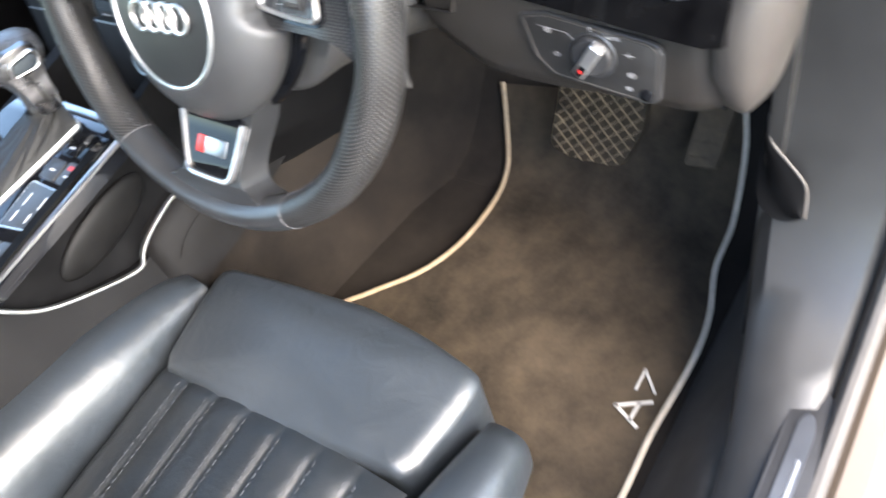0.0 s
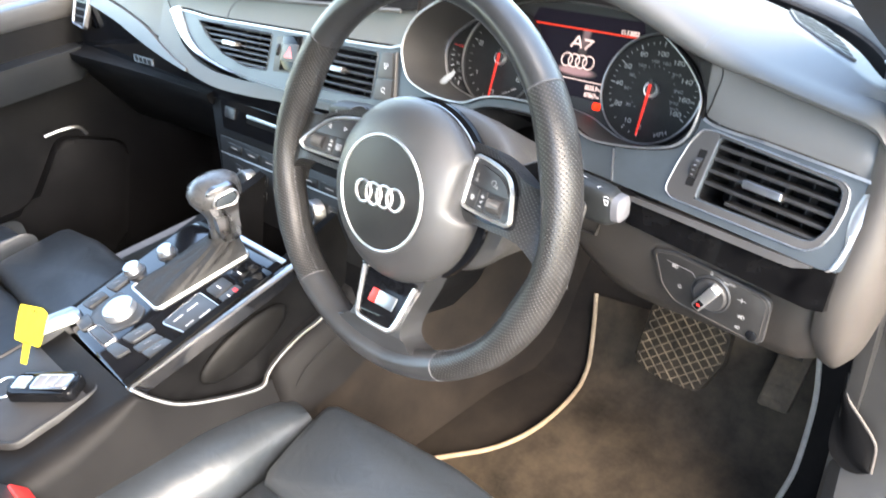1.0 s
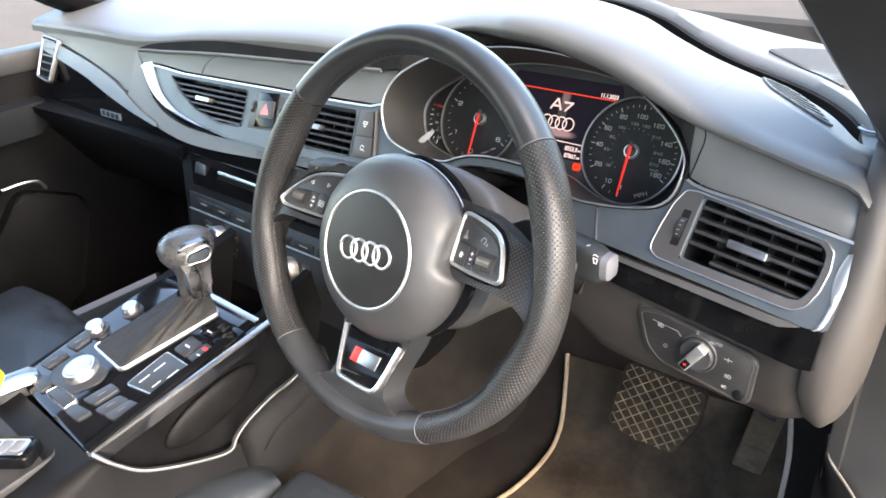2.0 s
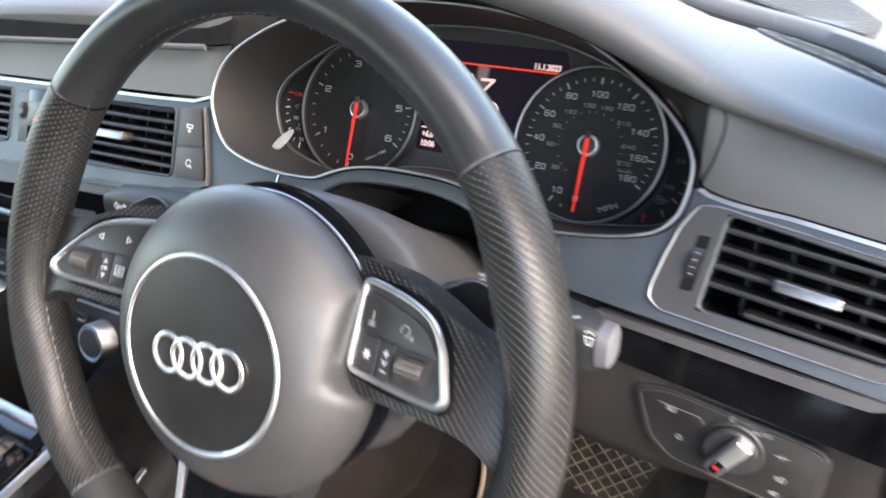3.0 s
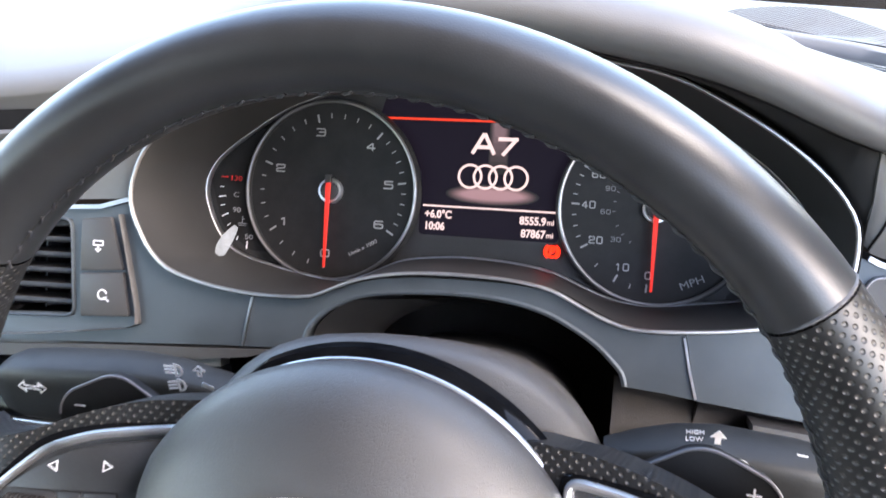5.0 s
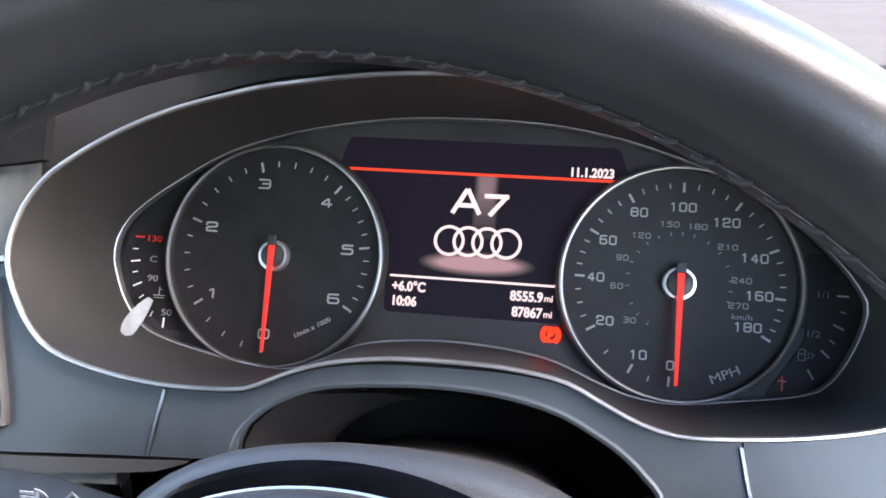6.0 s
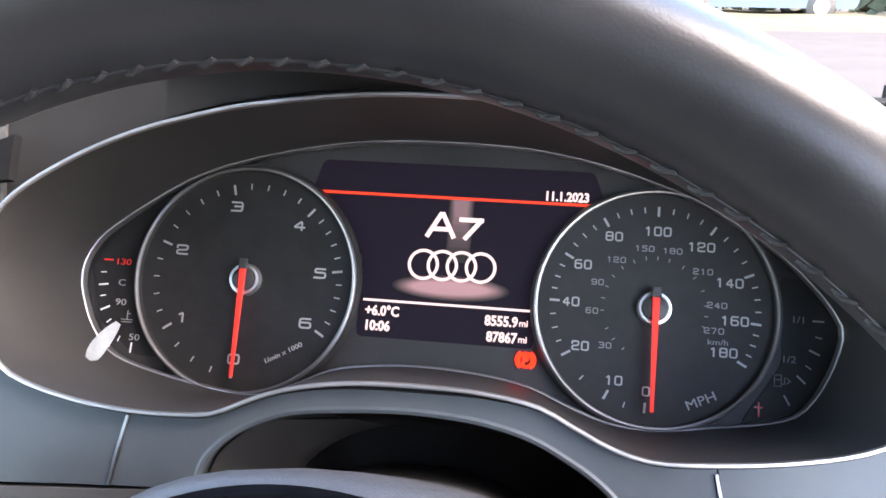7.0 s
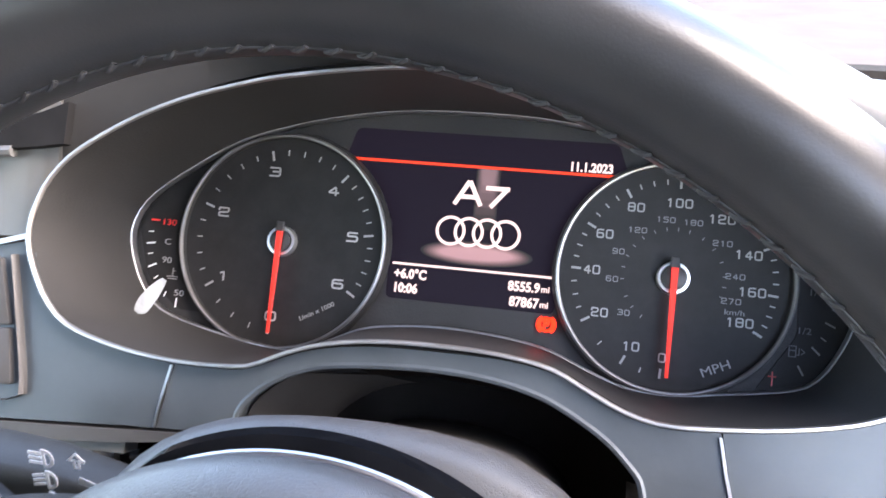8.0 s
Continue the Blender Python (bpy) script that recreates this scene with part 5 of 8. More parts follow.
for s in (-1, 1):
    pd = rounded([(s * x, y) for x, y in ((0.078, 0.034), (0.098, 0.0475), (0.112, 0.0555), (0.120, 0.0555), (0.139, 0.0465), (0.1435, 0.040), (0.142, 0.008), (0.088, 0.008))], 0.004, 4)
    paddle = part("paddle", prism(pd, -0.046, -0.041, WP, 0.0012), PADDLE, wheel, "flat dark gear paddle")
    # the chamfer's highlight is painted as a thin pale line
    edge_p = [Vector((*p, -0.0412)) for p in pd[2:30]]
    part("paddle_glint", moved(tube(edge_p, 0.0007, 6), WP), PALEGREY, paddle, "pale line painting the highlight on the paddle's edge")
    c = (s * 0.1335, 0.041)
    marks = [[(c[0] - 0.0022, c[1]), (c[0] + 0.0022, c[1])]] + ([[(c[0], c[1] - 0.0022), (c[0], c[1] + 0.0022)]] if s > 0 else [])
    part("print", strokes(marks, 0.0006, WP @ Matrix.Translation((0, 0, -0.0409))), WHITE, paddle, "white plus or minus mark")
part("hub", lathe([(0.0, -0.07), (0.055, -0.07), (0.066, -0.030), (0.066, -0.015), (0, -0.015)], 40, WP), DARK, wheel, "dark hub behind the pad")

# ---- column with its stalks ----
column = thing("steering_column", (0, 0.2, -0.05), "grey plastic steering column cowl with two control stalks", "steering column")
rings = []
for z, rx, ry, dy in ((-0.046, 0.070, 0.066, 0.0), (-0.050, 0.0855, 0.0765, 0.0), (-0.058, 0.088, 0.0800, 0.0), (-0.085, 0.0865, 0.0728, 0.0), (-0.125, 0.080, 0.064, -0.004), (-0.165, 0.072, 0.058, -0.010), (-0.25, 0.068, 0.050, -0.02)):
    ring = []
    for k in range(48):
        a = 2 * math.pi * k / 48
        c, s = math.cos(a), math.sin(a)
        ex = 0.8
        ring.append(Vector((rx * math.copysign(abs(c) ** ex, c), dy + ry * math.copysign(abs(s) ** ex, s) * (1.0 if s > 0 else 0.95), z)))
    rings.append(ring)
COWL = mat("grey grained cowl plastic", (0.044, 0.0425, 0.0415), 0.46, spec=0.5, coat=0.15, crough=0.4, bump=0.25, scale=800, kind="voronoi", tint=0.2, tint_scale=10, rvar=0.05)
part("cowl", moved(loft(rings), WP), COWL, column, "warm grey grained cowl", sharp=55)


STALK = mat("matt black stalk plastic", (0.0125, 0.0140, 0.0145), 0.52, spec=0.35, bump=0.15, scale=900, tint=0.3, tint_scale=40)


def stalk(s, name, x0, x1, label):
    rings = []
    zc, y = (0.0085, 0.098) if s < 0 else (0.0070, 0.094)
    for f, h, d in ((0, 0.004, 0.005), (0.12, 0.0085, 0.009), (0.28, 0.0145, 0.011), (0.45, 0.0175, 0.012), (0.75, 0.0172, 0.012), (0.90, 0.0160, 0.011), (0.97, 0.0125, 0.009), (1.0, 0.007, 0.006)):
        x = x0 + (x1 - x0) * f
        drop = -0.010 * f if s < 0 else -0.008 * f
        rings.append([Vector((x, y - 0.011 + d * math.copysign(abs(math.sin(2 * math.pi * k / 24)) ** 0.35, math.sin(2 * math.pi * k / 24)), zc + drop + h * math.copysign(abs(math.cos(2 * math.pi * k / 24)) ** 0.7, math.cos(2 * math.pi * k / 24)))) for k in range(24)])
    return part(name, loft(rings), STALK, column, label, sharp=55)


ls = stalk(-1, "indicator_stalk", -0.070, -0.209, "dark indicator stalk")
rs = stalk(1, "wiper_stalk", 0.082, 0.1775, "dark wiper stalk")
rings = []
for x, h, d in ((0.1738, 0.0120, 0.0097), (0.1742, 0.0129, 0.0104), (0.1805, 0.0120, 0.0098), (0.1822, 0.0095, 0.007)):
    rings.append([Vector((x, 0.0830 + d * math.copysign(abs(math.sin(2 * math.pi * k / 24)) ** 0.6, math.sin(2 * math.pi * k / 24)), 0.0005 + h * 0.90 * math.copysign(abs(math.cos(2 * math.pi * k / 24)) ** 0.6, math.cos(2 * math.pi * k / 24)))) for k in range(24)])
part("end_cap", loft(rings), PALEGREY, rs, "pale grey end of the wiper stalk")


def lamp_icon(x, y, s, low=False):
    out = [arc((x, y), 0.0022 * s, -90, 90, 8) + [(x, y + 0.0022 * s), (x, y - 0.0022 * s)]]
    for k in (-1, 0, 1):
        out.append([(x - 0.0010 * s, y + k * 0.0013 * s), (x - 0.0036 * s, y + k * 0.0013 * s - (0.0006 * s if low else 0))])
    return out


SLm = fr((-0.13, 0.0735, -0.012), 2)


def block_arrow(x, y, w, h, turn=0):
    """A hollow arrow that points to the right before it is turned."""
    c, sn = math.cos(radians(turn)), math.sin(radians(turn))
    pts_ = [(-w, -0.3 * h), (0, -0.3 * h), (0, -h), (w, 0), (0, h), (0, 0.3 * h), (-w, 0.3 * h), (-w, -0.3 * h)]
    return [(x + c * p - sn * q, y + sn * p + c * q) for p, q in pts_]


for pts_ in (block_arrow(-0.0535, 0.0212, 0.0034, 0.0028, 180), block_arrow(-0.0455, 0.0212, 0.0034, 0.0028)):
    part("print", strokes([pts_], 0.0007, SLm), WHITE, ls, "white hollow arrow")
for y, low_ in ((0.0415, False), (0.0335, True), (0.0255, True)):
    part("print", strokes(lamp_icon(0.030, y, 1.35, low_), 0.0010, SLm), WHITE, ls, "white lamp mark")
part("print", strokes([block_arrow(0.0415, 0.0425, 0.0026, 0.0026, 90)], 0.0007, SLm), WHITE, ls, "white hollow arrow")
part("print", strokes([[(0.0425, 0.0350), (0.0455, 0.0340)]], 0.0024, SLm), WHITE, ls, "white dash")
part("print", strokes([block_arrow(0.0475, 0.0285, 0.0032, 0.0030, -35)], 0.0007, SLm), WHITE, ls, "white hollow arrow")
SRm = fr((0.13, 0.0695, 0.002), 2)
wm = [arc((-0.0005, 0.0180), 0.0045, 20, 160, 8, 0.003), arc((-0.0005, 0.0170), 0.0045, 20, 160, 8, 0.001), [(0.0195, 0.0265), (0.0225, 0.0262)], [(0.0335, 0.0200), (0.0365, 0.0215)], [(0.0400, 0.0105), (0.0440, 0.0105), (0.0430, 0.0060), (0.0410, 0.0060), (0.0400, 0.0105)], arc((0.042, 0.0115), 0.0025, 30, 150, 6)]
part("print", strokes(wm, 0.0006, SRm), WHITE, rs, "white wiper marks")
part("print", prism([(-0.0090, 0.0270), (-0.0068, 0.0270), (-0.0068, 0.0300), (-0.0050, 0.0300), (-0.0079, 0.0334), (-0.0108, 0.0300), (-0.0090, 0.0300)], 0.0, 0.0002, SRm), WHITE, rs, "solid white arrow")
for word, y in (("HIGH", 0.0312), ("LOW", 0.0280)):
    part("print", writing(word, 0.0027, SRm @ Matrix.Translation((-0.0160, y, 0.0)) @ Matrix.Rotation(radians(6), 4, "Z")), WHITE, rs, "small white word")

# ---- instrument cluster ----
clu = thing("instrument_cluster", (0, 0.26, -0.02), "lit instrument cluster with two round dials and a colour display", "instrument cluster")
# funnel from the hood's mouth to the dial panel
rings = []
for f in (0.0, 0.12, 0.5, 0.9, 1.0):
    row = []
    for a, b in zip(mouth2, inner2):
        p, q = FFm @ Vector((a[0], a[1], 0.0030)), CFm @ Vector((b[0], b[1], 0.004))
        c = p.lerp(q, f)
        row.append(c)
    rings.append(row)
part("funnel", loft(rings, True, False), CLUSTER, clu, "matt dark funnel round the dials", sharp=60)
BEZEL = mat("dark satin bezel metal", (0.27, 0.265, 0.26), 0.42, metal=1.0, tint=0.15, tint_scale=40, rvar=0.06)
part("inner_trim", hoop(inner2, 0.0018, 0.001, 0.0052, CFm), TRIMLINE, clu, "fine chrome edge of the dial panel")
part("dial_panel", prism([(x * 1.01, y * 1.01) for x, y in inner2], -0.012, -0.002, CFm), CLUSTER, clu, "dark dial panel")


def dial(name, cx, R, label):
    m = CFm @ Matrix.Translation((cx, 0, 0))
    d = part(name, lathe([(0, -0.004), (R, -0.004), (R, 0.0005), (R * 0.96, 0.0), (0, 0.0)], 72, m), DIAL, clu, label)
    part("bezel", moved(tube([Vector((R * math.cos(2 * math.pi * i / 90), R * math.sin(2 * math.pi * i / 90), 0.0042)) for i in range(90)], 0.0011, 8, True), m), BEZEL, d, "chrome bezel")
    part("bezel_wall", lathe([(R * 0.985, -0.001), (R * 0.995, 0.0042), (R * 1.03, 0.0040), (R * 1.05, -0.001)], 72, m), CLUSTER, d)
    part("hub_ring", lathe([(0.0052, 0), (0.0052, 0.003), (0.0062, 0.0042), (0.0074, 0.0040), (0.0078, 0.002), (0.0078, 0)], 36, m), CHROME, d, "bright ring round the pointer hub")
    part("hub", lathe([(0, 0.0), (0.0058, 0.0), (0.0056, 0.0052), (0.003, 0.0060), (0, 0.0060)], 32, m), DARK, d, "black pointer hub")
    a = radians(270)
    u = Vector((math.cos(a), math.sin(a)))
    v = Vector((-u.y, u.x))
    tip, tail = u * R * 0.86, -u * R * 0.085
    part("needle", prism([tuple(tail + v * 0.0016), tuple(tail - v * 0.0016), tuple(tip - v * 0.0007), tuple(tip + v * 0.0007)][::-1], 0.0060, 0.0072, m, 0.0003, 1), NEEDLE, d, "lit red pointer at zero")
    part("needle_tail", prism([tuple(tail + v * 0.0022), tuple(tail - v * 0.0022), tuple(tail - u * R * 0.09 - v * 0.0019), tuple(tail - u * R * 0.09 + v * 0.0019)], 0.0058, 0.0074, m, 0.0003, 1), DARK, d, "black tail of the pointer")
    return m, d


def ticks(m, d, angles, r0, r1, width, material, label):
    for a in angles:
        c, s = math.cos(radians(a)), math.sin(radians(a))
        part("mark", strokes([[(r0 * c, r0 * s), (r1 * c, r1 * s)]], width, m @ Matrix.Translation((0, 0, 0.0003))), material, d)


def between(values, n):
    out = []
    for a, b in zip(values, values[1:]):
        out += [a + (b - a) * k / n for k in range(1, n)]
    return out


TR = 0.0555
tm, td = dial("rev_counter", -0.0950, TR, "black rev counter with white figures to six")
TA = [267, 214, 160, 104, 50, 8.5, -31]
ticks(tm, td, TA, TR * 0.795, TR * 0.868, 0.0011, DIALPRINT, "white main marks")
ticks(tm, td, between(TA[:2], 4) + between(TA[1:], 5), TR * 0.826, TR * 0.868, 0.0006, DIALPRINT, "fine white marks")
for i, a in enumerate(TA):
    r = TR * (0.675 if i else 0.71)
    part("figure", figures(str(i), 0.0043, 0.0054, 0.0018, 0.00090, tm @ Matrix.Translation((r * math.cos(radians(a)), r * math.sin(radians(a)), 0.0003))), DIALPRINT, td, "white figure")
part("print", writing("1/min x 1000", 0.0034, tm @ Matrix.Translation((0.0225, -0.0345, 0.0003)) @ Matrix.Rotation(radians(29), 4, "Z"), wide=1.15), DIALPRINT, td, "small white print")

SR = 0.0545
sm, sdl = dial("speedometer", 0.1022, SR, "black speedometer with white figures to 180")
SA = {0: 267, 10: 244, 20: 211, 40: 179, 60: 151, 80: 121, 100: 89.5, 120: 56, 140: 23, 160: -5, 180: -29.5}
ticks(sm, sdl, list(SA.values()), SR * 0.805, SR * 0.870, 0.0011, DIALPRINT, "white main marks")
sv = list(SA.values())
ticks(sm, sdl, between(sv[:3], 2) + between(sv[2:], 4), SR * 0.833, SR * 0.870, 0.0006, DIALPRINT, "fine white marks")
for n, a in SA.items():
    r = SR * (0.70 if n < 100 else 0.665)
    part("figure", figures(str(n), 0.0038, 0.0029, 0.0015, 0.00072, sm @ Matrix.Translation((r * math.cos(radians(a)), r * math.sin(radians(a)), 0.0003))), DIALPRINT, sdl, "white figure")
for n, a in ((30, 221), (60, 186), (90, 158), (120, 130), (150, 101), (180, 75), (210, 41), (240, 7), (270, -17)):
    r = SR * 0.520
    part("figure", figures(str(n), 0.0024, 0.0021, 0.0011, 0.00045, sm @ Matrix.Translation((r * math.cos(radians(a)), r * math.sin(radians(a)), 0.0003))), GREYPRINT, sdl, "dim grey figure")
ticks(sm, sdl, [236, 221, 207, 186, 172, 158, 144, 130, 115, 101, 88, 75, 58, 41, 24, 7, -5, -17], SR * 0.42 * 1.0, SR * 0.445, 0.0004, GREYPRINT, "dim inner marks")
part("print", writing("MPH", 0.0060, sm @ Matrix.Translation((0.0225, -0.0405, 0.0003)) @ Matrix.Rotation(radians(25), 4, "Z"), wide=1.2), DIALPRINT, sdl, "white print")
part("print", writing("km/h", 0.0036, sm @ Matrix.Translation((0.0290, -0.0135, 0.0003)), wide=1.3), GREYPRINT, sdl, "dim grey print")


def C(x, z):
    return CFm @ Matrix.Translation((x, (z - 0.0305) * 1.1347, 0.0))


# small side gauges
g1 = part("temperature_gauge", prism(rounded(cz([(-0.179, 0.033), (-0.166, 0.053), (-0.142, 0.066), (-0.148, 0.03), (-0.128, -0.006), (-0.15, -0.006), (-0.170, 0.008)]), 0.004, 3), -0.004, -0.0012, CFm), DIAL, clu, "coolant temperature scale")
for txt, x, z, mt, sz_ in (("130", -0.1615, 0.0345, REDPLAS, 0.0046), ("C", -0.1608, 0.0252, DIALPRINT, 0.0046), ("90", -0.1600, 0.0165, DIALPRINT, 0.0046), ("50", -0.1505, 0.0015, DIALPRINT, 0.0046)):
    part("figure", writing(txt, sz_, C(x, z) @ Matrix.Translation((0, 0, -0.0009)), wide=1.3), mt, g1, "small figure")
for x, z, an, big, mt in ((-0.1695, 0.0352, 0, 1, REDPLAS), (-0.1712, 0.0295, 3, 0, WHITE), (-0.1705, 0.0240, 8, 1, WHITE), (-0.1700, 0.0190, 14, 0, WHITE), (-0.1680, 0.0135, 26, 1, WHITE), (-0.1650, 0.0080, 40, 0, WHITE), (-0.1585, 0.0005, 70, 0, WHITE), (-0.1515, -0.0030, 88, 1, WHITE)):
    l = 0.0021 if big else 0.0012
    part("mark", strokes([[(-l, 0), (l, 0)]], 0.0008 if big else 0.0005, C(x, z) @ Matrix.Rotation(radians(an), 4, "Z") @ Matrix.Translation((0, 0, -0.0009))), mt, g1)
part("print", strokes([[(-0.003, -0.001), (0.003, -0.001)], [(-0.0025, -0.0022), (0.0025, -0.0022)], [(0, 0.0035), (0, -0.001)], [(0, 0.002), (0.0014, 0.002)]], 0.0004, C(-0.1555, 0.0100) @ Matrix.Translation((0, 0, -0.0009))), DIALPRINT, g1, "thermometer mark")
g2 = part("fuel_gauge", prism(rounded(cz([(0.158, 0.047), (0.172, 0.046), (0.184, 0.029), (0.180, 0.010), (0.168, -0.006), (0.142, -0.013), (0.160, 0.012)]), 0.004, 3), -0.004, -0.0012, CFm), DIAL, clu, "fuel scale")
for txt, x, z in (("1/1", 0.1665, 0.0300), ("1/2", 0.1625, 0.0140)):
    part("figure", writing(txt, 0.0044, C(x, z) @ Matrix.Translation((0, 0, -0.0009)), wide=1.2), GREYPRINT, g2, "dim figure")
for x, z, an, big in ((0.1750, 0.0300, 0, 1), (0.1752, 0.0235, -12, 0), (0.1735, 0.0175, -24, 1), (0.1710, 0.0115, -34, 0), (0.1680, 0.0065, -42, 1), (0.1620, -0.0020, -60, 1)):
    l = 0.0021 if big else 0.0012
    part("mark", strokes([[(-l, 0), (l, 0)]], 0.0008 if big else 0.0005, C(x, z) @ Matrix.Rotation(radians(an), 4, "Z") @ Matrix.Translation((0, 0, -0.0009))), DIALPRINT, g2)
part("print", strokes([[(-0.002, -0.0025), (-0.002, 0.0025), (0.0010, 0.0025), (0.0010, -0.0025), (-0.002, -0.0025)], [(-0.002, 0.0004), (0.0010, 0.0004)], [(0.0010, -0.0015), (0.0024, -0.0015), (0.0024, 0.0015)], [(0.0034, 0.0012), (0.0048, 0), (0.0034, -0.0012)]], 0.0004, C(0.1585, 0.0055) @ Matrix.Translation((0, 0, -0.0009))), GREYPRINT, g2, "fuel pump mark")
part("print", strokes([[(0, -0.003), (0, 0.003)], [(-0.0015, 0.001), (0.0015, 0.001)]], 0.0006, C(0.1500, -0.0065) @ Matrix.Translation((0, 0, -0.0009))), REDPLAS, g2, "dim red mark")

# colour display between the dials
scr = part("display", prism(rounded(cz([(-0.062, 0.0865), (0.072, 0.0865), (0.080, 0.068), (0.052, 0.045), (0.0475, 0.010), (-0.0375, 0.010), (-0.038, 0.045), (-0.068, 0.068)]), 0.003, 3), -0.005, -0.0016, CFm), SCREEN, clu, "dark lit colour display")
Z1 = Matrix.Translation((0, 0, -0.0014))
part("red_line", strokes([[(-0.0650, 0.0715 * 0 + 0.0), (0.0770, 0.0)]], 0.0013, C(0, 0.0720) @ Z1), REDLIT, scr, "lit red line")
part("white_line", strokes([[(-0.0350, 0), (0.0465, 0)]], 0.0011, C(0, 0.0258) @ Z1), WHITELIT, scr, "lit white line")
part("date", writing("11.1.2023", 0.0062, C(0.0595, 0.0750) @ Z1, wide=0.88, bold=0.00022), WHITELIT, scr, "lit date")
part("readout", writing("+6.0°C", 0.0066, C(-0.0342, 0.0212) @ Z1, "LEFT", wide=0.88, bold=0.00022), WHITELIT, scr, "lit temperature")
part("readout", writing("10:06", 0.0066, C(-0.0342, 0.0148) @ Z1, "LEFT", wide=0.88, bold=0.00022), WHITELIT, scr, "lit clock")
part("readout", writing("8555.9", 0.0066, C(0.0400, 0.0205) @ Z1, "RIGHT", wide=0.88, bold=0.00022), WHITELIT, scr, "lit trip distance")
part("readout", writing("87867", 0.0066, C(0.0400, 0.0138) @ Z1, "RIGHT", wide=0.88, bold=0.00022), WHITELIT, scr, "lit total distance")
for z in (0.0203, 0.0136):
    part("readout", writing("mi", 0.0044, C(0.0405, z) @ Z1, "LEFT", bold=0.0001), WHITELIT, scr)
LET = [[(-0.0130, -0.0052), (-0.0072, 0.0052)], [(-0.0060, 0.0052), (-0.0006, -0.0052)], [(-0.0096, -0.0020), (-0.0036, -0.0020)]]
SEV = [[(0.0030, 0.0032), (0.0128, 0.0032)], [(0.0126, 0.0030), (0.0056, -0.0056)]]
part("display_letters", strokes(LET + SEV, 0.0022, C(0.0065, 0.0600) @ Z1), WHITELIT, scr, "lit letter and figure on the display")
for i in range(4):
    cx = -0.0140 + 0.00933 * i
    part("display_ring", moved(tube([Vector((cx + 0.0069 * math.cos(2 * math.pi * k / 32), 0.0069 * math.sin(2 * math.pi * k / 32), 0.00012 * i)) for k in range(32)], 0.00075, 6, True), C(0.0065, 0.0425) @ Z1), WHITELIT, scr, "lit ring drawn on the display")
# the lit pool and the beam fade out in fine steps
for k in range(7):
    f = k / 6
    step = glow("lit pool step", tuple(0.030 + (c - 0.030) * f for c in (0.60, 0.36, 0.40)), 0.03 + 0.03 * f)
    part("display_glow", prism(circle(1, 40), 0, 0.00004, C(0.0065, 0.0330) @ Matrix.Translation((0, 0, -0.00159 + 0.00002 * k)) @ Matrix.Diagonal((0.0285 - 0.0095 * f, 0.0062 - 0.0032 * f, 1, 1))), step, scr, "soft pink pool under the rings")
for k in range(7):
    f = k / 6
    step = glow("lit beam step", tuple(0.030 + (c - 0.030) * f for c in (0.30, 0.20, 0.23)), 0.03 + 0.03 * f)
    part("display_beam", prism([(-0.0058 + 0.0030 * f, -0.018 + 0.0225 * f), (0.0058 - 0.0030 * f, -0.018 + 0.0225 * f), (0.0062 - 0.0026 * f, 0.0128), (-0.0062 + 0.0026 * f, 0.0128)], 0, 0.00004, C(0.0090, 0.0600) @ Matrix.Translation((0, 0, -0.00159 + 0.00002 * k))), step, scr, "faint beam over the letters")
lamp = C(0.0447, 0.0055) @ Matrix.Translation((0, 0, -0.0010))
part("warning_lamp", strokes([arc((0, 0), 0.0031, 0, 360, 20), arc((0, 0), 0.0043, 130, 230, 8), arc((0, 0), 0.0043, -50, 50, 8), [(-0.0009, -0.0016), (-0.0009, 0.0016), (0.0006, 0.0016), (0.0010, 0.0008), (0.0006, 0.0), (-0.0009, 0.0)]], 0.0012, lamp), AMBER, clu, "lit parking brake lamp")
# a pale leaf painted in for light reflected at the cluster's corner
GLINT = mat("painted cluster glint", (0.18, 0.20, 0.215), 0.5, tint=0.5, tint_scale=160)
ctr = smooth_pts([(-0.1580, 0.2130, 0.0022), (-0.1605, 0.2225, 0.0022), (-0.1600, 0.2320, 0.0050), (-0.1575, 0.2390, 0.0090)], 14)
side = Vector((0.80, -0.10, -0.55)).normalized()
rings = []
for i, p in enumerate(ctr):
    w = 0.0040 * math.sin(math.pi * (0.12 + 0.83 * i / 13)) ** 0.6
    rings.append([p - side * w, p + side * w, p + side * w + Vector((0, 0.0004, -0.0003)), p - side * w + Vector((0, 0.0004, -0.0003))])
part("glint_patch", loft(rings), GLINT, clu, "white patch painting a reflection at the cluster's corner")

# ---- air vents ----
def span(poly, y):
    xs = []
    for (x0, y0), (x1, y1) in zip(poly, poly[1:] + poly[:1]):
        if (y0 - y) * (y1 - y) < 0:
            xs.append(x0 + (x1 - x0) * (y - y0) / (y1 - y0))
    return (min(xs), max(xs)) if len(xs) > 1 else None


TABMETAL = mat("dark satin tab metal", (0.26, 0.26, 0.265), 0.36, metal=1.0, tint=0.15, tint_scale=50, rvar=0.05)


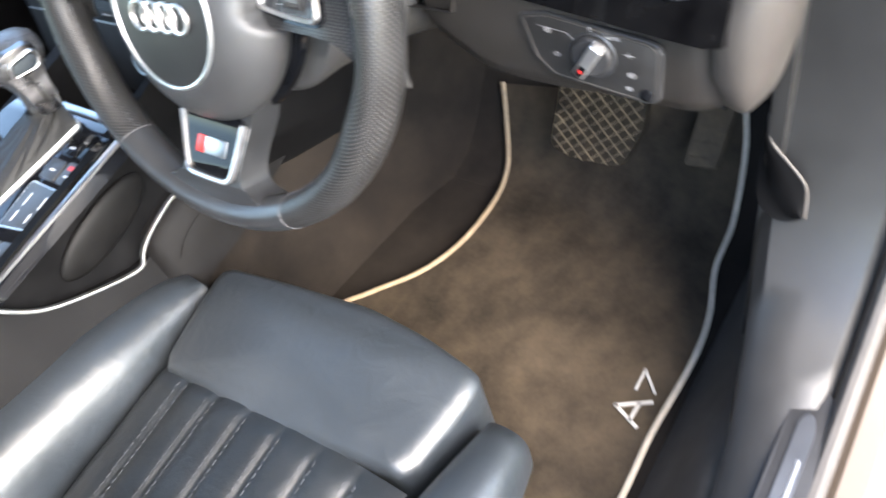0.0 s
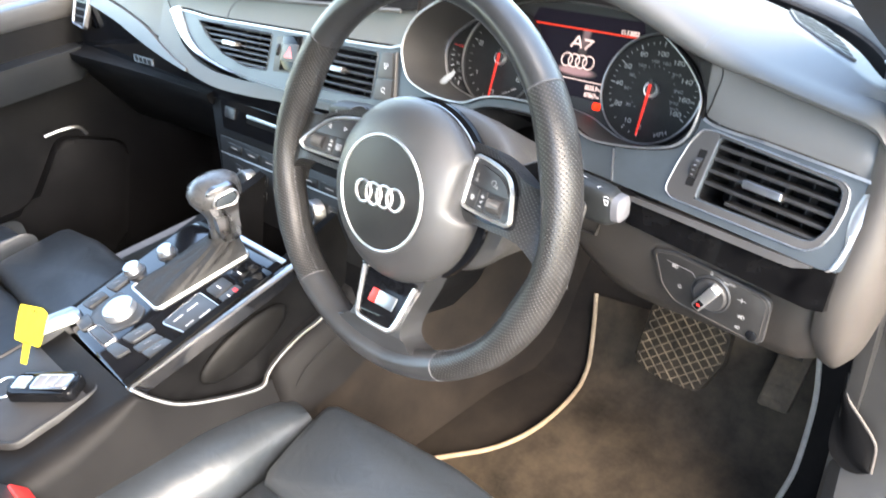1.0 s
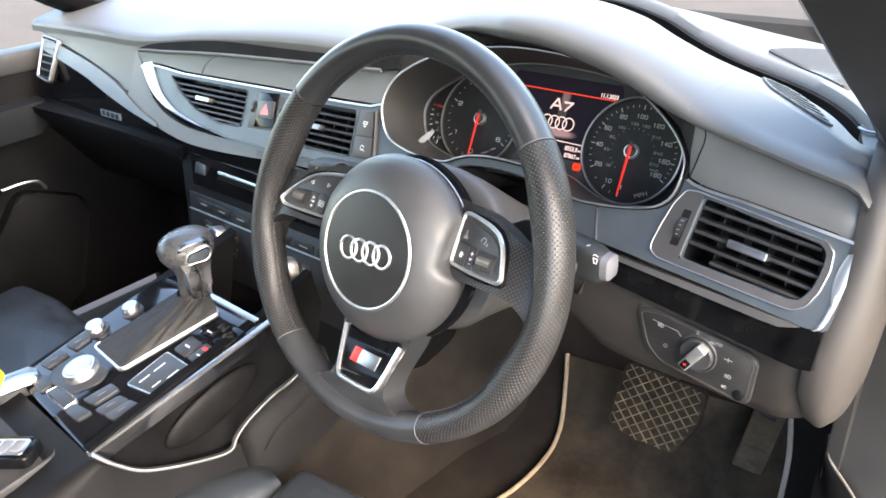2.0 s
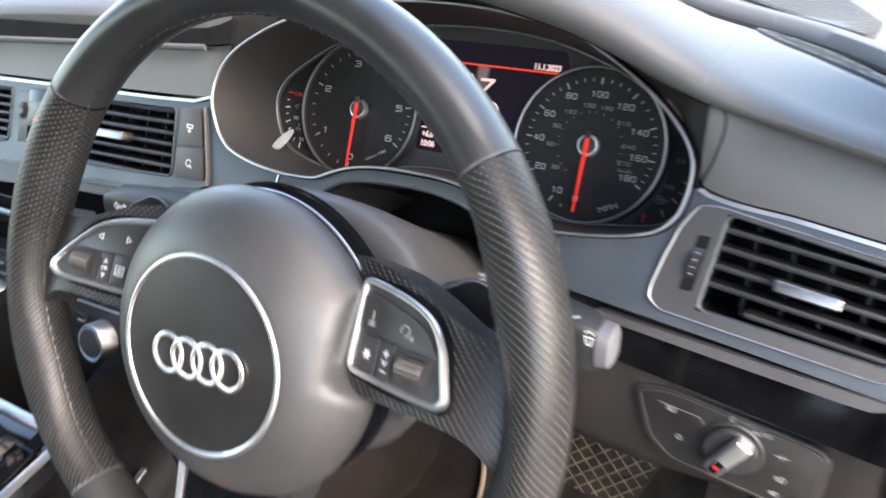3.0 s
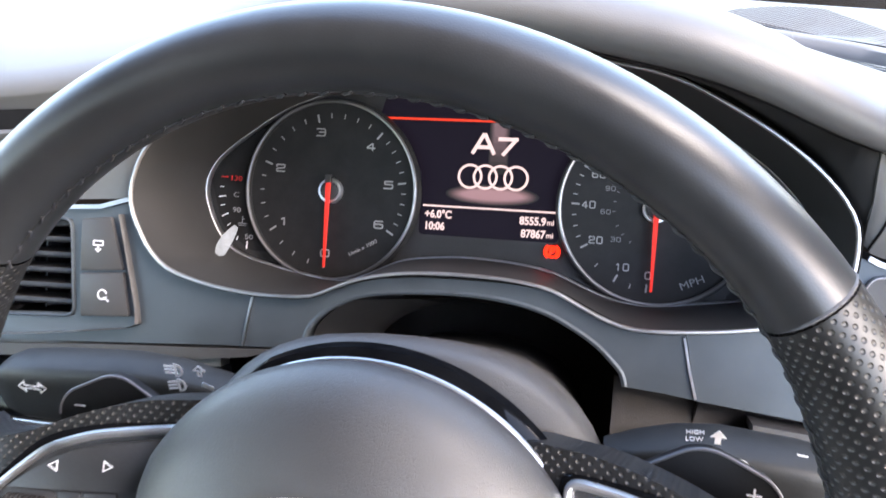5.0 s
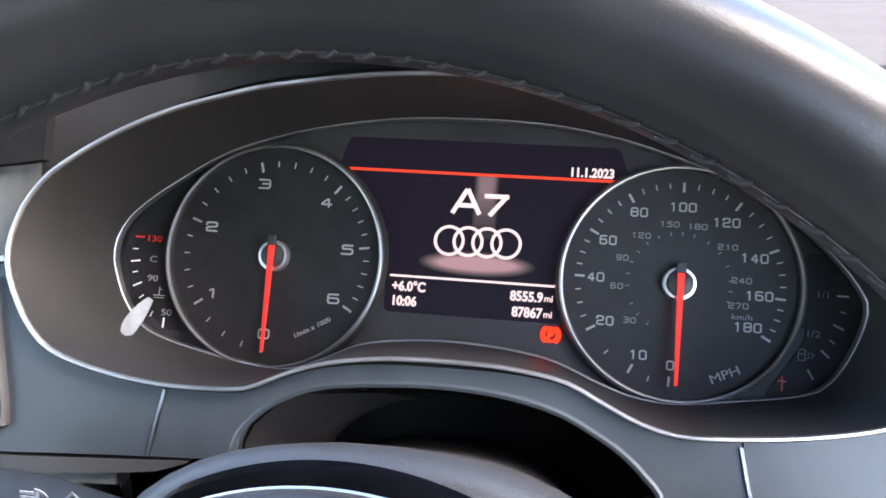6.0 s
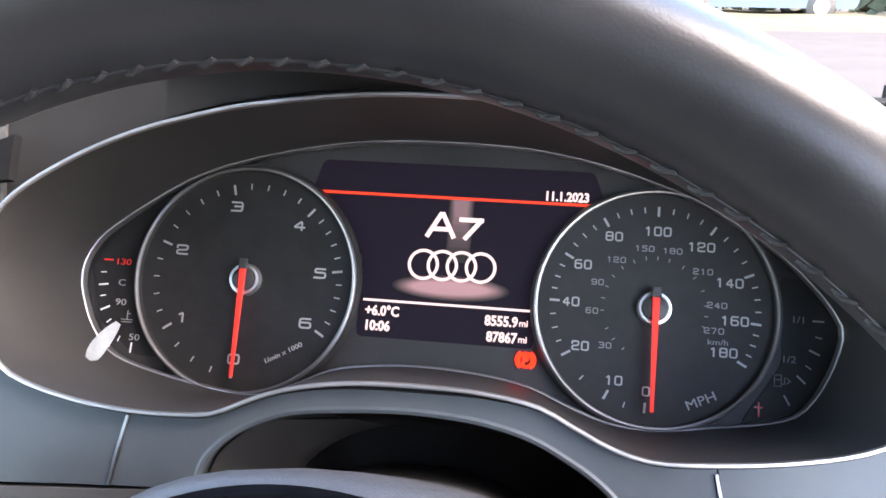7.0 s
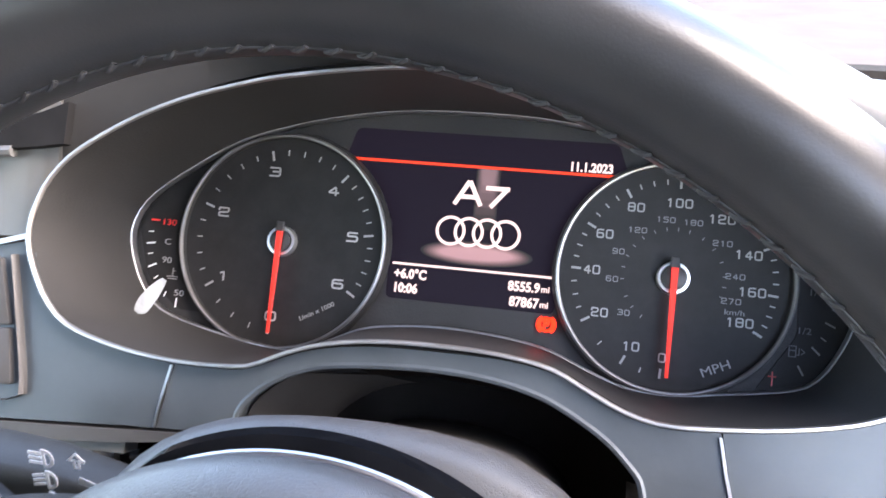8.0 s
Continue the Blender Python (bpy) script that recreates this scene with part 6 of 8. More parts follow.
def vent(hole, n, tab_x, label, name="air_vent", fins=5, tab_row=None, tilt=0.0):
    poly = fz(hole)
    cx = sum(p[0] for p in poly) / len(poly)
    t = thing(name, (cx, 0.19, -0.02), label, "air vent", "dash air vents")
    rim = rounded(poly, 0.006, 4)
    part("frame", hoop(rim, 0.0024, -0.004, 0.0016, FFm), FACIA, t, "slim dark frame")
    rings = [[FFm @ Vector((x, y, d)) for x, y in rim] for d in (-0.001, -0.02, -0.06)]
    bm = loft(rings, True, False)
    bm2 = mesh(rings[-1], [tuple(range(len(rim)))])
    part("duct", join(bm, bm2), BLACKHOLE, t, "black duct")
    y0, y1 = min(p[1] for p in poly), max(p[1] for p in poly)
    for i in range(n):
        y = y0 + (y1 - y0) * (i + 0.5) / n
        # the slats lean with the vent
        l = span(poly, y)
        if not l:
            continue
        a, b = l[0] + 0.001, l[1] - 0.001
        sec = [(-0.0016, -0.001), (-0.0006, -0.0002), (0.0008, -0.0006), (0.0020, -0.017), (0.0016, -0.019), (0.0003, -0.018)]
        rr = [[FFm @ Vector((x, y + tilt * (x - cx) + v * 1.3, d - 0.002)) for v, d in sec] for x in (a, a + (b - a) * 0.5, b)]
        part("slat", loft(rr), SLAT, t, "", sharp=30)
    for i in range(fins):
        x = poly[0][0] + (max(p[0] for p in poly) - min(p[0] for p in poly)) * (i + 0.7) / (fins + 0.4)
        l0 = span([(p[1], p[0]) for p in poly], x)
        if l0:
            part("fin", prism(rect(x - 0.0006, l0[0] + 0.001, x + 0.0006, l0[1] - 0.001), -0.045, -0.024, FFm), DARK, t)
    ty = y0 + (y1 - y0) * ((tab_row if tab_row is not None else n // 2) + 0.5) / n
    tab = rounded(rect(tab_x - 0.017, ty - 0.0036, tab_x + 0.017, ty + 0.0036), 0.0015, 3)
    part("tab", prism([(tx, ty_ + tilt * (tx - cx)) for tx, ty_ in tab], -0.006, 0.0060, FFm, 0.0016, 3), TABMETAL, t, "satin silver adjusting tab")
    return t


v1 = vent(VENT_R, 6, 0.261, "outer air vent with dark slats and a silver tab", tab_row=2, tilt=-0.10)
vent(VENT_C1, 7, -0.545, "wide centre air vent with dark slats and a silver tab", tilt=0.03)
vent(VENT_C2, 7, -0.30, "centre air vent with dark slats and a silver tab", tilt=0.03)
# surround of the outer vent with its thumb wheel
sur = [(0.1965, 0.0382), (0.2066, 0.0391), (0.317, 0.0258), (0.3242, 0.0200), (0.3255, 0.0064), (0.3225, -0.0100), (0.3165, -0.0220), (0.308, -0.0275), (0.299, -0.0278), (0.242, -0.0235), (0.186, -0.0192), (0.1790, -0.0145), (0.1785, -0.0088), (0.1825, 0.0076), (0.1883, 0.0256)]
part("surround", plate(fz(rounded(sur, 0.003, 3)), [fz([(x, z) for x, z in VENT_R])], 0.0, 0.0018, FFm), SOFT, v1, "grey surround")
part("surround_line", hoop([tuple(p) for p in fz(rounded(sur, 0.003, 3))], 0.0012, 0.0, 0.0028, FFm), TRIMLINE, v1, "chrome line round the surround")
rings = []
for i in range(9):
    x = 0.1972 + 0.0060 * i / 8
    rings.append([FFm @ Vector((x + 0.14 * (0.016 * math.cos(2 * math.pi * k / 36)), 0.0040 + 0.0155 * math.cos(2 * math.pi * k / 36), -0.0105 + (0.0155 + (0.0003 if k % 2 else 0)) * math.sin(2 * math.pi * k / 36))) for k in range(36)])
part("thumb_wheel", loft(rings), SLAT, v1, "ribbed thumb wheel", sharp=20)
# no hole here: a thin black plate paints the slot's shade
part("wheel_slot_shade", prism(rounded([(0.1945, -0.0125), (0.2020, -0.0125), (0.2062, 0.0205), (0.1990, 0.0205)], 0.001, 2), 0.0010, 0.0021, FFm), BLACKHOLE, v1, "black plate painting the slot's shade round the thumb wheel")
for q in (-40, -24, -8, 8, 24, 40):
    c, h = 0.0155 * math.sin(radians(q)), 0.0155 * math.cos(radians(q)) - 0.0105
    part("print", strokes([[(0.1993 + 0.14 * c, 0.0040 + c), (0.2010 + 0.14 * c, 0.0040 + c)]], 0.0009, FFm @ Matrix.Translation((0, 0, h + 0.0004))), GREYPRINT, v1, "pale mark on the wheel")

# hazard switch and the column of two switches
hz = thing("hazard_switch", (-0.40, 0.18, 0.0), "black hazard switch with a red triangle between two thumb wheels", "switch")
part("panel", prism(rounded(fz(HAZ), 0.002, 3), -0.01, 0.0004, FFm, 0.0006), SOFT, hz, "grey carrier panel")
part("bezel", prism(rounded(fz([(-0.420, 0.033), (-0.379, 0.0365), (-0.376, -0.0050), (-0.418, -0.0095)]), 0.002, 3), 0.0, 0.0016, FFm, 0.0005), GLOSS, hz, "gloss black bezel")
part("button", prism(rounded(fz([(-0.416, 0.023), (-0.382, 0.026), (-0.380, 0.005), (-0.415, 0.002)]), 0.002, 3), 0.001, 0.0034, FFm, 0.0007), SWITCH, hz, "hazard button")
part("triangle", prism(fz([(-0.408, 0.007), (-0.390, 0.0085), (-0.3985, 0.0215)]), 0.0034, 0.0038, FFm), mat("red lens", (0.75, 0.10, 0.10), 0.4, emit=0.03, tint=0.2, tint_scale=90), hz, "red triangle")
for x in (-0.428, -0.3705):
    rings = []
    for i in range(7):
        xx = x - 0.0025 + 0.005 * i / 6
        rings.append([FFm @ Vector((xx, 0.0105 + 0.0125 * math.cos(2 * math.pi * k / 30), -0.009 + (0.0125 + (0.0003 if k % 2 else 0)) * math.sin(2 * math.pi * k / 30))) for k in range(30)])
    part("thumb_wheel", loft(rings), SLAT, hz, "ribbed thumb wheel", sharp=20)
sw = thing("switch_pair", (-0.188, 0.18, 0.0), "two grey rocker switches beside the centre vent", "switch")
for k, pl in enumerate(([(-0.2190, 0.0395), (-0.2000, 0.0415), (-0.1915, 0.0145), (-0.2195, 0.0125)], [(-0.2195, 0.0115), (-0.1912, 0.0135), (-0.1870, -0.0090), (-0.2185, -0.0110)])):
    b = part("button", prism(rounded(fz(pl), 0.0015, 3), -0.002, 0.0026, FFm, 0.0007), SOFT, sw, "grey rocker")
    cx, cz_ = sum(p[0] for p in pl) / 4, (sum(p[1] for p in pl) / 4 - 0.005) * 1.118
    mk = [arc((cx, cz_), 0.0028, 20, 330, 10), [(cx + 0.001, cz_ - 0.0015), (cx + 0.004, cz_ - 0.0035)]] if k else [[(cx - 0.003, cz_ + 0.002), (cx + 0.003, cz_ + 0.002), (cx + 0.003, cz_ - 0.0005), (cx - 0.003, cz_ - 0.0005), (cx - 0.003, cz_ + 0.002)], [(cx, cz_ - 0.001), (cx, cz_ - 0.004)], [(cx - 0.0015, cz_ - 0.0028), (cx, cz_ - 0.0042), (cx + 0.0015, cz_ - 0.0028)]]
    part("print", strokes(mk, 0.0007, FFm @ Matrix.Translation((0, 0, 0.0027))), WHITE, b, "white mark")
# bright sweep round the outer end of the centre vents
arcp = [Vector((x, (z - 0.005) * 1.118, 0.001)) for x, z in ((-0.722, 0.034), (-0.700, 0.014), (-0.672, -0.004), (-0.63, -0.018), (-0.57, -0.0265), (-0.50, -0.0305), (-0.40, -0.0305), (-0.28, -0.0255), (-0.20, -0.0165), (-0.1835, -0.0135), (-0.1815, -0.0070), (-0.188, 0.02), (-0.194, 0.043))]
path = smooth_pts(arcp, 80)
rings = []
for i, p in enumerate(path):
    w = 0.021 * max(0.08, 1 - i / 34) ** 1.2 if i < 34 else (0.0016 if i < 72 else 0.0010)
    rings.append([p + Vector((-w * 0.5, -w * 0.2, -0.003)), p + Vector((-w * 0.5, -w * 0.2, 0.0015)), p + Vector((0, 0, 0.003)), p + Vector((w * 0.9, w * 0.25, 0.0015)), p + Vector((w * 0.9, w * 0.25, -0.003))])
SWEEPMETAL = mat("satin sweep aluminium", (0.42, 0.43, 0.44), 0.42, metal=1.0, tint=0.12, tint_scale=40, rvar=0.06)
part("trim_edge", moved(loft(rings[33:67]), FFm), TRIMLINE, dash, "thin satin line along the trim")
part("trim_edge", moved(loft(rings[66:]), FFm), SOFT, dash, "dark end of the trim line")
part("bright_sweep", moved(loft(rings[:34]), FFm), SWEEPMETAL, dash, "bright aluminium sweep under the centre vents")
# plain badge on the passenger strip
def on_strip(poly, z0, z1):
    """Lays a flat plate on the sloping passenger strip."""
    return moved(bend(prism(rounded(poly, 0.0015, 2), z0, z1), lambda v: Vector((v.x, v.y, v.z - 0.0221 + 0.354 * (v.y + 0.0652)))), FFm)


bdg = part("strip_badge", on_strip([(-0.883, -0.0752), (-0.812, -0.0728), (-0.812, -0.0615), (-0.883, -0.0637)], -0.001, 0.0016), SILVER, dash, "plain silver badge bar")
for k in range(4):
    x = -0.877 + 0.0158 * k
    part("badge_bar", on_strip([(x, -0.0728), (x + 0.011, -0.0724), (x + 0.011, -0.0644), (x, -0.0648)], 0.0014, 0.0022), DARK, bdg, "dark bar on the badge")
pv = thing("air_vent", (-1.06, 0.17, 0.0), "passenger end air vent in a chrome frame", "air vent", "dash air vents")
pvp = fz([(-1.10, 0.038), (-1.035, 0.036), (-1.045, -0.035), (-1.095, -0.03)])
part("frame", hoop(rounded(pvp, 0.006, 4), 0.0042, -0.004, 0.005, FFm), TRIMLINE, pv, "chrome frame")
part("duct", prism(rounded(pvp, 0.006, 4), -0.01, 0.0015, FFm), BLACKHOLE, pv)
for i in range(6):
    y = pvp[2][1] + (pvp[0][1] - pvp[2][1]) * (i + 0.5) / 6
    part("slat", prism(rect(-1.092, y - 0.0016, -1.045, y + 0.0016), 0.0, 0.004, FFm, 0.0006, 1), SLAT, pv)

# ---- headlamp switch ----
HLPLATE = mat("warm black switch plate", (0.0135, 0.0130, 0.0128), 0.42, bump=0.15, scale=900, tint=0.3, tint_scale=40)
HLm = fr((0.240, 0.1375, -0.0915), 4)
hl = thing("headlamp_switch", (0.24, 0.15, -0.13), "dark headlamp switch panel with a silver rotary knob", "switch")


def hp(pts):
    return [(x - 0.24, (z + 0.098) * 1.012) for x, z in pts]


hpan = hp([(0.179, -0.0745), (0.20, -0.0705), (0.285, -0.0825), (0.292, -0.088), (0.290, -0.128), (0.282, -0.1315), (0.205, -0.1215), (0.190, -0.108)])
part("panel", prism(rounded(hpan, 0.005, 4), -0.004, 0.0020, HLm, 0.0008), HLPLATE, hl, "dark switch panel")
part("panel_edge", hoop([tuple(p) for p in rounded(hpan, 0.005, 4)], 0.0016, -0.001, 0.0016, HLm), DARK, hl)
part("knob_ring", lathe([(0.0175, 0.001), (0.0185, 0.0030), (0.0172, 0.0040), (0.0160, 0.0030), (0.0, 0.0026)], 44, HLm), SWITCH, hl, "ring round the knob")
part("knob", lathe([(0.0158, 0.002), (0.0156, 0.0060), (0.0140, 0.0078), (0.0, 0.0070)], 40, HLm), DARK, hl, "black rotary knob")
grip = part("knob_grip", prism(rounded([(-0.0046, -0.0150), (0.0046, -0.0150), (0.0050, 0.0150), (-0.0050, 0.0150)], 0.002, 3), 0.006, 0.0150, HLm @ Matrix.Rotation(radians(-33), 4, "Z"), 0.0014, 3), CHROME, hl, "bright silver grip of the knob")
part("grip_inlay", prism(rounded([(-0.0032, -0.0135), (0.0032, -0.0135), (0.0032, -0.0040), (-0.0032, -0.0040)], 0.001, 3), 0.0146, 0.0153, HLm @ Matrix.Rotation(radians(-33), 4, "Z")), GLOSS, grip, "black inlay")
part("grip_mark", strokes([[(-0.0012, -0.0088), (0.0012, -0.0088)], [(0, -0.0100), (0, -0.0076)]], 0.0009, HLm @ Matrix.Rotation(radians(-33), 4, "Z") @ Matrix.Translation((0, 0, 0.0154))), REDPLAS, grip, "small red lamp mark")
part("panel_line", hoop([tuple(p) for p in rounded([(x * 0.94, y * 0.93) for x, y in hpan], 0.005, 4)], 0.0007, 0.0018, 0.0024, HLm), KNEE, hl, "fine line along the panel edge")
part("print", writing("0", 0.0056, HLm @ Matrix.Translation((-0.002, 0.0200, 0.0021))), DIALPRINT, hl, "white figure")
part("print", writing("AUTO", 0.0036, HLm @ Matrix.Translation((0.0150, 0.0155, 0.0021)), wide=1.1), DIALPRINT, hl, "white word")
for icon in (lamp_icon(-0.036, 0.0145, 0.9), lamp_icon(0.030, -0.0120, 0.9), [[(0.024, 0.004), (0.031, 0.004)], [(0.0275, 0.002), (0.0275, 0.006)]], [arc((-0.030, -0.0045), 0.0016, 0, 360, 10)], lamp_icon(0.028, -0.0235, 0.7)):
    part("print", strokes(icon, 0.0005, HLm @ Matrix.Translation((0, 0, 0.0021))), DIALPRINT, hl, "white lamp mark")
part("print", strokes([[(-0.045, 0.0175), (-0.020, 0.0145), (-0.0165, 0.010)]], 0.0004, HLm @ Matrix.Translation((0, 0, 0.0021))), GREYPRINT, hl, "dim line round a key")
part("dimmer", lathe([(0.0050, 0.001), (0.0050, 0.0028), (0.0040, 0.0034), (0, 0.0034)], 24, HLm @ Matrix.Translation((0.0405, -0.0265, 0))), GLOSS, hl, "small round dimmer")

# ---- centre stack fittings ----
cd = thing("disc_player", (-0.42, 0.14, -0.13), "black disc player slot with small buttons in the centre stack", "disc player")
part("face", prism(rounded(sz([(-0.600, -0.083), (-0.20, -0.078), (-0.205, -0.122), (-0.585, -0.128)]), 0.003, 3), -0.006, 0.002, STm, 0.0008), GLOSS, cd, "gloss black face")
part("slot", prism(rounded(sz([(-0.52, -0.101), (-0.26, -0.099), (-0.26, -0.106), (-0.52, -0.108)]), 0.001, 2), 0.0015, 0.0030, STm), BLACKHOLE, cd, "disc slot")
part("lip", prism(rounded(sz([(-0.52, -0.096), (-0.26, -0.094), (-0.26, -0.0985), (-0.52, -0.1005)]), 0.001, 2), 0.0015, 0.0042, STm, 0.0006), SILVER, cd, "bright lip over the slot")
for x in (-0.566, -0.235):
    part("button", prism(rounded(sz(rect(x - 0.014, -0.110, x + 0.014, -0.094)), 0.002, 3), 0.0015, 0.0045, STm, 0.0008), SWITCH, cd, "small button")
STACKFACE = mat("dull black control face", (0.0085, 0.0088, 0.0095), 0.45, spec=0.3, bump=0.1, scale=900, tint=0.3, tint_scale=30)
cl = thing("climate_panel", (-0.40, 0.10, -0.25), "dark climate control panel with two silver rotary knobs", "climate panel")
part("face", prism(rounded(sz([(-0.595, -0.140), (-0.195, -0.134), (-0.215, -0.235), (-0.565, -0.243)]), 0.004, 3), -0.006, 0.0016, STm, 0.0008), STACKFACE, cl, "dark grey face")
part("line", prism(sz([(-0.588, -0.1635), (-0.205, -0.1575), (-0.205, -0.1595), (-0.588, -0.1655)]), 0.0012, 0.0024, STm), SILVER, cl, "thin silver line")
for x in [-0.57 + 0.048 * i for i in range(8)]:
    part("button", prism(rounded(sz(rect(x, -0.158, x + 0.040, -0.146)), 0.0015, 2), 0.001, 0.0030, STm, 0.0006), STACKFACE, cl)
    part("print", strokes([[(x + 0.012, (-0.152 + 0.075) * 1.06), (x + 0.028, (-0.152 + 0.075) * 1.06)]], 0.0016, STm @ Matrix.Translation((0, 0, 0.0031))), DIALPRINT, cl)
for x in (-0.500, -0.333):
    part("knob", lathe([(0.0195, 0.001), (0.0190, 0.016), (0.0175, 0.0185), (0.015, 0.0180), (0, 0.0178)], 44, STm @ Matrix.Translation((x, (-0.190 + 0.075) * 1.06, 0))), SILVER, cl, "silver rotary knob")
    part("knob_cap", lathe([(0.0148, 0.0176), (0.0140, 0.0192), (0, 0.0194)], 32, STm @ Matrix.Translation((x, (-0.190 + 0.075) * 1.06, 0))), SWITCH, cl)
    for dx in (-0.034, 0.034):
        for dz in (0.010, -0.012):
            part("button", prism(rounded(sz(rect(x + dx - 0.010, -0.190 + dz - 0.007, x + dx + 0.010, -0.190 + dz + 0.007)), 0.0015, 2), 0.001, 0.0030, STm, 0.0006), STACKFACE, cl)
            part("print", strokes([[(x + dx - 0.004, (-0.190 + dz + 0.075) * 1.06), (x + dx + 0.004, (-0.190 + dz + 0.075) * 1.06)]], 0.0020, STm @ Matrix.Translation((0, 0, 0.0031))), DIALPRINT, cl)

# ---- centre console ----
con = thing("centre_console", (CX, -0.1, -0.35), "centre console with a gloss black plate and chrome edges", "centre console")
CNm = Matrix.Translation((0, -0.1, -0.21)) @ Matrix.Rotation(math.atan(0.2), 4, "X")


def cn(pts):
    return [(x, (y + 0.1) * 1.02) for x, y in pts]


top = cn([(-0.470, -0.215), (-0.262, -0.222), (-0.248, -0.02), (-0.252, 0.012), (-0.455, 0.012), (-0.470, -0.02)])
part("top_plate", prism(rounded(top, 0.006, 3), -0.02, 0.0, CNm, 0.002), PIANO, con, "gloss black top plate")
edge = smooth_pts([CNm @ Vector((*p, 0.0008)) for p in cn([(-0.264, -0.2225), (-0.256, -0.12), (-0.2485, -0.02), (-0.247, 0.02)])], 24)
part("edge_strip", sweep(edge, [(-0.004, -0.003), (0.002, -0.003), (0.0025, 0.0005), (0.0, 0.0016), (-0.004, 0.0012)]), SILVER, con, "bright strip along the driver's edge")
part("front_strip", prism(cn([(-0.392, 0.004), (-0.262, 0.004), (-0.262, 0.012), (-0.392, 0.012)]), 0.0, 0.003, CNm, 0.001), SILVER, con, "bright bar at the front of the plate")
def blob(c, r, n=24, m=14, pw=0.9):
    rings = []
    for i in range(1, m):
        a = math.pi * i / m
        sa = math.sin(a) ** pw
        rings.append([Vector((c[0] + r[0] * sa * math.cos(2 * math.pi * k / n), c[1] + r[1] * sa * math.sin(2 * math.pi * k / n), c[2] - r[2] * math.cos(a))) for k in range(n)])
    return loft(rings)


# these near-black bases include shade on the console's flank and pocket
REARTRIM = mat("soft console skin", (0.0040, 0.0039, 0.0043), 0.5, spec=0.12, bump=0.25, scale=650, kind="voronoi", tint=0.2, tint_scale=9, rvar=0.06)
KNEEPAD = mat("knee pad skin", (0.0050, 0.0046, 0.0046), 0.55, spec=0.12, bump=0.3, scale=650, kind="voronoi", tint=0.25, tint_scale=9, rvar=0.06)
POCKETPAD = mat("dull pocket padding", (0.0026, 0.0025, 0.0026), 0.5, spec=0.12, tint=0.4, tint_scale=25)
POCKETSHADE = mat("pocket shade black", (0.0022, 0.0022, 0.0025), 0.7, spec=0.05, tint=0.3, tint_scale=20)
# driver's side: flat pocket wall blackened for the hollow's shade, with a bright lower strip, then the padded knee rest
side = [(-0.222, -0.228), (-0.12, -0.208), (0.02, -0.184), (0.10, -0.16), (0.12, -0.30), (0.02, -0.30), (-0.05, -0.33), (-0.075, -0.345), (-0.18, -0.30), (-0.215, -0.262)]
SDm = Matrix.Translation((-0.262, 0, 0)) @ Matrix.Rotation(radians(90), 4, "Z") @ Matrix.Rotation(radians(90), 4, "X")
part("pocket_wall", prism(side, -0.012, 0.0, SDm), POCKETSHADE, con, "flat pocket wall blackened to paint the hollow's shade")
part("pocket_pad", moved(blob((0, 0, 0), (0.009, 0.070, 0.026)), Matrix.Translation((-0.258, -0.075, -0.262)) @ Matrix.Rotation(radians(14), 4, "X")), POCKETPAD, con, "dark padded bolster in the pocket")
lowp = smooth_pts([(-0.252, -0.2215, -0.2275), (-0.250, -0.205, -0.252), (-0.248, -0.177, -0.281), (-0.246, -0.125, -0.3085), (-0.245, -0.078, -0.3255), (-0.245, -0.064, -0.312), (-0.245, -0.045, -0.300), (-0.245, -0.006, -0.287), (-0.245, 0.025, -0.283), (-0.245, 0.06, -0.272)], 60)
part("pocket_strip", sweep(lowp, [(-0.0012, -0.0016), (0.004, -0.0016), (0.0045, 0.0), (0.004, 0.0016), (-0.0012, 0.0016)], up=(0, 0.15, 1)), SILVER, con, "bright strip under the pocket")
rings = []
for y, z0, bul in ((-0.060, -0.325, 0.004), (-0.045, -0.304, 0.010), (-0.006, -0.290, 0.014), (0.03, -0.285, 0.015), (0.08, -0.270, 0.014), (0.16, -0.245, 0.010), (0.30, -0.20, 0.006)):
    rings.append([Vector((-0.27, y, z0)), Vector((-0.246, y, z0 - 0.001)), Vector((-0.240 + bul * 0.6, y, z0 - 0.016)), Vector((-0.238 + bul, y, z0 - 0.06)), Vector((-0.232 + bul, y, z0 - 0.095)), Vector((-0.243, y, z0 - 0.108)), Vector((-0.27, y, z0 - 0.11))])
part("knee_rest", loft(rings), KNEEPAD, con, "padded grey knee rest", sharp=60)
st2 = smooth_pts([(-0.2285, -0.038, -0.345), (-0.2245, -0.02, -0.325), (-0.2225, 0.02, -0.310), (-0.2225, 0.08, -0.292)], 30)
part("seam", tube(st2, 0.0006, 6), KNEEPAD, con, "sewn seam on the knee rest")


def console_flank(y, zs, sh):
    """The driver's flank of the console: a rounded shoulder at the height zs, then a slightly flared side."""
    out = [Vector((-0.246 - sh + sh * math.cos(radians(q)), y, zs - sh * 0.75 + sh * 0.75 * math.sin(radians(q)))) for q in (90, 72, 54, 36, 18, 0)]
    return out + [Vector((-0.241, y, zs - sh * 0.75 - 0.025)), Vector((-0.235, y, zs - sh * 0.75 - 0.06)), Vector((-0.228, y, -0.46))]


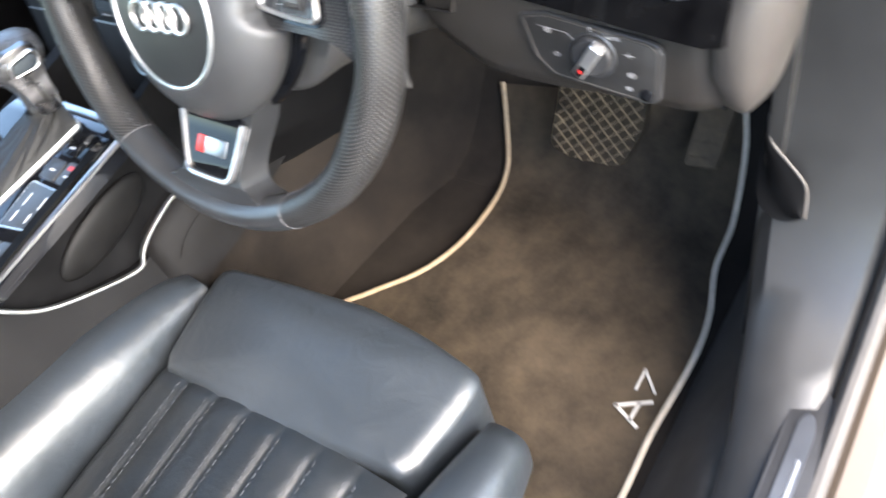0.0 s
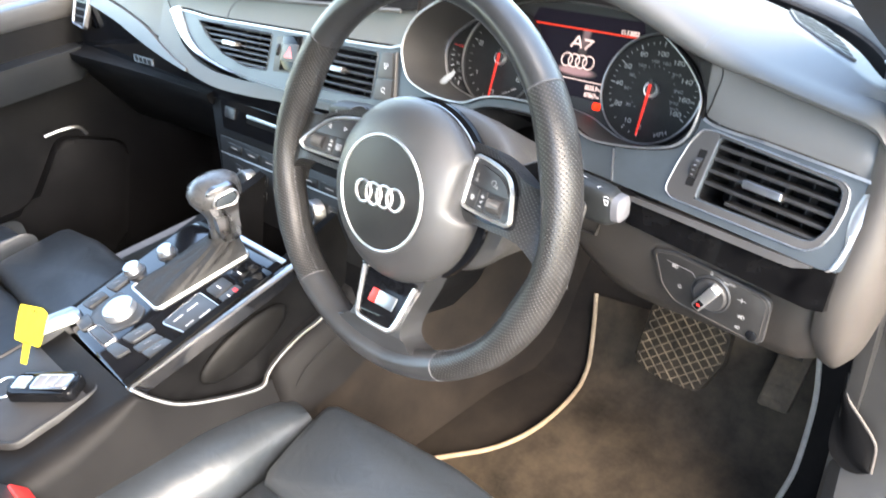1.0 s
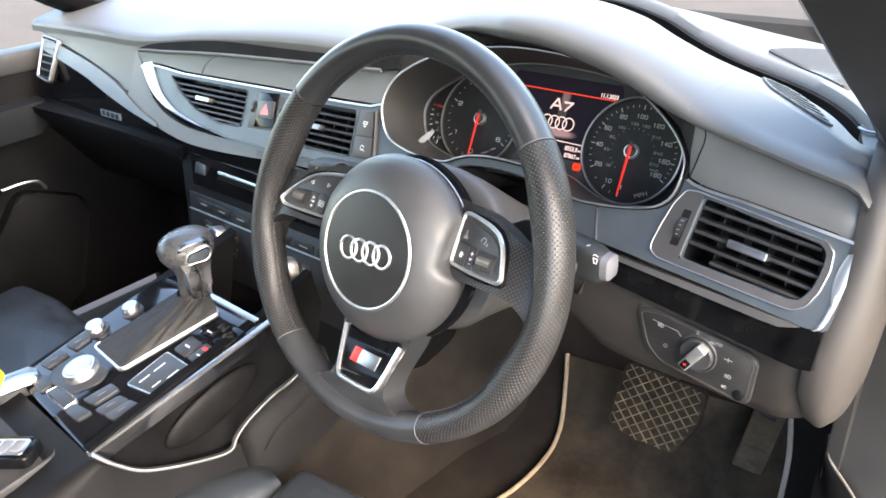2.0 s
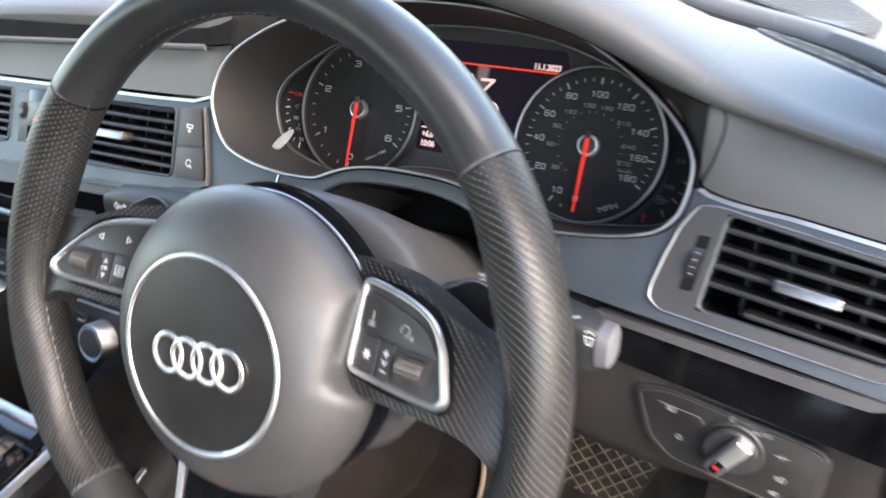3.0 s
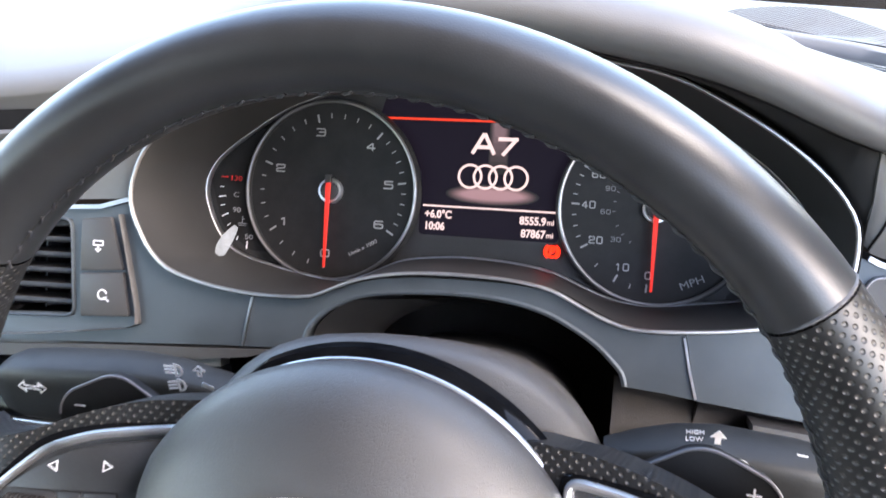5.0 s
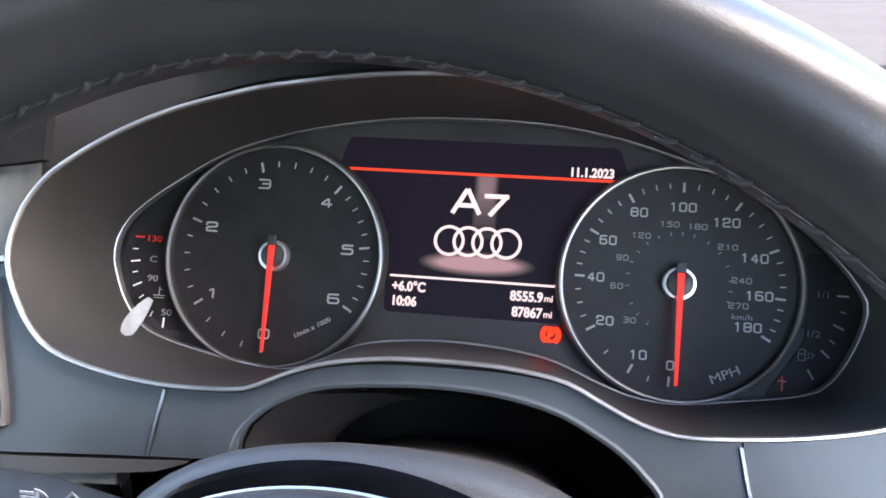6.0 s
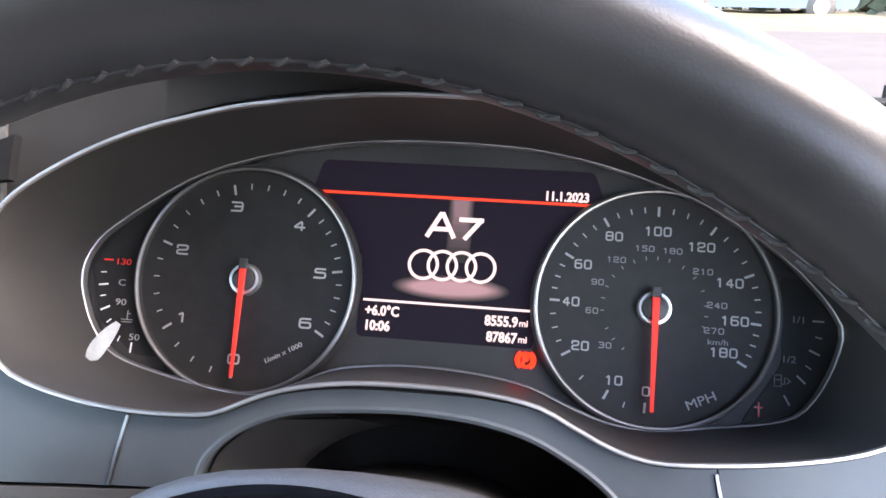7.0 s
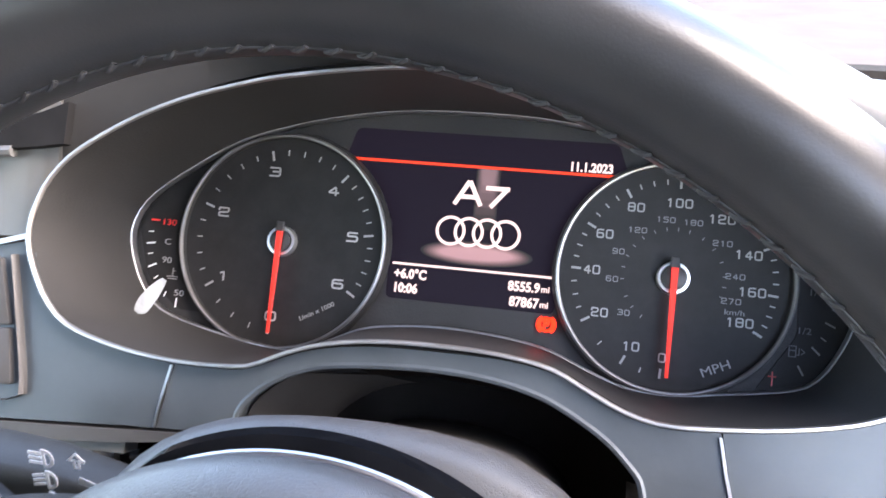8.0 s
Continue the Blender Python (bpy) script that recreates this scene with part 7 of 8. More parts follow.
rows = [(-0.9, -0.26, 0.035), (-0.5, -0.262, 0.035), (-0.36, -0.259, 0.035), (-0.30, -0.254, 0.032), (-0.26, -0.246, 0.026), (-0.24, -0.241, 0.020), (-0.222, -0.236, 0.012)]
rings = []
for y, z0, sh in rows:
    rings.append([Vector((-0.47, y, -0.45)), Vector((-0.488, y, z0 - 0.03)), Vector((-0.480, y, z0 - 0.004)), Vector((-0.465, y, z0)), Vector((-0.35, y, z0)), Vector((-0.246 - sh, y, z0)), Vector((-0.27 - sh, y, -0.45))])
part("rear_body", loft(rings), REARTRIM, con, "dark grey rear console body", sharp=45)
rows += [(y, zs, 0.012 - 0.008 * min(1, (y + 0.222) / 0.03)) for y, zs in ((-0.213, -0.244), (-0.205, -0.254), (-0.192, -0.268), (-0.177, -0.282), (-0.152, -0.297), (-0.125, -0.3095), (-0.100, -0.319), (-0.078, -0.3265), (-0.055, -0.3275))]
part("console_flank", loft([[Vector((-0.26 - sh, y, zs - 0.004))] + console_flank(y, zs, sh) for y, zs, sh in rows]), REARTRIM, con, "dark grey side under the pocket", sharp=60)
rings = []
for y in (-0.225, -0.1, 0.05, 0.15):
    rings.append([Vector((-0.488, y, -0.50)), Vector((-0.488, y, -0.235 + 0.2 * (y + 0.1) - 0.02)), Vector((-0.478, y, -0.212 + 0.2 * (y + 0.1))), Vector((-0.462, y, -0.215 + 0.2 * (y + 0.1))), Vector((-0.462, y, -0.50))])
part("passenger_side", loft(rings), DOORTRIM, con, "grey passenger side of the console")

# gear lever
KNOB = mat("worn grey knob leather", (0.050, 0.051, 0.053), 0.30, bump=0.10, scale=900, kind="voronoi", tint=0.35, tint_scale=40, rvar=0.08)
NECK = mat("worn satin silver", (0.20, 0.20, 0.205), 0.30, metal=1.0, tint=0.4, tint_scale=50, rvar=0.08)
GAITER = mat("creased gaiter leather", (0.016, 0.016, 0.016), 0.62, spec=0.3, crease=0.3, crease_scale=70, bump=0.4, scale=260, tint=0.5, tint_scale=60, rvar=0.1)
gl = thing("gear_lever", (-0.37, -0.03, -0.19), "automatic gear lever with a leather grip, chrome neck and black gaiter", "gear lever")
gfr = cn([(-0.4245, -0.130), (-0.349, -0.134), (-0.322, -0.006), (-0.388, 0.006)])
part("frame", hoop(rounded(gfr, 0.008, 4), 0.0034, 0.0, 0.004, CNm), CHROME, gl, "chrome frame")
rings = []
ga = smooth_pts([(*p, 0.0025) for p in rounded(gfr, 0.012, 6)], 96, True)
cb = sum(ga, Vector()) / len(ga)
topc = CNm.inverted() @ Vector((-0.364, -0.014, -0.166))
for i in range(19):
    f = i / 18
    ring = []
    for k, p in enumerate(ga):
        th = math.atan2(p.y - cb.y, p.x - cb.x)
        q = topc + Vector((0.0185 * math.cos(th), 0.0215 * math.sin(th), 0))
        g = 1 - (1 - f) ** 1.15
        c = Vector((p.x + (q.x - p.x) * g, p.y + (q.y - p.y) * g, p.z + (q.z - p.z) * (0.55 * f + 0.45 * f * f) + 0.007 * math.sin(math.pi * f) ** 0.8 * (1 - f)))
        out = Vector((math.cos(th), math.sin(th), 0.5))
        fold = 0.0009 * math.sin(9 * th + 2.2 * f) + 0.0007 * math.sin(17 * th - 3 * f + 1) + 0.0026 * noise.noise(Vector((3.2 * math.cos(th), 3.2 * math.sin(th), 2.4 * f)))
        c += out * fold * math.sin(math.pi * min(1.0, 0.06 + f)) ** 0.7 if f < 1 else Vector()
        ring.append(CNm @ c)
    rings.append(ring)
rings.append([CNm @ (topc + Vector((0.0165 * math.cos(math.atan2(p.y - cb.y, p.x - cb.x)), 0.0195 * math.sin(math.atan2(p.y - cb.y, p.x - cb.x)), 0.003))) for p in ga])
part("gaiter", loft(rings, True, False), GAITER, gl, "creased black leather gaiter", sharp=70)


cap = [((-0.3640, -0.013, -0.170), 0.0150, 0.0175), ((-0.3605, -0.012, -0.141), 0.0152, 0.0178), ((-0.3550, -0.0125, -0.127), 0.0195, 0.0230), ((-0.3520, -0.0135, -0.116), 0.0255, 0.0300), ((-0.3505, -0.015, -0.106), 0.0295, 0.0345), ((-0.3510, -0.015, -0.097), 0.0300, 0.0355), ((-0.3510, -0.014, -0.088), 0.0270, 0.0325), ((-0.3505, -0.013, -0.0815), 0.0190, 0.0240), ((-0.3505, -0.013, -0.0785), 0.0080, 0.0105)]
part("grip", loft([[Vector(c) + Vector((rx * math.cos(2 * math.pi * k / 32), ry * math.sin(2 * math.pi * k / 32), 0)) for k in range(32)] for c, rx, ry in cap]), KNOB, gl, "worn dark leather gear knob", sharp=80)
GU = Vector((0.10, -0.02, 0.99)).normalized()
GN = (Vector((0.94, -0.20, 0.0)) - GU * GU.dot(Vector((0.94, -0.20, 0.0)))).normalized()
GX = GU.cross(GN)
GKm = Matrix(((GX.x, GU.x, GN.x, -0.3260), (GX.y, GU.y, GN.y, -0.0185), (GX.z, GU.z, GN.z, -0.1015), (0, 0, 0, 1)))
face = rounded([(-0.0225, 0.0085), (-0.012, 0.0180), (0.016, 0.0165), (0.0225, 0.0085), (0.0185, -0.012), (0.0140, -0.030), (0.0145, -0.0625), (-0.0145, -0.0625), (-0.0140, -0.030), (-0.0200, -0.008)], 0.008, 4)
part("neck", moved(bend(prism(face, -0.020, 0.004, None, 0.0035, 3), lambda v: Vector((v.x, v.y, v.z - 0.006 * (v.x / 0.022) ** 2))), GKm), NECK, gl, "satin silver face of the knob and neck", sharp=60)
part("neck_groove", moved(tube(smooth_pts([(-0.0050, -0.010, 0.0042), (-0.0010, -0.020, 0.0042), (0.0005, -0.034, 0.0042), (-0.0005, -0.060, 0.0042)], 16), 0.0011, 6), GKm), DARK, gl, "dark groove down the neck")
part("release_button", prism(rounded([(-0.0125, -0.0060), (-0.0085, 0.0045), (0.0145, 0.0075), (0.0170, 0.0005), (0.0110, -0.0070)], 0.004, 4), 0.0, 0.0075, GKm, 0.0020, 3), FACIA, gl, "dark satin release button")
part("button_rim", hoop([tuple(p) for p in rounded([(-0.0150, -0.0080), (-0.0105, 0.0068), (0.0160, 0.0100), (0.0198, 0.0005), (0.0130, -0.0095)], 0.005, 4)], 0.0026, 0.0010, 0.0062, GKm), CHROME, gl, "bright rim round the button")

# rotary control with its keys
mc = thing("rotary_controller", (-0.394, -0.162, -0.22), "silver rotary controller ringed by dark keys", "controller")
CK = CNm @ Matrix.Translation((-0.394, (-0.162 + 0.1) * 1.02, 0))
part("well", prism(rounded(cn([(-0.436, -0.182), (-0.433, -0.143), (-0.366, -0.140), (-0.354, -0.158), (-0.370, -0.190), (-0.420, -0.194)]), 0.008, 4), 0.0, 0.0022, CNm, 0.0012), SWITCH, mc, "dark plate round the knob")
part("knob", lathe([(0.0215, 0.001), (0.0205, 0.010), (0.0190, 0.0118), (0.0165, 0.0115), (0, 0.0117)], 44, CK), SILVER, mc, "silver knob")
part("knob_top", lathe([(0.0164, 0.0114), (0.0155, 0.0126), (0, 0.0128)], 40, CK), SILVER, mc)
for quad, marks in (([(-0.460, -0.186), (-0.457, -0.158), (-0.442, -0.156), (-0.442, -0.184)], 1), ([(-0.462, -0.150), (-0.460, -0.126), (-0.442, -0.124), (-0.442, -0.148)], 1), ([(-0.440, -0.207), (-0.432, -0.189), (-0.407, -0.194), (-0.409, -0.210)], 0), ([(-0.401, -0.2045), (-0.397, -0.192), (-0.353, -0.190), (-0.354, -0.2045)], 0), ([(-0.350, -0.207), (-0.347, -0.193), (-0.316, -0.189), (-0.320, -0.206)], 0), ([(-0.3165, -0.186), (-0.310, -0.157), (-0.293, -0.154), (-0.299, -0.184)], 1), ([(-0.2975, -0.184), (-0.2915, -0.154), (-0.2745, -0.151), (-0.281, -0.182)], 1), ([(-0.346, -0.186), (-0.338, -0.152), (-0.319, -0.152), (-0.324, -0.182)], 1)):
    key = part("key", prism(rounded(cn(quad), 0.0035, 3), 0.0, 0.0040, CNm, 0.0011), KEYGREY, mc, "dark console key")
    cx, cy = sum(p[0] for p in quad) / 4, sum(p[1] for p in quad) / 4
    if marks:
        part("print", strokes([cn([(cx - 0.001, cy - 0.004), (cx + 0.001, cy + 0.004)])], 0.0011, CNm @ Matrix.Translation((0, 0, 0.0041))), GREYPRINT, key)
part("key_frame", hoop([tuple(p) for p in rounded(cn([(-0.402, -0.2055), (-0.398, -0.191), (-0.352, -0.189), (-0.353, -0.2055)]), 0.004, 3)], 0.0012, 0.0, 0.0042, CNm), CHROME, mc, "thin chrome frame round a key")
part("keypad", prism(rounded(cn([(-0.320, -0.142), (-0.268, -0.133), (-0.263, -0.085), (-0.322, -0.085)]), 0.004, 3), -0.001, 0.003, CNm, 0.0012), KEYGREY, con, "block of four dark keys")
part("keypad_frame", hoop([tuple(p) for p in rounded(cn([(-0.320, -0.142), (-0.268, -0.133), (-0.263, -0.085), (-0.322, -0.085)]), 0.004, 3)], 0.0018, 0.0, 0.0026, CNm), CHROME, con, "thin chrome frame")
for x, y, h in ((-0.306, -0.105, 0.014), (-0.280, -0.103, 0.014), (-0.306, -0.126, 0.012), (-0.284, -0.123, 0.010)):
    part("bar", strokes([cn([(x, y - 0.5 * h), (x, y + 0.5 * h)])], 0.0016, CNm @ Matrix.Translation((0, 0, 0.0031))), WHITE, con, "white bar")
for x0, y0, x1, y1, mt, nm in ((-0.318, -0.078, -0.292, -0.052, SWITCH, "key"), (-0.288, -0.078, -0.262, -0.050, SWITCH, "key"), (-0.312, -0.046, -0.288, -0.026, GLOSS, "key"), (-0.284, -0.044, -0.258, -0.012, GLOSS, "key")):
    part(nm, prism(rounded(cn(rect(x0, y0, x1, y1)), 0.003, 3), 0.0, 0.0034, CNm, 0.001), mt, con, "square console key")
part("key_light", prism(cn(rect(-0.283, -0.060, -0.268, -0.055)), 0.0033, 0.0038, CNm), REDPLAS, con, "red strip on a key")
for x0, x1, y in ((-0.308, -0.301, -0.066), (-0.280, -0.272, -0.068), (-0.304, -0.297, -0.036)):
    part("bar", strokes([cn([(x0, y), (x1, y)])], 0.002, CNm @ Matrix.Translation((0, 0, 0.0035))), WHITE, con, "small white mark")
for x, y, r, nm in ((-0.452, -0.111, 0.0125, "start_button"), (-0.440, -0.065, 0.0115, "volume_knob")):
    b = thing(nm, (x, y, -0.21), "small silver round control on the console", "button")
    mm = CNm @ Matrix.Translation((x, (y + 0.1) * 1.02, 0))
    part("base", lathe([(r * 1.25, 0), (r * 1.22, 0.002), (r, 0.003), (0, 0.003)], 32, mm), SWITCH, b, "dark base ring")
    part("cap", lathe([(r, 0.001), (r * 0.97, 0.010), (r * 0.85, 0.0118), (0, 0.0120)], 32, mm), SILVER, b, "silver cap")

# armrest tray, key and tag
tray = thing("key_tray", (-0.39, -0.28, -0.25), "dark ribbed rubber tray in the console behind the controller", "tray")
TRm = Matrix.Translation((0, -0.28, -0.252)) @ Matrix.Rotation(radians(3), 4, "X")
trp = [(-0.472, 0.055), (-0.305, 0.040), (-0.300, -0.06), (-0.345, -0.09), (-0.472, -0.09)]
part("tray_base", prism(rounded(trp, 0.008, 3), -0.008, 0.006, TRm, 0.002), DARK, tray, "rubber base")
part("tray_edge", hoop([tuple(p) for p in rounded(trp, 0.008, 3)], 0.006, 0.0, 0.009, TRm), DARK, tray, "raised dark edge")
key = thing("key_fob", (-0.345, -0.285, -0.243), "black car key fob with a bright button plate", "key")
KYm = Matrix.Translation((-0.350, -0.282, -0.243)) @ Matrix.Rotation(radians(38), 4, "Z")
part("shell", prism(rounded(rect(-0.042, -0.018, 0.042, 0.018), 0.010, 5), 0.0, 0.014, KYm, 0.005, 3), GLOSS, key, "black shell")
kb = part("button_plate", prism(rounded(rect(-0.012, -0.012, 0.034, 0.012), 0.004, 4), 0.013, 0.0155, KYm, 0.001), SILVER, key, "bright plate with three buttons")
for x in (-0.004, 0.010, 0.024):
    part("button", prism(rounded(rect(x - 0.0055, -0.009, x + 0.0055, 0.009), 0.002, 3), 0.015, 0.0166, KYm, 0.0005), GREYPRINT, kb)
part("key_ring", moved(tube([Vector((-0.052 + 0.014 * math.cos(2 * math.pi * i / 32), 0.014 * math.sin(2 * math.pi * i / 32), 0.006 + 0.003 * math.sin(2 * math.pi * i / 32))) for i in range(32)], 0.0012, 6, True), KYm), CHROME, key, "steel split ring")
part("emblem_plate", prism(rounded(rect(-0.036, -0.010, -0.018, 0.010), 0.002, 3), 0.0135, 0.0150, KYm, 0.0005), CHROME, key, "chrome end plate")
tag = thing("key_tag", (-0.43, -0.265, -0.243), "yellow plastic key tag standing on the tray", "key tag")
TGm = Matrix.Translation((-0.425, -0.268, -0.219)) @ Matrix.Rotation(radians(28), 4, "Z") @ Matrix.Rotation(radians(58), 4, "X") @ Matrix.Rotation(radians(-9), 4, "Z") @ Matrix.Scale(0.86, 4)
body = rounded([(-0.024, 0.0), (0.022, 0.0), (0.026, 0.050), (0.014, 0.056), (-0.024, 0.052)], 0.004, 3)
part("tag_body", plate([tuple(p) for p in body], [circle(0.003, 12, (0.002, 0.048))], 0, 0.0012, TGm), YELLOW, tag, "yellow tag")
part("tag_stem", prism(rounded([(-0.006, -0.030), (0.004, -0.030), (0.005, 0.002), (-0.007, 0.002)], 0.001, 2), 0, 0.0012, TGm), YELLOW, tag)
lt = thing("armrest_latch", (-0.43, -0.21, -0.235), "silver curved lever beside the key tray", "lever")
LTm = Matrix.Translation((-0.456, -0.222, -0.224)) @ Matrix.Rotation(radians(-13), 4, "Z") @ Matrix.Rotation(radians(-9), 4, "Y")
part("lever", bend(prism(rounded(rect(-0.017, -0.028, 0.017, 0.028), 0.007, 4), -0.004, 0.006, None, 0.0028, 3), lambda v: LTm @ Vector((v.x, v.y, v.z - 9.0 * v.y * v.y))), SILVER, lt, "brushed silver lever")
part("lever_base", bend(prism(rounded(rect(-0.016, -0.036, 0.013, 0.022), 0.006, 4), -0.022, -0.0045, None, 0.003, 2), lambda v: LTm @ v), DARK, lt, "dark foot under the lever")

# ---- pedals ----
bp = thing("brake_pedal", (0.083, 0.45, -0.42), "worn rubber brake pedal with a raised diamond grid", "pedal")
BPm = fr((0.083, 0.410, -0.420), 30)
pad = rounded([(-0.062, 0.048), (0.062, 0.048), (0.064, 0.0), (0.042, -0.052), (-0.030, -0.056), (-0.064, -0.046)], 0.010, 4)
part("pad", prism(pad, -0.016, 0.0, BPm, 0.003), RUBBER, bp, "dark rubber pad")
bm = None
inside = [tuple(p) for p in pad]
for k in range(-9, 10):
    for sg in (-1, 1):
        pts = []
        for i in range(61):
            u = -0.1 + 0.2 * i / 60
            x, y = u, sg * u * 0.85 + k * 0.0165
            l = span(inside, y)
            if l and l[0] + 0.003 < x < l[1] - 0.003:
                pts.append((x, y))
        if len(pts) > 2:
            part("ridge", strokes([[pts[0], pts[-1]]], 0.0014, BPm, 0.0024 + 0.0002 * sg), WORN, bp, "worn pale ridge of the diamond grid")
part("arm", sweep(smooth_pts([(0.083, 0.430, -0.40), (0.083, 0.50, -0.33), (0.083, 0.56, -0.20), (0.083, 0.58, -0.08)], 16), [(-0.006, -0.014), (0.006, -0.014), (0.006, 0.014), (-0.006, 0.014)], up=(1, 0, 0)), DARK, bp, "steel pedal arm")
ac = thing("accelerator_pedal", (0.222, 0.45, -0.50), "tall narrow dusty rubber accelerator pedal", "pedal")
ACm = fr((0.217, 0.418, -0.462), 38)
ap = rounded([(-0.020, -0.004), (0.022, -0.002), (0.030, 0.13), (-0.014, 0.13)], 0.006, 3)
part("pad", prism(ap, -0.012, 0.0, ACm, 0.003), DUSTRUB, ac, "dark rubber pad")
for i in range(6):
    part("rib", strokes([[(-0.014 + 0.003 * i / 5, 0.008 + 0.02 * i), (0.018 + 0.004 * i / 5, 0.010 + 0.02 * i)]], 0.0035, ACm, 0.0016), DUSTRUB, ac, "raised rib")
part("arm", sweep(smooth_pts([(0.222, 0.46, -0.40), (0.225, 0.55, -0.33), (0.225, 0.62, -0.25)], 10), [(-0.006, -0.01), (0.006, -0.01), (0.006, 0.01), (-0.006, 0.01)], up=(1, 0, 0)), DARK, ac, "pedal arm")

# ---- floor mat ----
fm = thing("floor_mat", (0.1, 0.2, -0.58), "dusty dark velour floor mat with pale edge binding", "floor mat")


def floor_z(y):
    return -0.572 if y < 0.39 else -0.572 + curve1([0.39, 0.43, 0.60, 0.7], [0.0, 0.018, 0.212, 0.36])(y)


LEFT = [(-0.19, 0.075), (-0.150, 0.128), (-0.100, 0.193), (-0.076, 0.261), (-0.072, 0.343), (-0.085, 0.417), (-0.108, 0.469), (-0.128, 0.505)]
RIGHT = [(0.290, -0.20), (0.290, 0.016), (0.288, 0.097), (0.293, 0.207), (0.287, 0.276), (0.266, 0.355), (0.263, 0.426), (0.252, 0.49), (0.235, 0.53)]
lft = smooth_pts([(-0.19, -0.2, 0), (-0.20, 0.0, 0)] + [(*p, 0) for p in LEFT], 60)
rgt = smooth_pts([(*p, 0) for p in RIGHT], 60)
rings = []
for a, b in zip(lft, rgt):
    row = []
    for i in range(31):
        p = a.lerp(b, i / 30)
        row.append(Vector((p.x, p.y, floor_z(p.y) + 0.0018 * noise.noise(p * 17) + 0.0012 * noise.noise(p * 43))))
    rings.append(row)
bm = loft(rings, False, False)
bmesh.ops.solidify(bm, geom=bm.faces[:], thickness=0.006)
part("velour", bm, MATTOP, fm, "brown dusty velour", sharp=60)
for pth, mt, lb in ((lft[14:], BINDING, "beige binding"), (rgt, GREYBIND, "grey binding")):
    path = [Vector((p.x, p.y, floor_z(p.y) + 0.002)) for p in pth]
    part("binding", sweep(path, [(q[0] * 0.0038, q[1] * 0.0034) for q in ring2(1, 10)]), mt, fm, lb)
ML = Matrix.Translation((0, 0, floor_z(0.1) + 0.0026))
EMBROIDERY = mat("silver embroidery", (0.34, 0.325, 0.30), 0.6, bump=0.6, scale=1800, tint=0.2, tint_scale=90)
part("mat_letter", strokes([[(0.2380, 0.1138), (0.2725, 0.1350)], [(0.2380, 0.1138), (0.2694, 0.0985)], [(0.2611, 0.1264), (0.2599, 0.1040)]], 0.0046, ML, 0.0018), EMBROIDERY, fm, "silver embroidered letter")
part("mat_figure", strokes([[(0.2497, 0.1442), (0.2494, 0.1722)], [(0.2494, 0.1722), (0.2710, 0.1478)]], 0.0034, ML, 0.0018), EMBROIDERY, fm, "silver embroidered figure")

# ---- sill plate and bonnet release ----
SILLPLATE = mat("brushed sill aluminium", (0.20, 0.205, 0.215), 0.4, metal=1.0, tint=0.05, tint_scale=30, rvar=0.03)
sp = thing("sill_plate", (0.43, 0.0, -0.43), "brushed aluminium sill plate in a black frame", "sill plate")
SPm = Matrix.Translation((0.4345, -0.30, -0.4225))
spp = [(-0.004, -0.45), (0.012, -0.45), (0.012, 0.390), (0.008, 0.405), (0.002, 0.410), (-0.004, 0.400)]
part("base", prism(rounded([((x - 0.004) * 2.3 + 0.004, y + (0.03 if y > 0 else 0)) for x, y in spp], 0.01, 4), -0.006, 0.003, SPm, 0.002), DARK, sp, "black carrier")
part("plate_line", prism(rect(0.0055, -0.44, 0.0085, 0.36), 0.004, 0.0052, SPm, 0.0003), CHROME, sp, "bright line along the plate")
part("plate", prism(rounded(spp, 0.008, 4), 0.0, 0.0045, SPm, 0.001), SILLPLATE, sp, "brushed aluminium plate")
br = thing("bonnet_release", (0.345, 0.28, -0.33), "dark plastic bonnet release lever in the kick panel", "lever")
part("kick_panel", prism(rounded([(0.24, -0.555), (0.44, -0.50), (0.44, -0.10), (0.26, -0.09), (0.26, -0.30)], 0.02, 3), -0.01, 0.004, Matrix.Translation((0.339, 0, 0)) @ Matrix.Rotation(radians(90), 4, "Z") @ Matrix.Rotation(radians(90), 4, "X") @ Matrix.Rotation(math.pi, 4, "Y") @ Matrix.Diagonal((-1, 1, 1, 1)), 0.003), SILLPL, br, "dark grey kick panel")
lip = smooth_pts([(0.334, 0.270, -0.228), (0.3365, 0.266, -0.245), (0.341, 0.264, -0.257), (0.356, 0.260, -0.270), (0.371, 0.256, -0.284), (0.377, 0.252, -0.293), (0.380, 0.244, -0.318)], 24)
inn = smooth_pts([(0.331, 0.272, -0.230), (0.330, 0.268, -0.262), (0.331, 0.258, -0.290), (0.336, 0.246, -0.315), (0.350, 0.240, -0.326), (0.366, 0.239, -0.327), (0.379, 0.242, -0.320)], 24)
rings = []
for a, b in zip(lip, inn):
    row = []
    for k in range(9):
        f = k / 8
        p = a.lerp(b, f)
        row.append(p + Vector((-0.002, -0.006, 0.002)) * math.sin(math.pi * min(1, f + 0.25)))
    rings.append(row)
bm = loft(rings, False, False)
bmesh.ops.solidify(bm, geom=bm.faces[:], thickness=-0.006)
part("handle", bm, DOORTRIM, br, "dark curved pull of the release", sharp=60)
part("handle_edge", tube([p + Vector((0, -0.004, 0.001)) for p in lip], 0.0017, 8, up=(0, 1, 0)), KNEE, br, "paler lip of the handle")

# ---- driver's seat ----
seat = thing("driver_seat", (0, -0.35, -0.56), "black leather sports seat with a stitched centre panel", "car seat")


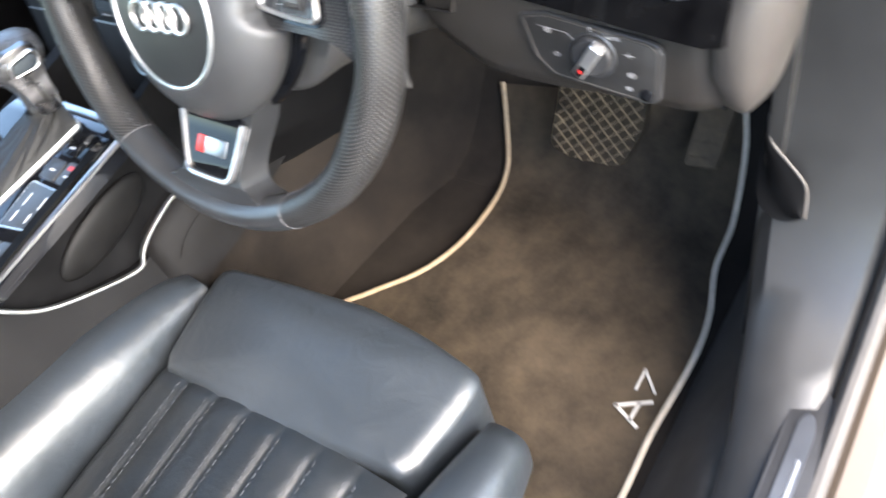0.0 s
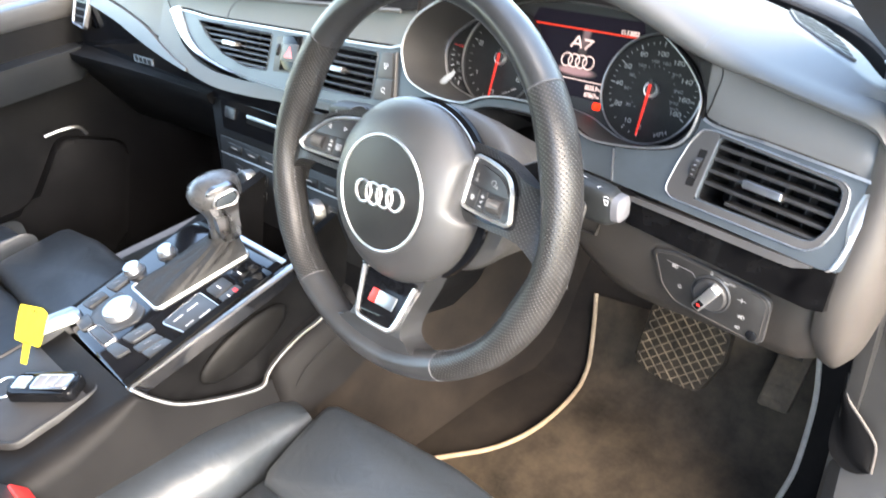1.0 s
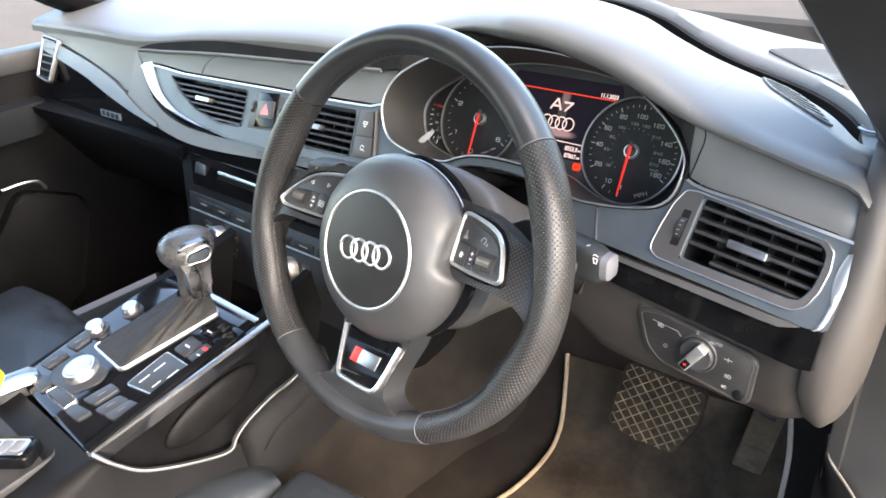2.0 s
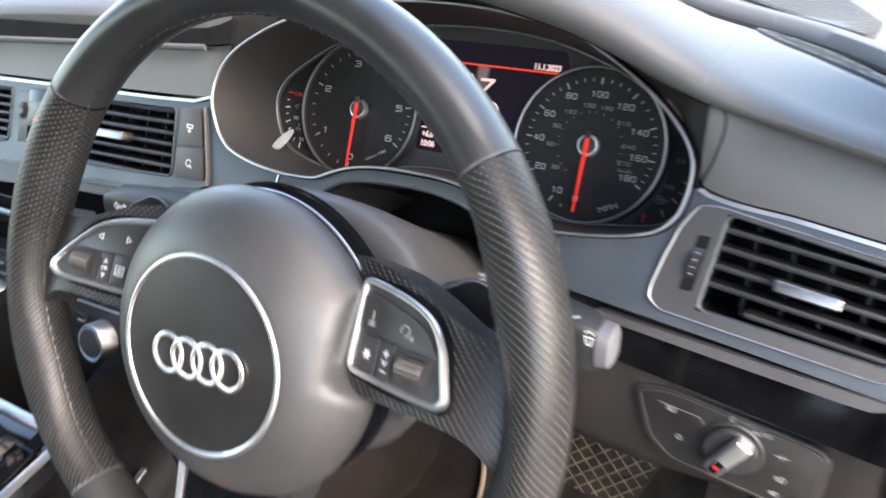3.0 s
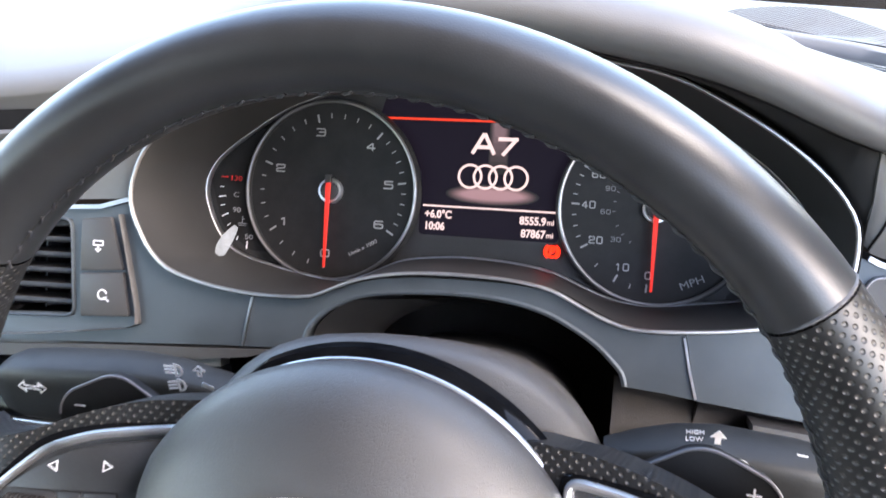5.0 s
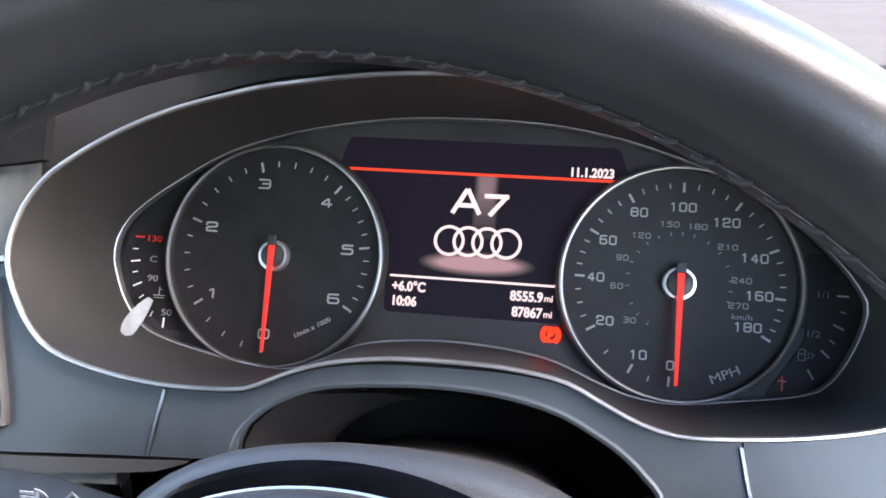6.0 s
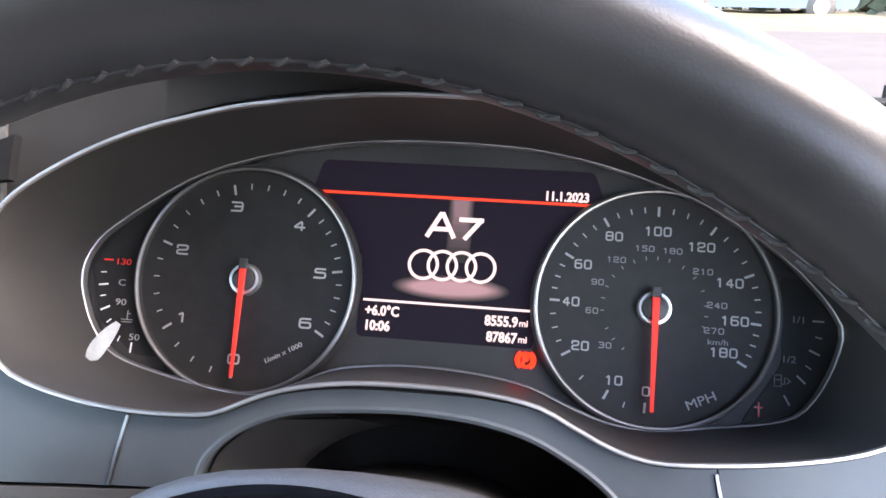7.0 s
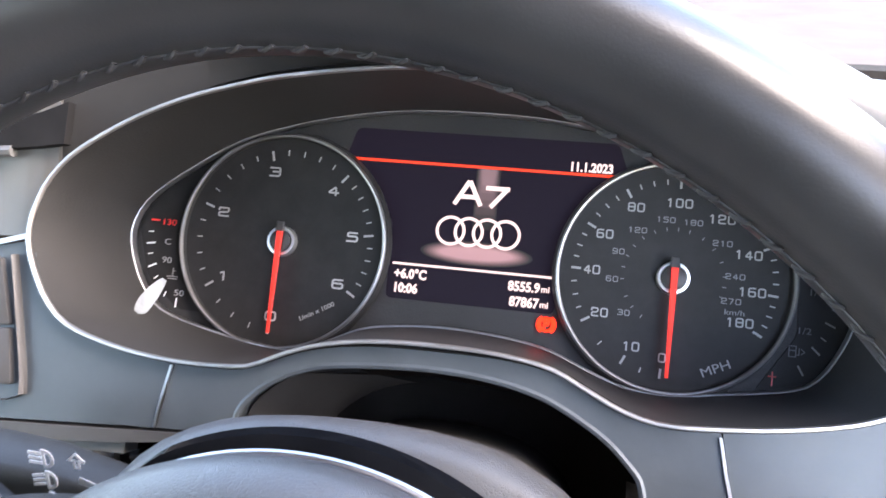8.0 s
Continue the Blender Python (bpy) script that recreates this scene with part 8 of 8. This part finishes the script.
def cushion(name, outline, ztop, crown, depth, material, label, edge=0.022, parent=seat, nr=10, tilt=(0, 0)):
    """A padded block: rings that shrink from the outline and swell into a soft crown."""
    pts = smooth_pts([(*p, 0) for p in rounded(outline, 0.02, 5)], 72, True)
    c = sum(pts, Vector()) / len(pts)
    rings = []
    def zt(p):
        return ztop + tilt[0] * (p.x - c.x) + tilt[1] * (p.y - c.y)
    for d in (depth, depth * 0.5):
        rings.append([Vector((p.x, p.y, zt(p) - edge - d)) for p in pts])
    for k in range(6):
        a = k / 5 * math.pi / 2
        s = edge * (1 - math.cos(a))
        rings.append([Vector((*(p + (c - p).normalized() * s)[:2], zt(p) - edge + edge * math.sin(a) * 0.75)) for p in pts])
    for f in (0.82, 0.6, 0.35, 0.1):
        rings.append([Vector((*(c + (p + (c - p).normalized() * edge - c) * f)[:2], zt(p) - edge * 0.25 + crown * (1 - f * f))) for p in pts])
    return part(name, loft(rings, True, True), material, parent, label, sharp=75)


cushion("thigh_support", [(-0.200, -0.012), (-0.10, 0.004), (0.01, 0.016), (0.09, 0.010), (0.172, -0.006), (0.170, -0.060), (0.163, -0.128), (0.0, -0.150), (-0.165, -0.150), (-0.185, -0.08)], -0.362, 0.010, 0.10, SEAT, "smooth thigh support")
# the pleated centre panel
rings = []
for i in range(60):
    y = -0.136 - 0.464 * i / 59
    row = []
    for j in range(99):
        x = -0.165 + 0.33 * j / 98
        u = 2 * ((x + 0.165) / 0.33 * 7 % 1) - 1
        g = 0.0055 * (1 - abs(u) ** 3) - 0.004
        e = min(1.0, i / 3)
        row.append(Vector((x, y, -0.377 - 0.05 * (i / 59) + 0.012 * (1 - (x / 0.165) ** 2) + g * e - 0.008 * (1 - e) + 0.0015 * noise.noise(Vector((x * 20, y * 20, 1))))))
    rings.append(row)
bm = loft(rings, False, False)
bmesh.ops.solidify(bm, geom=bm.faces[:], thickness=0.05)
part("centre_panel", bm, SEAT, seat, "pleated leather centre panel", sharp=75)
bm = None
for k in range(1, 7):
    for off in (-0.006, 0.006):
        xs = -0.165 + 0.33 * k / 7 + off
        for i in range(44):
            y = -0.158 - i * 0.009
            zz = -0.377 - 0.05 * ((-0.150 - y) / 0.45) + 0.012 * (1 - (xs / 0.165) ** 2) + 0.0003 + 0.0055 * (1 - (1 - 0.012 / 0.0471) ** 3) - 0.004
            one = prism(rect(-0.00035, -0.003, 0.00035, 0.003), 0, 0.0005, Matrix.Translation((xs, y, zz)))
            bm = one if bm is None else join(bm, one)
tagged(part("stitching", bm, LIGHTSTITCH, seat, "grey twin stitching on the pleats"), kind="stuff")


def bolster(s, pts, label):
    path = smooth_pts(pts, 30)
    rings = []
    for i, p in enumerate(path):
        f = i / 29
        w = (0.055 if s < 0 else 0.042) * (0.55 + 0.45 * min(1, f * 4))
        h = (0.048) * (0.6 + 0.4 * min(1, f * 4))
        ring = []
        for k in range(24):
            a = 2 * math.pi * k / 24
            ca, sa = math.cos(a), math.sin(a)
            ring.append(p + Vector((w * math.copysign(abs(ca) ** 0.8, ca), 0, h * math.copysign(abs(sa) ** 0.8, sa) * (1 if sa > 0 else 2.2))))
        rings.append(ring)
    return part("bolster", loft(rings), SEAT, seat, label, sharp=75)


bolster(-1, [(-0.222, -0.045, -0.395), (-0.228, -0.10, -0.385), (-0.232, -0.20, -0.375), (-0.235, -0.35, -0.37), (-0.235, -0.6, -0.385)], "padded inner side bolster")
bolster(1, [(0.205, -0.035, -0.425), (0.212, -0.09, -0.405), (0.216, -0.20, -0.392), (0.218, -0.35, -0.385), (0.218, -0.6, -0.395)], "padded outer side bolster")
cushion("seat_base", [(-0.19, -0.03), (0.17, -0.02), (0.235, -0.08), (0.25, -0.62), (-0.27, -0.62), (-0.26, -0.08)], -0.46, 0.0, 0.10, DARK, "dark plastic seat base")
bk = thing("belt_buckle", (-0.232, -0.36, -0.40), "red-topped seat belt buckle beside the seat", "seat belt buckle")
BKm = Matrix.Translation((-0.232, -0.368, -0.252)) @ Matrix.Rotation(radians(-55), 4, "X")
part("shell", prism(rounded(rect(-0.024, -0.12, 0.024, 0.026), 0.006, 3), -0.020, 0.0, BKm, 0.003), DARK, bk, "black shell")
part("button", prism(rounded(rect(-0.020, 0.000, 0.020, 0.024), 0.004, 3), -0.004, 0.003, BKm, 0.0015), REDPLAS, bk, "red release button")

# ---- passenger side ----
ps = thing("passenger_seat", (-0.76, -0.35, -0.56), "black leather passenger seat", "car seat")
cushion("thigh_support", [(-0.96, -0.045), (-0.85, -0.025), (-0.69, -0.030), (-0.575, -0.055), (-0.58, -0.18), (-0.76, -0.20), (-0.94, -0.19)], -0.335, 0.012, 0.12, SEAT, "smooth thigh support", 0.03, ps)
cushion("cushion", [(-0.95, -0.20), (-0.57, -0.185), (-0.56, -0.70), (-0.96, -0.70)], -0.350, 0.0, 0.12, SEAT, "leather seat cushion", 0.03, ps)
for x in (-0.535, -0.985):
    cushion("bolster", [(x - 0.04, -0.12), (x + 0.04, -0.12), (x + 0.045, -0.70), (x - 0.045, -0.70)], -0.315, 0.004, 0.15, SEAT, "padded side bolster", 0.03, ps)
ARMREST = mat("dark armrest leather", (0.011, 0.0125, 0.0145), 0.42, spec=0.4, bump=0.12, scale=420, kind="voronoi", tint=0.2, tint_scale=9)
pd_ = thing("passenger_door", (-1.14, -0.3, -0.3), "dark padded inside of the passenger door", "door", "", "structure")
DRm = Matrix.Translation((-1.14, 0, 0)) @ Matrix.Rotation(radians(90), 4, "Z") @ Matrix.Rotation(radians(90), 4, "X")
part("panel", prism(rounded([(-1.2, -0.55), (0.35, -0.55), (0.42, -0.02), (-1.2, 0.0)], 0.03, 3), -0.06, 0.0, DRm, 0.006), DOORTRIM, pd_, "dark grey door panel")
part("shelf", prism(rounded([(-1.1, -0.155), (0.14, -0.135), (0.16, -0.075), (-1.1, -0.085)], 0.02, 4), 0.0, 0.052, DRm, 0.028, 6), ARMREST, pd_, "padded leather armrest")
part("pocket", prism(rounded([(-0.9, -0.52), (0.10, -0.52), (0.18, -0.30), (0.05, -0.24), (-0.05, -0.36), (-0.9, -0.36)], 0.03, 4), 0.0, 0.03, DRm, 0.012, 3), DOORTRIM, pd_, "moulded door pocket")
part("pull", moved(tube(smooth_pts([Vector(p) for p in ((0.10, -0.250, 0.028), (0.085, -0.228, 0.036), (0.05, -0.222, 0.038), (0.02, -0.226, 0.030))], 20), 0.0035, 8), DRm), SILVER, pd_, "silver pull handle")
part("window_ledge", prism(rounded([(-1.2, -0.01), (0.42, -0.03), (0.42, 0.012), (-1.2, 0.02)], 0.01, 3), -0.05, 0.004, DRm, 0.006), SOFT, pd_, "ledge under the side window")
side = mesh([(-1.16, -1.2, 0.0), (-1.16, 0.35, 0.0), (-1.03, -0.15, 0.44), (-1.03, -1.2, 0.46)], [(0, 1, 2, 3)])
ob = structure("window_passenger", side, SCREENGLASS, "clear side window of the passenger door", "window")
ob.visible_shadow = False
path = smooth_pts([(-1.12, 0.42, 0.03), (-1.10, 0.22, 0.12), (-1.05, -0.05, 0.32), (-1.02, -0.30, 0.46)], 20)
structure("pillar_left", sweep(path, [(q[0] * 0.035, q[1] * 0.045) for q in ring2(1, 12)], up=(1, 0, 0)), DOORTRIM, "dark trimmed windscreen pillar on the passenger side", "trim")
# speaker grille and defroster vent on the dash top
sg = thing("speaker_grille", (0.25, 0.30, 0.09), "round-cornered perforated speaker grille on the dash top", "speaker grille")
grille = [tuple(p) for p in rounded([(0.143, 0.487), (0.163, 0.508), (0.194, 0.520), (0.226, 0.512), (0.264, 0.431), (0.261, 0.396), (0.255, 0.384), (0.229, 0.412), (0.189, 0.452)], [0.004, 0.01, 0.02, 0.006, 0.008, 0.006, 0.006, 0.02, 0.02], 4)]


def on_dash(bm, lift):
    for v in bm.verts:
        v.co.z += dash_z(v.co.x, v.co.y) + lift
    return bm


bm = plate(grille, [], -0.003, 0.002)
part("plate", on_dash(bm, 0.0002), SOFT, sg, "grey plate")
# fine ribs across the plate
bm = None
swapped = [((x - y) * 0.7071, (x + y) * 0.7071) for x, y in grille]
for k in range(90):
    c = -0.32 + 0.0034 * k
    l = span([(q, p) for p, q in swapped], c)
    if l and l[1] - l[0] > 0.008:
        ends = [(c, l[0] + 0.003), (c, l[1] - 0.003)]
        pts = [((p + q) * 0.7071, (q - p) * 0.7071) for p, q in ends]
        one = on_dash(strokes([[pts[0], pts[1]]], 0.0017, Matrix.Identity(4), 0.0010), 0.0020)
        bm = one if bm is None else join(bm, one)
if bm is not None:
    tagged(part("rib", bm, SOFT, sg, "fine dark ribs of the grille"), kind="stuff")
df = thing("defroster_vent", (0.285, 0.24, 0.08), "narrow slatted side defroster vent in the dash top", "air vent")
vp = [tuple(p) for p in rounded([(0.187, 0.358), (0.208, 0.349), (0.238, 0.319), (0.262, 0.289), (0.285, 0.252), (0.272, 0.259), (0.243, 0.283), (0.213, 0.313)], [0.002, 0.01, 0.01, 0.01, 0.002, 0.01, 0.01, 0.01], 3)]
# a black plate on the pad paints the shade inside the vent
part("duct", on_dash(plate(vp, [], -0.002, 0.0012), 0.0006), BLACKHOLE, df, "black plate painting the opening's shade")
part("frame", on_dash(hoop(vp, 0.0022, 0.0, 0.0022), 0.0004), DASH, df, "slim frame")
ca, sa = math.cos(radians(-26)), math.sin(radians(-26))
turned = [(x * ca + y * sa, -x * sa + y * ca) for x, y in vp]
lo, hi = min(p[1] for p in turned), max(p[1] for p in turned)
for i in range(7):
    c = lo + (hi - lo) * (i + 0.8) / 7.6
    l = span(turned, c)
    if l and l[1] - l[0] > 0.008:
        ends = [(l[0] + 0.001, c), (l[1] - 0.001, c)]
        part("slat", on_dash(strokes([[(u * ca - v * sa, u * sa + v * ca) for u, v in ends]], 0.0022, Matrix.Identity(4), 0.0012), 0.0014), DARK, df)
